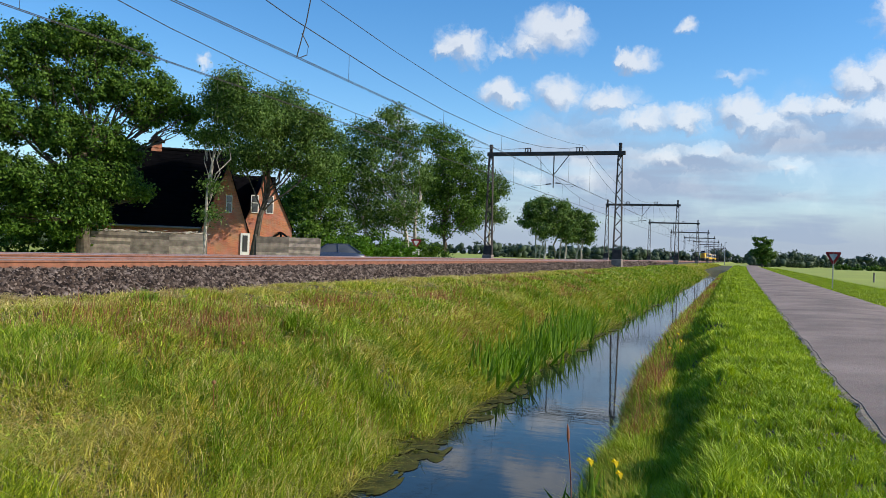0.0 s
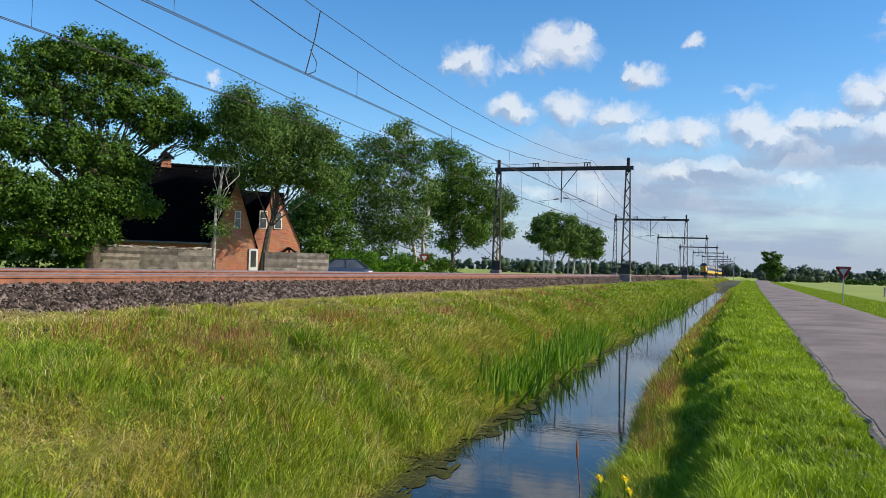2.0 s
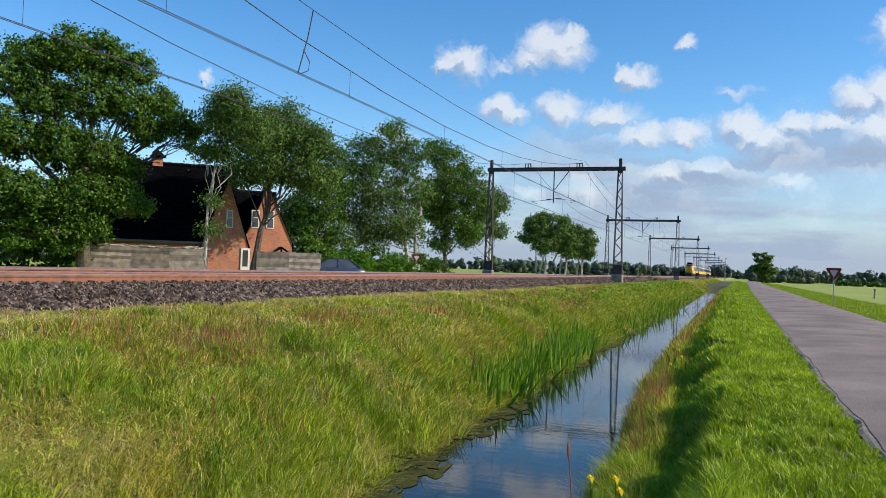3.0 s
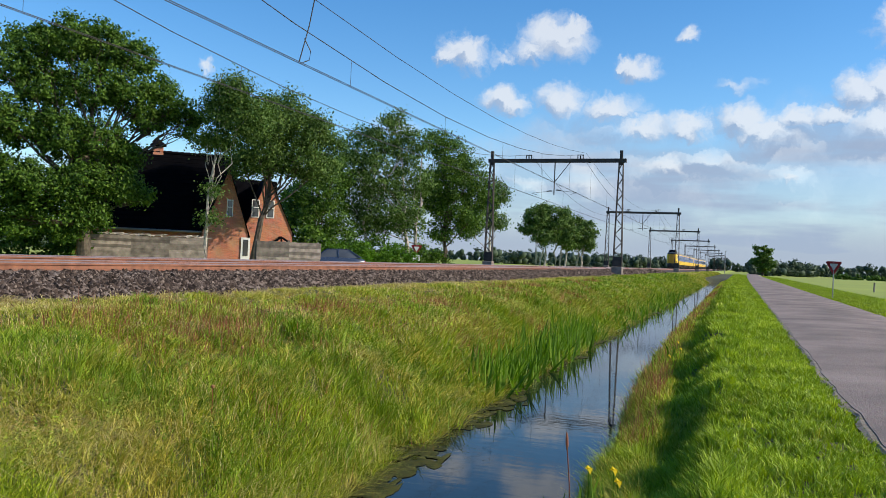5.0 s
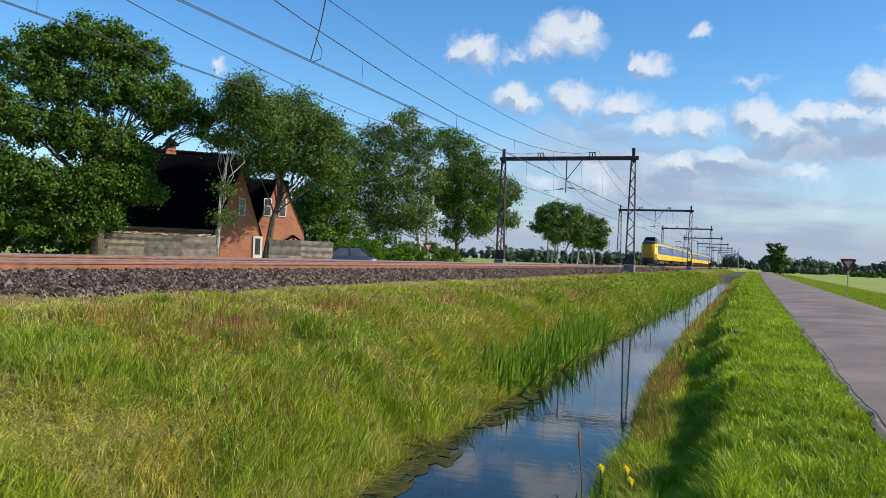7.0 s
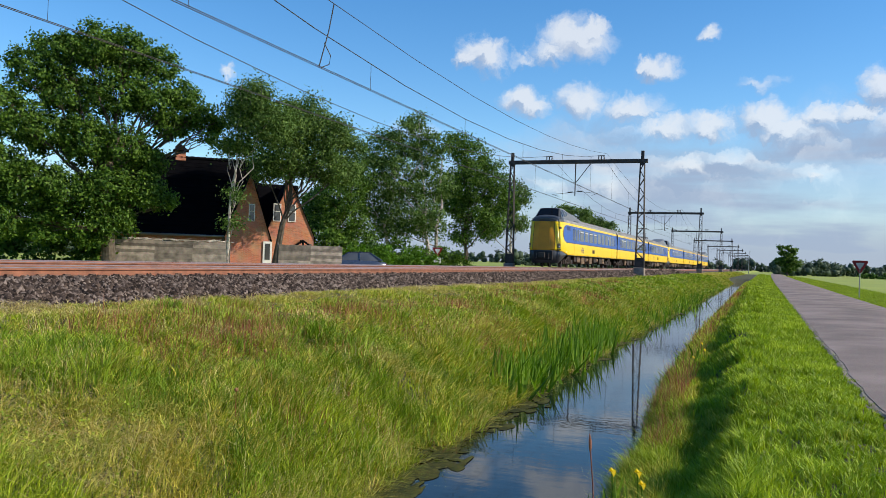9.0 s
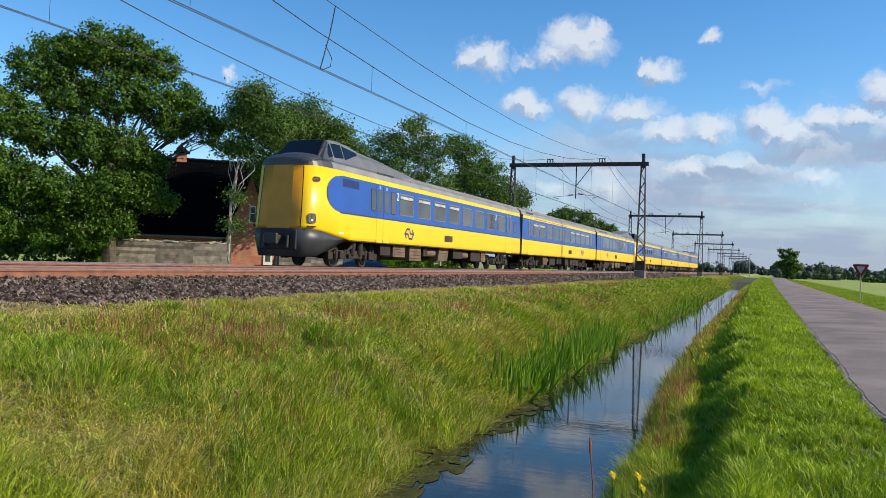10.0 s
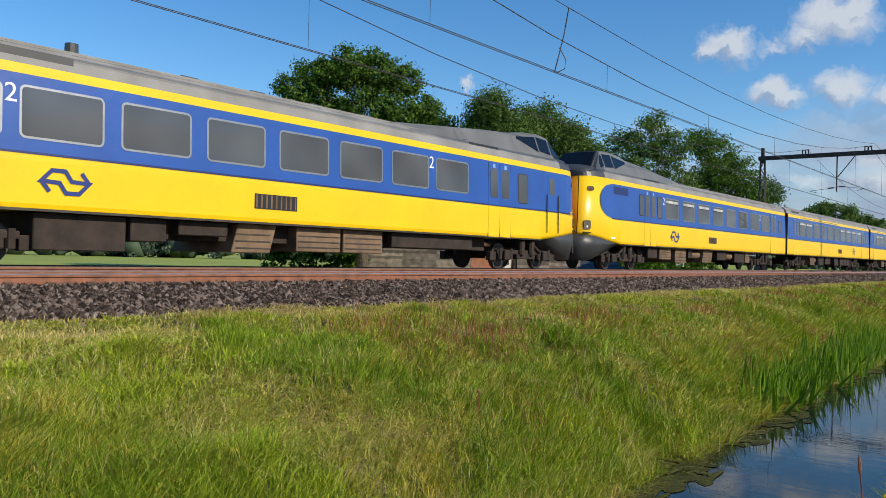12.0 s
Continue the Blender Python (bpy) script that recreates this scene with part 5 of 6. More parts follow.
def build_scrub(name, label, x0, y0, x1, y1, height, thick, leaves, size, leaf, seed, base=0.3, uneven=0.25, category="hedge", kind=""):
    rng = np.random.default_rng(seed)
    n = max(6, int(math.hypot(x1 - x0, y1 - y0) / (height * (0.3 if kind else 0.45))))
    cs, rs = [], []
    for i in range(n):
        t = i / (n - 1)
        h = height * (1 - uneven + 2 * uneven * rng.random())
        for lv in range(2):
            cs.append((x0 + (x1 - x0) * t + rng.normal() * thick * 0.2, y0 + (y1 - y0) * t + rng.normal() * thick * 0.2, base + h * (0.32 + 0.4 * lv)))
            rs.append(h * (0.46 if kind else 0.36))
    far = kind == "stuff"
    me = leaf_cloud(name, cs, rs, leaves * (2 if far else 1), size * (0.7 if far else 1), leaf, rng, clump=size * (1.6 if far else 3), hollow=0.0 if far else 0.3)
    ob = tagged(new(name, me), label, category, kind=kind)
    if far:
        v = np.concatenate([BALL_V * r * 0.62 + np.array(c) + rng.normal(size=BALL_V.shape) * r * 0.16 for c, r in zip(cs, rs)])
        f = np.concatenate([BALL_F + i * len(BALL_V) for i in range(len(cs))])
        core = new("foliage_mass", array_mesh("foliage_mass", v, f, leaf))
        core.parent = ob
        tagged(core, kind="stuff")
    return ob


build_scrub("hedge", "bright green clipped garden hedge beside the road", -29.2, 55.0, -25.6, 61.5, 1.75, 0.9, 9000, 0.10, HEDGE_LEAF, 41)
build_scrub("hedge", "dark leafy shrubs under the oak", -44.5, 37.0, -37.0, 38.5, 2.4, 1.5, 5000, 0.14, OAK_LEAF, 42)
build_scrub("bush", "dark green bush round the sign", -29.4, 70.5, -27.4, 74.5, 1.9, 1.2, 3500, 0.12, OAK_LEAF, 43, category="bush")
build_scrub("bush", "dense dark bushes behind the garden", -40.0, 62.0, -31.0, 66.0, 3.2, 2.0, 7000, 0.16, OAK_LEAF, 44, category="bush")
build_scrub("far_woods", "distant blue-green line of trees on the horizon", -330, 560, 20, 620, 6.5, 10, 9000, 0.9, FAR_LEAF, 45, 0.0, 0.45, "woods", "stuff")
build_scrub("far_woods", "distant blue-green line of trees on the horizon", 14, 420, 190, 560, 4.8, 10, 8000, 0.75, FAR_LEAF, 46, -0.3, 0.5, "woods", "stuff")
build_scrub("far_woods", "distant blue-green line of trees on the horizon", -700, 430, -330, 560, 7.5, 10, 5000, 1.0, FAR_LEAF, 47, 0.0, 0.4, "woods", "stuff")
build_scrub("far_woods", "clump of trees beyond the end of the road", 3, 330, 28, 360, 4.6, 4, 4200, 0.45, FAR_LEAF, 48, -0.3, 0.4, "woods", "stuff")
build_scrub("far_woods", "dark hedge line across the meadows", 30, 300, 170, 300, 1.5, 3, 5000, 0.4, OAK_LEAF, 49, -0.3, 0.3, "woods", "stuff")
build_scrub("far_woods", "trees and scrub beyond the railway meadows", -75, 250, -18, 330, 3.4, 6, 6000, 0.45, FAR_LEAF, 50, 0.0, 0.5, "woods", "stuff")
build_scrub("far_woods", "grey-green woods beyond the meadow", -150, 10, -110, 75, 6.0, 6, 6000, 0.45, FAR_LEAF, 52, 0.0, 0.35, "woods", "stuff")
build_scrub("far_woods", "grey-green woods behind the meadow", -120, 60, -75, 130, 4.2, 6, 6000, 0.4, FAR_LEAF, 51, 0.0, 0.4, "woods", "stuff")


# ---- the farmhouse and its garden ----
def brick_mat():
    m = bpy.data.materials.new("red_brick_wall")
    m.use_nodes = True
    nt = m.node_tree
    bs = nt.nodes["Principled BSDF"]
    bs.inputs["Roughness"].default_value = 0.9
    tc = nt.nodes.new("ShaderNodeTexCoord")
    mp = nt.nodes.new("ShaderNodeMapping")
    mp.inputs["Rotation"].default_value = (radians(90), 0, 0)
    br = nt.nodes.new("ShaderNodeTexBrick")
    br.inputs["Color1"].default_value, br.inputs["Color2"].default_value, br.inputs["Mortar"].default_value = (0.60, 0.20, 0.10, 1), (0.40, 0.125, 0.065, 1), (0.40, 0.28, 0.21, 1)
    br.inputs["Scale"].default_value, br.inputs["Mortar Size"].default_value = 1.0, 0.010
    br.inputs["Brick Width"].default_value, br.inputs["Row Height"].default_value = 0.22, 0.065
    nt.links.new(tc.outputs["Object"], mp.inputs["Vector"])
    nt.links.new(mp.outputs["Vector"], br.inputs["Vector"])
    nz = nt.nodes.new("ShaderNodeTexNoise")
    nz.inputs["Scale"].default_value, nz.inputs["Detail"].default_value = 1.3, 5
    nt.links.new(tc.outputs["Object"], nz.inputs["Vector"])
    mx = nt.nodes.new("ShaderNodeMix")
    mx.data_type, mx.blend_type = "RGBA", "OVERLAY"
    mx.inputs["Factor"].default_value = 0.35
    nt.links.new(br.outputs["Color"], mx.inputs[6])
    nt.links.new(nz.outputs["Color"], mx.inputs[7])
    nt.links.new(mx.outputs[2], bs.inputs["Base Color"])
    b = nt.nodes.new("ShaderNodeBump")
    b.inputs["Strength"].default_value, b.inputs["Distance"].default_value = 0.5, 0.01
    nt.links.new(br.outputs["Fac"], b.inputs["Height"])
    b.invert = True
    nt.links.new(b.outputs["Normal"], bs.inputs["Normal"])
    return m


BRICKWALL = brick_mat()


def build_house():
    """Local axes: x across the view of the gables, y away from the railway."""
    top = tagged(new("farmhouse"), "red brick farmhouse with steep black tiled roofs", "house")
    top.matrix_basis = pose(-33.8, 45.1, 0.3, 0, 0, 40.0)
    # main range
    x0, x1, y0, y1, eave, ridge = -8.5, 2.4, 0.4, 9.4, 2.25, 7.75
    ym = 3.9
    bm = bmesh.new()
    box(bm, x0 + 0.3, x1, y0 + 0.4, y1 - 0.4, -0.2, eave)
    part("wall", bm, BRICKWALL, top)
    bm = bmesh.new()
    for a, b in ((y0, ym), (y1 - 1.6, ym)):
        n = 18
        rings = []
        for i in range(n + 1):
            t = i / n
            z = eave + (ridge - eave) * t
            y = a + (b - a) * t
            rings.append([(x0, y, z), (x1, y, z)])
            if i < n:
                t2 = (i + 1) / n
                y2 = a + (b - a) * t2
                z2 = eave + (ridge - eave) * t2 - 0.045
                rings.append([(x0, y2, z2), (x1, y2, z2)])
        loft(bm, rings)
    bmesh.ops.solidify(bm, geom=list(bm.faces), thickness=0.08)
    part("roof", bm, TILE, top, "matt black tiled roof")
    for x in (x0 + 0.1, x1 - 0.1):
        bm = bmesh.new()
        vs = [bm.verts.new(p) for p in ((x, y0 + 0.3, eave), (x, ym, ridge - 0.15), (x, y1 - 1.9, eave))]
        f = bm.faces.new(vs)
        bmesh.ops.solidify(bm, geom=[f], thickness=0.2)
        part("end_wall", bm, BRICKWALL, top)
    for i in range(27):
        bm = bmesh.new()
        tube(bm, (x0 + i * 0.4, ym, ridge + 0.03), (x0 + i * 0.4 + 0.42, ym, ridge + 0.05), 0.10, 0.12, 8)
        part("ridge_tile", bm, TILE, top)
    bm = bmesh.new()
    tube(bm, (x0, y0 - 0.08, eave - 0.02), (-0.02, y0 - 0.08, eave - 0.02), 0.07, 0.07, 8)
    tube(bm, (0.0, y0 - 0.08, eave - 0.02), (-0.35, y0 + 0.2, 1.6), 0.05, 0.05, 8)
    tube(bm, (-0.35, y0 + 0.3, 1.6), (-0.35, y0 + 0.3, 0), 0.05, 0.05, 8)
    part("gutter", bm, ALU, top)
    for wx in (-5.3, -3.6):
        bm = bmesh.new()
        box(bm, wx - 0.4, wx + 0.4, y0 + 0.34, y0 + 0.44, 1.0, 1.95)
        wn = part("window", bm, WHITE, top)
        bm = bmesh.new()
        box(bm, wx - 0.33, wx + 0.33, y0 + 0.32, y0 + 0.35, 1.07, 1.88)
        part("pane", bm, GLASS, wn)
    # chimney with a small hood
    bm = bmesh.new()
    box(bm, -3.35, -2.65, ym - 0.1, ym + 0.6, 6.4, 8.15, 0.02)
    ch = part("chimney", bm, BRICKWALL, top)
    bm = bmesh.new()
    vs = [bm.verts.new(p) for p in ((-3.55, ym - 0.3, 8.25), (-2.45, ym - 0.3, 8.25), (-2.45, ym + 0.8, 8.25), (-3.55, ym + 0.8, 8.25))]
    apex = bm.verts.new((-3.0, ym + 0.25, 8.75))
    bm.faces.new(vs[::-1])
    for k in range(4):
        bm.faces.new((vs[k], vs[(k + 1) % 4], apex))
    part("hood", bm, TILE, ch)
    # two cross gables of brick
    for gx0, gx1, gy, ge, gz in ((0.0, 3.0, 0.0, 2.2, 6.55), (2.9, 6.35, 2.2, 2.5, 6.45)):
        gm = (gx0 + gx1) / 2 + (0.1 if gx0 == 0 else -0.1)
        bm = bmesh.new()
        vs = [bm.verts.new(p) for p in ((gx0, gy, -0.2), (gx1, gy, -0.2), (gx1, gy, ge), (gm, gy, gz), (gx0, gy, ge))]
        f = bm.faces.new(vs)
        r = bmesh.ops.extrude_face_region(bm, geom=[f])
        for v in r["geom"]:
            if isinstance(v, bmesh.types.BMVert):
                v.co.y += 4.0
        bmesh.ops.recalc_face_normals(bm, faces=bm.faces)
        part("gable", bm, BRICKWALL, top, "sunlit red brick gable")
        for a in (gx0, gx1):
            s = -1 if a == gx0 else 1
            bm = bmesh.new()
            e = a + s * 0.14
            ez = ge - 0.2
            loft(bm, [[(e, gy - 0.10, ez), (gm, gy - 0.10, gz + 0.08)], [(e, gy + 4.0, ez), (gm, gy + 4.0, gz + 0.08)]])
            bmesh.ops.solidify(bm, geom=list(bm.faces), thickness=0.09)
            part("roof", bm, TILE, top)
        for wx, wz, ww, wh in (((gm + 0.12, 3.4, 0.30, 1.05),) if gx0 == 0 else ((gm - 0.85, 3.55, 0.42, 1.15), (gm + 0.2, 3.55, 0.42, 1.15))):
            bm = bmesh.new()
            box(bm, wx - ww / 2 - 0.06, wx + ww / 2 + 0.06, gy - 0.05, gy + 0.03, wz - 0.06, wz + wh + 0.06)
            wn = part("window", bm, WHITE, top, "narrow white framed window")
            bm = bmesh.new()
            box(bm, wx - ww / 2, wx + ww / 2, gy - 0.058, gy - 0.045, wz, wz + wh)
            part("pane", bm, GLASS, wn)
            bm = bmesh.new()
            box(bm, wx - ww / 2, wx + ww / 2, gy - 0.065, gy - 0.05, wz + wh * 0.55, wz + wh * 0.55 + 0.05)
            part("glazing_bar", bm, WHITE, wn)
    # rear range behind the second gable
    bm = bmesh.new()
    loft(bm, [[(2.2, 4.3, 2.2), (5.7, 4.3, 2.2)], [(2.2, 6.6, 6.5), (5.7, 6.6, 6.5)], [(2.2, 8.9, 2.2), (5.7, 8.9, 2.2)]])
    bmesh.ops.solidify(bm, geom=list(bm.faces), thickness=0.09)
    part("roof", bm, TILE, top)
    bm = bmesh.new()
    box(bm, 2.55, 3.15, -0.07, 0.05, 0.0, 2.0)
    dr = part("door", bm, WHITE, top, "white framed side door")
    bm = bmesh.new()
    box(bm, 2.68, 3.02, -0.085, -0.06, 0.75, 1.85)
    part("pane", bm, GLASS, dr)
    # lean-to canopy
    bm = bmesh.new()
    for a, b in (((4.4, 0.9, 1.5), (5.4, 0.9, 2.15)), ((5.4, 0.9, 2.15), (6.5, 0.9, 1.45)), ((4.4, 0.9, 1.5), (6.5, 0.9, 1.45)), ((5.4, 0.9, 2.15), (5.4, 0.9, 1.5)), ((4.4, 2.4, 1.5), (5.4, 2.4, 2.15)), ((5.4, 2.4, 2.15), (6.5, 2.4, 1.45)), ((5.4, 0.9, 2.15), (5.4, 2.4, 2.15)), ((4.5, 0.9, 1.5), (4.5, 0.9, -0.1)), ((6.4, 0.9, 1.45), (6.4, 0.9, -0.1))):
        tube(bm, a, b, 0.07, 0.07, 4)
    part("porch_frame", bm, TILE, top, "dark timber porch frame")


build_house()


def build_fence(x0, y0, x1, y1, h, seed, label):
    """Rough horizontal waney boards between posts."""
    rng = random.Random(seed)
    length = math.hypot(x1 - x0, y1 - y0)
    top = tagged(new("garden_fence"), label, "fence", "garden fences")
    top.matrix_basis = pose(x0, y0, 0.3, 0, 0, math.degrees(math.atan2(y1 - y0, x1 - x0)))
    n = max(2, round(length / 2.3))
    for i in range(n + 1):
        bm = bmesh.new()
        u = length * i / n
        box(bm, u - 0.06, u + 0.06, 0.03, 0.15, -0.1, h + rng.uniform(0.0, 0.16), 0.01)
        part("post", bm, WOOD, top)
    rows = 9
    for i in range(n):
        a, b = length * i / n, length * (i + 1) / n
        for k in range(rows):
            bm = bmesh.new()
            z0 = h * k / rows
            lo, hi = [], []
            for j in range(8):
                u = a + (b - a) * j / 7
                lo.append((u, z0 + rng.uniform(-0.02, 0.02)))
                hi.append((u, z0 + h / rows + 0.03 + rng.uniform(-0.02, 0.03)))
            yy = -0.012 * (k % 2)
            loft(bm, [[(u, yy, z) for u, z in lo], [(u, yy - 0.045, z) for u, z in hi], [(u, yy + 0.03, z) for u, z in hi]])
            bmesh.ops.recalc_face_normals(bm, faces=bm.faces)
            part("board", bm, WOOD, top)
    return top


build_fence(-36.6, 38.2, -31.6, 42.7, 1.72, 1, "weathered grey waney-edged board fence")
build_fence(-27.5, 42.0, -24.9, 45.2, 1.72, 2, "weathered grey board fence beside the parked car")
bm = bmesh.new()
for i in range(46):
    u = i / 45
    rnd = random.Random(i)
    tube(bm, (-36.4 + 4.6 * u + rnd.uniform(-.2, .2), 38.45 + 4.15 * u, 2.06 + rnd.uniform(0, .08)), (-36.4 + 4.6 * u + rnd.uniform(0.2, 0.6), 38.75 + 4.15 * u + rnd.uniform(-.1, .4), 2.10 + rnd.uniform(-0.03, 0.16)), 0.035, 0.02, 5)
tagged(part("brushwood", bm, BIRCH), "pale dry branches lying along the fence top", "brushwood", kind="stuff")


def build_car():
    top = tagged(new("parked_car"), "dark blue-grey hatchback parked beside the fence", "car")
    paint = mat("car_paint", (0.035, 0.05, 0.085), 0.25, vary=0.06, spec=0.7)
    bm = bmesh.new()
    st = [(-2.05, 0.55, 0.75, 0.60), (-1.9, 0.35, 0.86, 0.76), (-1.2, 0.28, 0.93, 0.84), (0.0, 0.26, 0.95, 0.86), (1.3, 0.28, 0.92, 0.86), (1.95, 0.36, 0.84, 0.80), (2.05, 0.5, 0.74, 0.70)]
    rings = []
    for y, zb, zt, w in st:
        rings.append([(-w * 0.92, y, zb), (-w, y, (zb + zt) / 2), (-w * 0.94, y, zt), (0, y, zt + 0.03), (w * 0.94, y, zt), (w, y, (zb + zt) / 2), (w * 0.92, y, zb)])
    loft(bm, rings, 0, True, True)
    bmesh.ops.recalc_face_normals(bm, faces=bm.faces)
    part("body", bm, paint, top, smooth=True)
    bm = bmesh.new()
    rings = []
    for y, z, w in ((-1.15, 0.93, 0.80), (-0.35, 1.42, 0.62), (0.9, 1.46, 0.62), (1.75, 1.0, 0.76)):
        rings.append([(-0.80 if y not in (-1.15, 1.75) else -w, y, 0.93), (-w, y, z), (0, y, z + 0.04 if z > 1.2 else z), (w, y, z), (0.80 if y not in (-1.15, 1.75) else w, y, 0.93)])
    loft(bm, rings)
    part("cabin", bm, GLASS, top, "tinted car windows")
    bm = bmesh.new()
    loft(bm, [[(-0.63, -0.38, 1.44), (0, -0.4, 1.48), (0.63, -0.38, 1.44)], [(-0.63, 0.95, 1.475), (0, 0.95, 1.52), (0.63, 0.95, 1.475)]])
    bmesh.ops.solidify(bm, geom=list(bm.faces), thickness=0.03)
    part("roof", bm, paint, top)
    for sx in (-1, 1):
        for y0, y1 in ((-0.38, -1.12), (0.25, 0.28), (0.95, 1.72)):
            bm = bmesh.new()
            tube(bm, (sx * 0.64, y0, 1.44), (sx * 0.81, y1, 0.93), 0.035, 0.035, 5)
            part("pillar", bm, paint, top)
        for y in (-1.3, 1.25):
            bm = bmesh.new()
            tube(bm, (sx * 0.66, y, 0.31), (sx * 0.86, y, 0.31), 0.31, 0.30, 18)
            wl = part("wheel", bm, BLACK, top)
            bm = bmesh.new()
            tube(bm, (sx * 0.855, y, 0.31), (sx * 0.875, y, 0.31), 0.2, 0.19, 14)
            part("rim", bm, ALU, wl)
        bm = bmesh.new()
        box(bm, sx * 0.62 - 0.14, sx * 0.62 + 0.14, 1.95, 2.03, 0.66, 0.78, 0.02)
        part("tail_light", bm, mat("lens_red", (0.4, 0.02, 0.02), 0.3), top)
    top.matrix_basis = pose(-24.6, 46.4, 0.3, 0, 0, -58)


build_car()

RED = mat("sign_red", (0.33, 0.018, 0.02), 0.5, vary=0.12)


def build_yield(x, y, z0, zc, side, turn, label, post_r=0.035, plate=False):
    top = tagged(new("yield_sign"), label, "road sign", "yield signs")
    top.matrix_basis = pose(x, y, z0, 0, 0, turn)
    h = zc - z0
    bm = bmesh.new()
    tube(bm, (0, 0.03, -0.2), (0, 0.03, h + side * 0.35), post_r, post_r, 8)
    part("post", bm, ALU, top)
    for nm, k, yy, m in (("rim", 1.0, 0.0, RED), ("face", 0.52, -0.006, WHITE)):
        bm = bmesh.new()
        r = side / math.sqrt(3) * k
        pts = []
        for a in (-90, 30, 150):
            for d in (-7, 0, 7):
                pts.append((r * (0.97 if d == 0 else 0.93) * math.cos(radians(a + d)), r * (0.97 if d == 0 else 0.93) * math.sin(radians(a + d))))
        f = bm.faces.new([bm.verts.new((px, yy, h + pz)) for px, pz in pts])
        bmesh.ops.solidify(bm, geom=[f], thickness=0.015 if k == 1 else 0.004)
        part(nm, bm, m, top)
    bm = bmesh.new()
    r = side / math.sqrt(3)
    f = bm.faces.new([bm.verts.new((r * 0.95 * math.cos(radians(a)), 0.022, h + r * 0.95 * math.sin(radians(a)))) for a in (-90, 30, 150)])
    part("backing", bm, ALU, top)
    if plate:
        bm = bmesh.new()
        box(bm, -0.32, 0.32, -0.01, 0.01, h - 1.15, h - 0.62, 0.01)
        part("plate", bm, WHITE, top, "small white plate with plain bars")
        for k in range(3):
            bm = bmesh.new()
            box(bm, -0.25, 0.25, -0.014, -0.010, h - 1.06 + k * 0.15, h - 1.0 + k * 0.15)
            part("plate_bar", bm, DARKMETAL, top)


build_yield(-28.2, 69.5, 0.3, 2.25, 0.95, 25, "red and white yield sign with a white plate", plate=True)
build_yield(5.55, 56.3, -0.05, 2.0, 0.90, -4, "red and white yield sign on the road verge")
bm = bmesh.new()
tube(bm, (-5.2, 317, -0.2), (-5.2, 317, 8.3), 0.16, 0.08, 8)
tube(bm, (-5.2, 317, 8.2), (-4.4, 316.4, 8.35), 0.07, 0.05, 6)
tagged(part("street_lamp", bm, ALU), "slender grey lamp post beside the railway", "lamp post")
for k, (px, py) in enumerate(((26.5, 118), (27.6, 119.5), (13.4, 96))):
    bm = bmesh.new()
    tube(bm, (px, py, -0.4), (px + 0.03, py, 0.75), 0.10, 0.09, 8)
    box(bm, px - 0.11, px + 0.11, py - 0.11, py + 0.11, 0.70, 0.76, 0.02)
    tagged(part("field_post", bm, WOOD), "short dark wooden gate post in the meadow", "post", "posts in the meadow")

# ---- grass, reeds and stones ----
GRASS = leaf_mat("long_grass", [(0.10, 0.14, 0.010), (0.64, 0.54, 0.10), (0.145, 0.22, 0.014), (0.40, 0.49, 0.034), (0.71, 0.69, 0.09)], rough=0.45, through_light=0.18, patch=0.45)
LUSH = leaf_mat("lush_grass", [(0.060, 0.120, 0.009), (0.17, 0.27, 0.020), (0.46, 0.53, 0.050)], rough=0.45, through_light=0.18, patch=0.5)
LAWN = leaf_mat("verge_grass", [(0.50, 0.47, 0.085), (0.145, 0.23, 0.014), (0.35, 0.46, 0.034), (0.60, 0.64, 0.075)], rough=0.45, through_light=0.20, patch=0.35)
STRAWGRASS = leaf_mat("straw_grass", [(0.16, 0.19, 0.022), (0.62, 0.52, 0.14), (0.34, 0.40, 0.048), (0.78, 0.67, 0.25)], rough=0.5, through_light=0.18, patch=0.4)
STRAW = leaf_mat("dry_grass", [(0.42, 0.32, 0.10), (0.64, 0.53, 0.20), (0.80, 0.70, 0.34)], through_light=0.18)
SORREL = leaf_mat("red_sorrel", [(0.20, 0.06, 0.03), (0.32, 0.12, 0.07), (0.36, 0.20, 0.10)], through_light=0.25)
IRIS = leaf_mat("iris_leaf", [(0.040, 0.095, 0.011), (0.095, 0.19, 0.018), (0.20, 0.31, 0.042)], rough=0.4, through_light=0.35)
PETAL = leaf_mat("yellow_petal", [(0.70, 0.50, 0.01), (0.80, 0.62, 0.03)], through_light=0.3)
STONE = leaf_mat("ballast_stone", [(0.012, 0.009, 0.007), (0.045, 0.031, 0.023), (0.11, 0.080, 0.062), (0.28, 0.225, 0.185)], rough=0.9, through_light=0.0)


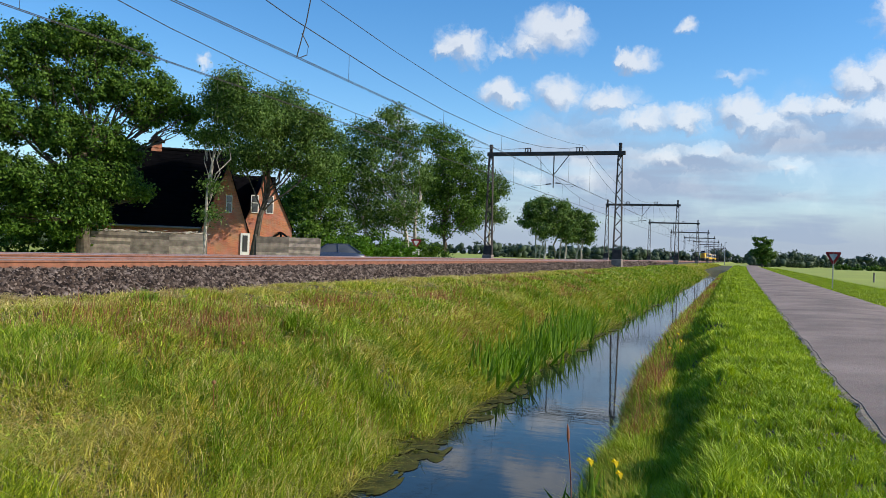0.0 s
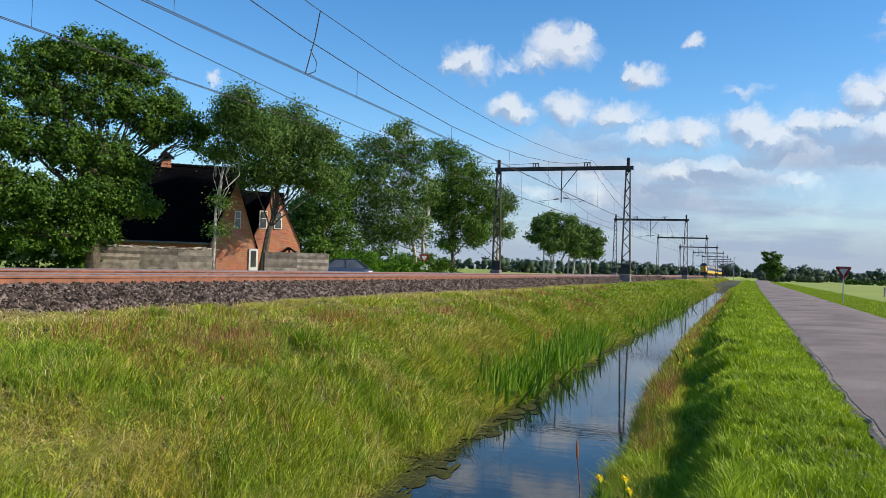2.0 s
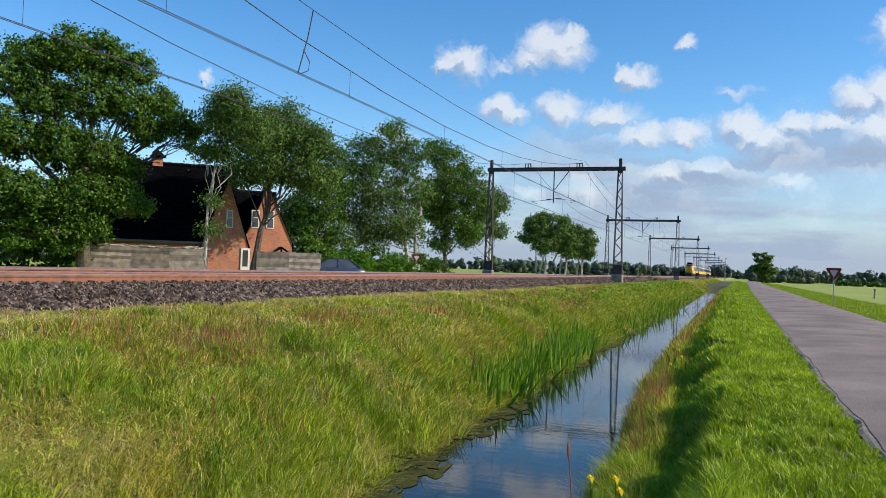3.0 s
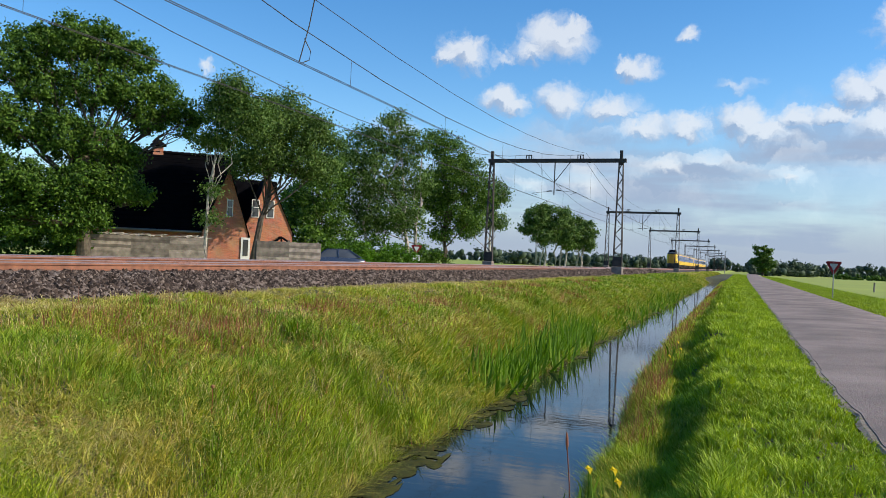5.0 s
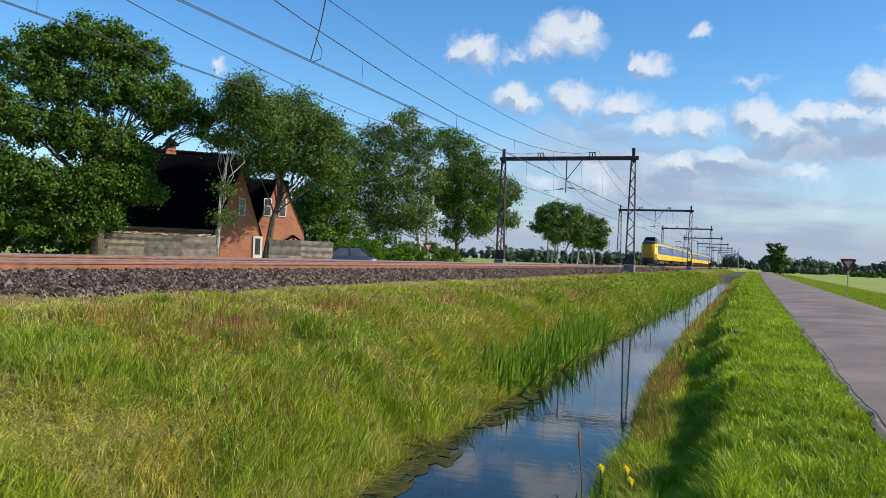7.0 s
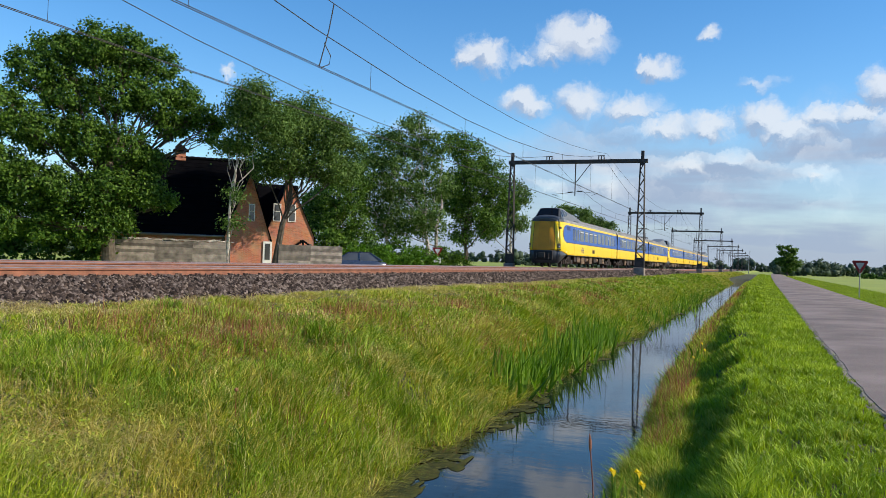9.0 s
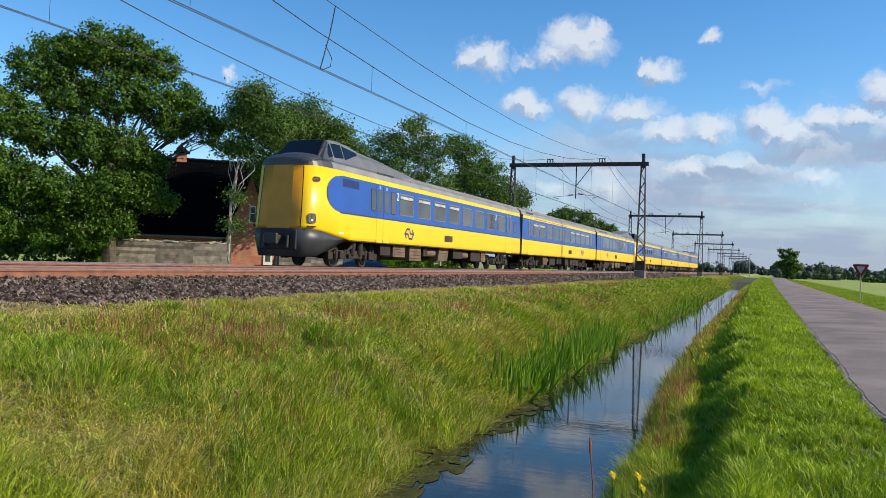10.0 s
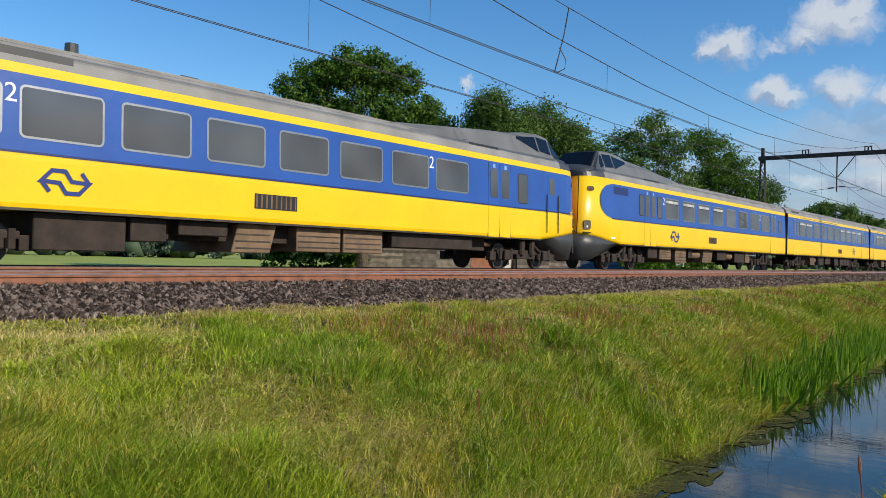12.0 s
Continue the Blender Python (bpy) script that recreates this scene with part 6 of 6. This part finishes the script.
def blades(name, label, x, y, h, w, lean, material, rng, z=None, wind=(0.25, 0.05), category="grass"):
    """One mesh of bent tapering blades, the far ones of a single triangle; all arguments per blade."""
    n = len(x)
    z = ground_z(x, y) if z is None else z
    base = np.stack([x, y, z - 0.02], -1)
    a = rng.random(n) * 2 * np.pi
    side = np.stack([np.cos(a), np.sin(a), np.zeros(n)], -1) * (w / 2)[:, None]
    b = rng.random(n) * 2 * np.pi
    out = np.stack([np.cos(b) + wind[0], np.sin(b) + wind[1], np.zeros(n)], -1) * (lean * h)[:, None]
    up = np.zeros((n, 3))
    up[:, 2] = h
    mid = base + up * 0.58 + out * 0.30
    tip = base + up * (1 - 0.25 * np.minimum(lean, 2.6)[:, None]) + out
    near = np.hypot(x, y) < 13
    v1 = np.stack([base - side, base + side, mid + side * 0.8, mid - side * 0.8, tip], 1)[near].reshape(-1, 3)
    i1 = np.arange(int(near.sum()))[:, None] * 5
    f1 = np.concatenate([i1 + np.array([[0, 1, 2]]), i1 + np.array([[0, 2, 3]]), i1 + np.array([[3, 2, 4]])], 1).reshape(-1, 3)
    v2 = np.stack([base - side * 1.5, base + side * 1.5, tip], 1)[~near].reshape(-1, 3)
    f2 = np.arange(len(v2)).reshape(-1, 3) + len(v1)
    return tagged(new(name, array_mesh(name, np.concatenate([v1, v2]), np.concatenate([f1, f2]), material)), label, category, kind="stuff")


def scatter(n, x0, x1, y0, y1, rng, bias=1.0):
    """Denser towards the near end of a strip that runs along y."""
    y = np.exp(np.log(y0) + (np.log(y1) - np.log(y0)) * rng.random(n) ** bias)
    return x0 + (x1 - x0) * rng.random(n), y


def tufts(n, per, x0, x1, y0, y1, rng, spread, bias=1.0):
    """Blade roots gathered in tufts; gives x, y and the tuft's own random number."""
    cx, cy = scatter(n, x0, x1, y0, y1, rng, bias)
    k = np.repeat(np.arange(n), per)
    r = spread * np.maximum(1, np.hypot(cx, cy) / 9)[k]
    return cx[k] + rng.normal(size=n * per) * r, cy[k] + rng.normal(size=n * per) * r, rng.random(n)[k]


def lumps(x, y, seed, size):
    """Uneven patches from 0 to 1, about size metres across."""
    r = random.Random(seed)
    t = np.zeros_like(x)
    for k in range(5):
        a, q, p1, p2 = r.uniform(0, 6.28), (0.7 + 0.35 * k) * 3.1 / size, r.uniform(0, 6.28), r.uniform(0, 6.28)
        t = t + np.sin((x * math.cos(a) + y * math.sin(a)) * q + p1 + 1.2 * np.sin((x * math.sin(a) - y * math.cos(a)) * q * 0.6 + p2)) / (1 + 0.4 * k)
    return np.clip(0.5 + t / 4.2, 0, 1)


DITCH_Y, DITCH_SHIFT = [6, 9.6, 15, 27, 50, 122, 140], [-0.25, -0.17, 0.15, 0.40, 0.50, 1.1, 1.2]


def build_grass():
    rng = np.random.default_rng(11)
    # embankment
    x, y, own = tufts(25000, 12, -9.05, -3.45, 1.2, 270, rng, 0.036, 0.86)
    edge = np.interp(y, [6, 15, 27, 50, 122], [0.05, -0.33, -0.6, -0.7, -1.3])
    x = x + edge * (x > -5)
    d = np.hypot(x, y)
    t, big = lumps(x, y, 1, 0.7), lumps(x, y, 2, 2.6)
    h = np.interp(x, [-9.05, -8.6, -7.6, -6.3, -5.0, -3.9, -3.4], [0.075, 0.10, 0.12, 0.16, 0.215, 0.23, 0.13]) * (0.10 + 0.75 * t + 0.35 * big + 0.85 * own + 0.25 * rng.random(len(x)))
    w = 0.0082 * np.maximum(0.8, d / 7.0) * (0.7 + 0.7 * rng.random(len(x)))
    dry = lumps(x, y, 3, 1.9) + np.interp(x, [-9, -8.4, -7, -5, -3.9, -3.5], [0.50, 0.26, 0.14, -0.14, -0.14, 0.16]) + 0.30 * (own - 0.5) + np.interp(d, [6, 20, 60], [0.0, 0.07, 0.18])
    green = dry < 0.61
    lean = 0.3 + 0.8 * rng.random(len(x))
    blades("long_grass", "long uncut green bank grass", x[green], y[green], h[green], w[green], lean[green], GRASS, rng)
    q = ~green
    blades("dry_grass", "matted straw-coloured grass on the bank", x[q], y[q], h[q] * 0.75, w[q], lean[q] * 1.5, STRAWGRASS, rng, wind=(0.5, -0.2))
    # lush dark tussocks low on the bank and in the gully
    cx, cy = scatter(2200, -8.4, -3.7, 1.5, 110, rng)
    keep = (lumps(cx, cy, 4, 1.6) + np.interp(cx, [-8.4, -6.5, -5], [-0.25, -0.05, 0.06]) > 0.52) | (np.abs(cy - 9.3) < 0.45) & (cx > -6)
    cx, cy = cx[keep], cy[keep]
    gx, gy = rng.uniform(-5.9, -3.7, 26), rng.normal(size=26) * 0.22
    cx, cy = np.concatenate([cx, gx]), np.concatenate([cy, 9.75 - 0.9 * np.clip((gx + 5.7) / 2.1, 0, 1) + gy])
    k = np.repeat(np.arange(len(cx)), 60)
    sp = 0.11 * np.maximum(1, np.hypot(cx, cy) / 14)[k] * (0.5 + rng.random(len(cx)))[k]
    x, y = cx[k] + rng.normal(size=len(k)) * sp, cy[k] + rng.normal(size=len(k)) * sp
    d = np.hypot(x, y)
    tall = (0.6 + 0.7 * rng.random(len(cx)))[k]
    blades("lush_grass", "tall dark green grass tussocks beside the ditch", x, y, np.interp(x, [-8.4, -6.4, -5.2, -4.2], [0.16, 0.24, 0.32, 0.36]) * tall * (0.5 + 0.7 * rng.random(len(x))), 0.0092 * np.maximum(0.8, d / 8) * (0.7 + 0.6 * rng.random(len(x))), 0.25 + 0.55 * rng.random(len(x)), LUSH, rng)
    # dry stalks and seed heads
    x, y = scatter(46000, -9.1, -3.6, 1.5, 160, rng)
    keep = (lumps(x, y, 5, 1.5) + 0.35 * rng.random(len(x)) > 0.72) | ((x < -8.6) & (rng.random(len(x)) < 0.8))
    x, y = x[keep], y[keep]
    d = np.hypot(x, y)
    blades("dry_grass", "pale dry grass stalks in loose patches", x, y, np.interp(x, [-8.9, -7.5, -6.0, -4.5], [0.11, 0.18, 0.26, 0.36]) * (0.5 + 0.7 * rng.random(len(x))), 0.0048 * np.maximum(0.8, d / 7), 0.2 + 0.5 * rng.random(len(x)), STRAW, rng)
    # lodged straw in heaps
    cx, cy = scatter(170, -8.6, -3.9, 3.0, 60, rng)
    cx, cy = np.concatenate([cx, rng.normal(size=26) * 0.55 - 5.3]), np.concatenate([cy, rng.normal(size=26) * 0.35 + 4.9])
    cx, cy = np.concatenate([cx, rng.uniform(-9.25, -8.85, 60)]), np.concatenate([cy, np.exp(rng.uniform(np.log(6), np.log(60), 60))])
    k = np.repeat(np.arange(len(cx)), 110)
    sp = 0.16 * np.maximum(1, np.hypot(cx, cy) / 14)[k]
    x, y = cx[k] + rng.normal(size=len(k)) * sp, cy[k] + rng.normal(size=len(k)) * sp
    d = np.hypot(x, y)
    blades("dry_grass", "flattened heaps of bleached straw", x, y, 0.05 + 0.11 * rng.random(len(x)), 0.0062 * np.maximum(0.8, d / 7), 1.2 + 1.8 * rng.random(len(x)), STRAW, rng, wind=(0.6, -0.4))
    # matted straw at the waterline
    x, y = scatter(11000, -4.05, -3.45, 3.5, 90, rng)
    x = x + np.interp(y, [6, 15, 27, 50], [0.05, -0.3, -0.55, -0.65])
    d = np.hypot(x, y)
    blades("dry_grass", "matted brown grass hanging over the waterline", x, y, 0.12 + 0.14 * rng.random(len(x)), 0.005 * np.maximum(1, d / 8), 0.9 + 0.8 * rng.random(len(x)), STRAWGRASS, rng, wind=(0.9, -0.1))
    # reddish sorrel
    cx = rng.uniform(-7.5, -4.0, 60)
    cy = np.exp(rng.uniform(np.log(7), np.log(45), 60))
    k = rng.integers(0, 60, 6000)
    x, y = cx[k] + rng.normal(size=6000) * 0.30, cy[k] + rng.normal(size=6000) * 0.42
    d = np.hypot(x, y)
    blades("red_sorrel", "reddish brown sorrel stalks among the grass", x, y, 0.22 + 0.20 * rng.random(6000), 0.0046 * np.maximum(1, d / 8), 0.15 + 0.3 * rng.random(6000), SORREL, rng, category="weed")
    # verge between ditch and road
    x, y, own = tufts(21000, 12, -1.5, 1.19, 2.3, 270, rng, 0.022, 0.92)
    x = np.where(x < -0.4, x - np.interp(y, DITCH_Y, DITCH_SHIFT) * np.clip((-0.4 - x), 0, 1), x)
    d = np.hypot(x, y)
    h = np.interp(x, [-1.7, -1.2, -0.75, -0.5, -0.2, 0.1, 1.0, 1.25], [0.17, 0.16, 0.13, 0.115, 0.13, 0.105, 0.085, 0.05]) * (0.15 + 0.7 * lumps(x, y, 6, 0.45) + 0.2 * lumps(x, y, 7, 1.8) + 0.85 * own + 0.3 * rng.random(len(x)))
    w = 0.0085 * np.maximum(1, d / 6.0) * (0.7 + 0.7 * rng.random(len(x)))
    blades("verge_grass", "short bright green verge grass", x, y, h, w, 0.25 + 0.6 * rng.random(len(x)), LAWN, rng, wind=(-0.1, 0.1))
    x, y = scatter(30000, -1.55, -0.85, 3.0, 130, rng)
    x = x - np.interp(y, DITCH_Y, DITCH_SHIFT) * 0.8
    d = np.hypot(x, y)
    blades("long_grass", "long grass leaning over the ditch edge", x, y, 0.12 + 0.24 * rng.random(len(x)), 0.0052 * np.maximum(1, d / 8), 0.3 + 0.5 * rng.random(len(x)), GRASS, rng, wind=(-0.4, 0))
    # stems with rusty tops along the ditch edge
    cy = np.exp(rng.uniform(np.log(9), np.log(110), 70))
    k = rng.integers(0, 70, 2400)
    y = cy[k] * (1 + 0.03 * rng.normal(size=2400))
    x = rng.uniform(-1.55, -1.0, 2400) - np.interp(y, DITCH_Y, DITCH_SHIFT) * 0.9
    d = np.hypot(x, y)
    blades("red_sorrel", "rusty weed stems along the ditch edge", x, y, 0.22 + 0.36 * rng.random(2400), 0.0052 * np.maximum(1, d / 9), 0.15 + 0.3 * rng.random(2400), SORREL, rng, category="weed")
    # crumbs of dry turf along the road
    x, y = scatter(9000, 1.08, 1.24, 3.0, 110, rng)
    blades("dry_grass", "dry trodden turf along the asphalt", x, y, 0.02 + 0.05 * rng.random(len(x)), 0.005 * np.maximum(1, np.hypot(x, y) / 7), 0.8 + 1.2 * rng.random(len(x)), STRAWGRASS, rng)
    # the banks go on behind the camera
    for x0, x1, y1, n, hh, material in ((-9.0, -3.6, 1.3, 26000, 0.2, GRASS), (-1.4, 1.18, 2.4, 16000, 0.12, LAWN)):
        x, y = rng.uniform(x0, x1, n), rng.uniform(-9.0, y1, n)
        blades("verge_grass", "green grass along the ditch", x, y, hh * (0.4 + 0.7 * rng.random(n)), 0.012 * (0.7 + 0.6 * rng.random(n)), 0.3 + 0.6 * rng.random(n), material, rng)
    # far side of the road
    x, y = scatter(50000, 4.9, 10.5, 20, 260, rng)
    d = np.hypot(x, y)
    blades("verge_grass", "rough verge grass beside the meadow", x, y, 0.08 + 0.20 * np.clip((x - 5.5) / 2, 0, 1) * rng.random(len(x)) + 0.05 * rng.random(len(x)), 0.006 * np.maximum(1, d / 6), 0.3 + 0.5 * rng.random(len(x)), LAWN, rng)
    # meadow beyond the tracks
    x, y = scatter(30000, -34, -20.4, 10, 260, rng)
    d = np.hypot(x, y)
    blades("long_grass", "rough grass beyond the railway", x, y, 0.15 + 0.3 * rng.random(len(x)), 0.007 * np.maximum(1, d / 7), 0.3 + 0.5 * rng.random(len(x)), GRASS, rng)


build_grass()


def build_herbs():
    """Small broad leaves of clover and weeds between the blades."""
    rng = np.random.default_rng(23)
    for name, label, n, x0, x1, y0, y1, low, high, material in (
            ("bank_herbs", "small leafy weeds among the bank grass", 48000, -8.0, -3.8, 1.4, 110, 0.04, 0.24, LUSH),):
        cx, cy = scatter(n // 12, x0, x1, y0, y1, rng, 0.85)
        k = rng.integers(0, n // 12, n)
        d = np.hypot(cx, cy)[k]
        sp = 0.06 * np.maximum(1, d / 7)
        x, y = cx[k] + rng.normal(size=n) * sp, cy[k] + rng.normal(size=n) * sp
        tall = np.clip((x + 8.8) / 3.5, 0.25, 1) if x1 < 0 else 1.0
        pos = np.stack([x, y, ground_z(x, y) + (low + (high - low) * rng.random(n)) * tall], -1)
        nrm = rng.normal(size=(n, 3)) + np.array([0.4, 0, 0.9])
        nrm /= np.linalg.norm(nrm, axis=1)[:, None]
        t = np.cross(nrm, rng.normal(size=(n, 3)))
        t /= np.linalg.norm(t, axis=1)[:, None]
        b = np.cross(nrm, t)
        s = (0.0085 * np.maximum(0.8, d / 7) * (0.6 + 0.8 * rng.random(n)))[:, None]
        v = np.stack([pos - t * s * 1.5, pos + b * s * 0.7, pos + t * s * 1.5, pos - b * s * 0.7], 1).reshape(-1, 3)
        me = array_mesh(name, v, np.arange(n * 4).reshape(-1, 4), material)
        tagged(new(name, me), label, "weed", kind="stuff")


build_herbs()


def build_iris(name, label, cx, cy, n, h0, h1, seed, spread=(0.18, 0.3), flowers=()):
    rng = np.random.default_rng(seed)
    top = tagged(new(name), label, "plant", "yellow flag irises")
    x, y = cx + rng.normal(size=n) * spread[0], cy + rng.normal(size=n) * spread[1]
    z = np.maximum(ground_z(x, y), WATER_Z)
    ob = blades("leaves", "", x, y, h0 + (h1 - h0) * rng.random(n), 0.052 * (0.6 + 0.6 * rng.random(n)), 0.12 + 0.60 * rng.random(n) ** 2, IRIS, rng, z)
    for key in ("kind", "category"):
        if key in ob:
            del ob[key]
    ob.parent = top
    for fx, fy, fz in flowers:
        bm = bmesh.new()
        tube(bm, (fx + 0.03, fy, fz - 0.55), (fx, fy, fz), 0.008, 0.006, 5)
        part("stem", bm, IRIS, top)
        bm = bmesh.new()
        for k in range(6):
            a = radians(60 * k)
            r, drop = (0.045, -0.03) if k % 2 else (0.022, 0.035)
            c = Vector((fx, fy, fz))
            o = Vector((math.cos(a), math.sin(a), 0))
            s = Vector((-math.sin(a), math.cos(a), 0)) * 0.020
            v = [bm.verts.new(p) for p in (c, c + o * r * 0.6 + s + Vector((0, 0, 0.012)), c + o * r + Vector((0, 0, drop)), c + o * r * 0.6 - s + Vector((0, 0, 0.012)))]
            bm.faces.new(v)
        part("flower", bm, PETAL, top, "bright yellow iris flower")
    return top


IRIS_LABEL = "clump of sword-leaved green irises at the waterline"
for i in range(26):
    yy = 13.2 + i * 0.46
    build_iris("iris_clump", IRIS_LABEL, -3.88 - 0.028 * (yy - 10) + 0.12 * math.sin(i * 2.3), yy, 36, 0.45, 0.95 if i > 8 else 0.75, 100 + i, (0.22, 0.25))
for i in range(8):
    yy = 30 + i * 4.0
    build_iris("iris_clump", IRIS_LABEL, -4.15 + 0.1 * math.sin(i * 2.3), yy, 40, 0.5, 0.9, 140 + i, (0.3, 0.6))
build_iris("iris_clump", "irises with yellow flowers on the near ditch bank", -1.12, 6.45, 46, 0.25, 0.55, 160, (0.12, 0.14),
           ((-1.08, 6.52, -0.15), (-0.89, 6.58, -0.15), (-0.84, 6.47, -0.21)))
build_iris("iris_clump", "irises with yellow flowers along the ditch", -1.3, 16.9, 30, 0.3, 0.6, 161, (0.15, 0.3), ((-1.09, 17.4, -0.18), (-1.24, 16.56, -0.26), (-1.2, 18.2, -0.12)))
bm = bmesh.new()
path_tube(bm, [(-1.22, 6.6, -0.75), (-1.25, 6.62, -0.3), (-1.28, 6.63, -0.02)], 0.005, 5)
path_tube(bm, [(-1.28, 6.63, -0.04), (-1.282, 6.63, 0.0), (-1.285, 6.63, 0.06), (-1.29, 6.63, 0.11)], [0.006, 0.013, 0.012, 0.003], 6)
tagged(part("foxtail_stalk", bm, SORREL), "single tall rusty foxtail seed stalk", "weed")


def build_clover():
    for i, (fx, fy, fz) in enumerate(((-5.1, 7.6, 0.42), (-4.6, 6.4, 0.2), (-6.3, 9.0, 0.6))):
        bm = bmesh.new()
        tube(bm, (fx, fy, fz - 0.4), (fx, fy, fz), 0.004, 0.004, 4)
        bmesh.ops.create_icosphere(bm, subdivisions=1, radius=0.022, matrix=Matrix.Translation((fx, fy, fz)))
        tagged(part("thistle_flower", bm, SORREL), "small purple-red flower head among the grass", "flower", "small flowers")


build_clover()


def build_algae():
    """Floating mud and weed along the embankment's waterline, in overlapping mats."""
    rng = np.random.default_rng(77)
    bm = bmesh.new()
    for i in range(900):
        y = 7.0 + 68 * rng.random() ** 1.4
        x = -3.62 - float(np.interp(y, DITCH_Y, DITCH_SHIFT)) + rng.normal() * 0.13 - 0.04 + 0.14 * math.sin(y * 1.1) + 0.08 * math.sin(y * 2.9 + 1)
        a, b = rng.uniform(0.025, 0.11), rng.uniform(0.05, 0.26) * max(1, y / 12)
        ph = rng.uniform(0, 6.28, 3)
        n = 14
        ring = []
        for k in range(n):
            t = 2 * math.pi * k / n
            r = 1 + 0.16 * math.sin(2 * t + ph[0]) + 0.12 * math.sin(3 * t + ph[1]) + 0.07 * math.sin(7 * t + ph[2]) + rng.normal() * 0.03
            ring.append(bm.verts.new((x + a * r * math.cos(t), y + b * r * math.sin(t), WATER_Z + 0.004 + 0.000008 * i)))
        mid = bm.verts.new((x, y, WATER_Z + 0.010 + 0.000008 * i))
        for k in range(n):
            bm.faces.new((ring[k], ring[(k + 1) % n], mid))
    tagged(part("pond_weed", bm, mat("pond_weed", (0.075, 0.075, 0.016), 0.7, vary=0.45, scale=5, second=(0.024, 0.028, 0.007), bump=0.6, spec=0.1)), "brown-green floating weed mats along the waterline", "pond weed", kind="stuff")


build_algae()


def build_stones():
    """Crushed stone on the ballast shoulder and between the rails."""
    rng = np.random.default_rng(5)
    n1, n2 = 62000, 20000
    y1 = np.exp(rng.uniform(np.log(2), np.log(110), n1))
    u = rng.random(n1)
    x1 = -11.0 + 2.15 * u
    z1 = np.interp(x1, [-11.2, -10.85, -9.9, -8.85], [0.945, 0.94, 0.82, 0.575])
    y2 = np.exp(rng.uniform(np.log(6), np.log(90), n2))
    x2 = rng.uniform(-18.4, -10.9, n2)
    z2 = np.full(n2, 0.915)
    x, y, z = np.concatenate([x1, x2]), np.concatenate([y1, y2]), np.concatenate([z1, z2])
    n = n1 + n2
    d = np.hypot(x, y)
    s = 0.043 * (0.6 + 0.9 * rng.random(n)) * np.maximum(1, d / 26)
    dirs = np.array([[1, 0, 0], [0, 1, 0], [-1, 0, 0], [0, -1, 0], [0, 0, 1], [0, 0, -1]], float)
    a = rng.random(n) * 2 * np.pi
    c, sn = np.cos(a), np.sin(a)
    v = dirs[None] * (0.6 + 0.7 * rng.random((n, 6, 1))) + rng.normal(size=(n, 6, 3)) * 0.22
    vx = v[..., 0] * c[:, None] - v[..., 1] * sn[:, None]
    vy = v[..., 0] * sn[:, None] + v[..., 1] * c[:, None]
    v = np.stack([vx, vy, v[..., 2] * 0.8], -1) * s[:, None, None] + np.stack([x, y, z + 0.012 + 0.02 * rng.random(n)], -1)[:, None]
    tri = np.array([[0, 1, 4], [1, 2, 4], [2, 3, 4], [3, 0, 4]])
    f = (np.arange(n)[:, None, None] * 6 + tri[None]).reshape(-1, 3)
    tagged(new("ballast_stones", array_mesh("ballast_stones", v.reshape(-1, 3), f, STONE)), "grey and rust-brown crushed ballast stones", "ballast", kind="stuff")


build_stones()

def motions():
    """The train runs towards the camera's side at a steady 140 km/h."""
    for car, off, back in TRAIN:
        walk(car, [(t * 0.5, pose(FAR_X, NOSE_Y0 + off - SPEED * t * 0.5, RAIL_Z, 0, 0, 180 if back else 0)) for t in range(25)])


motions()
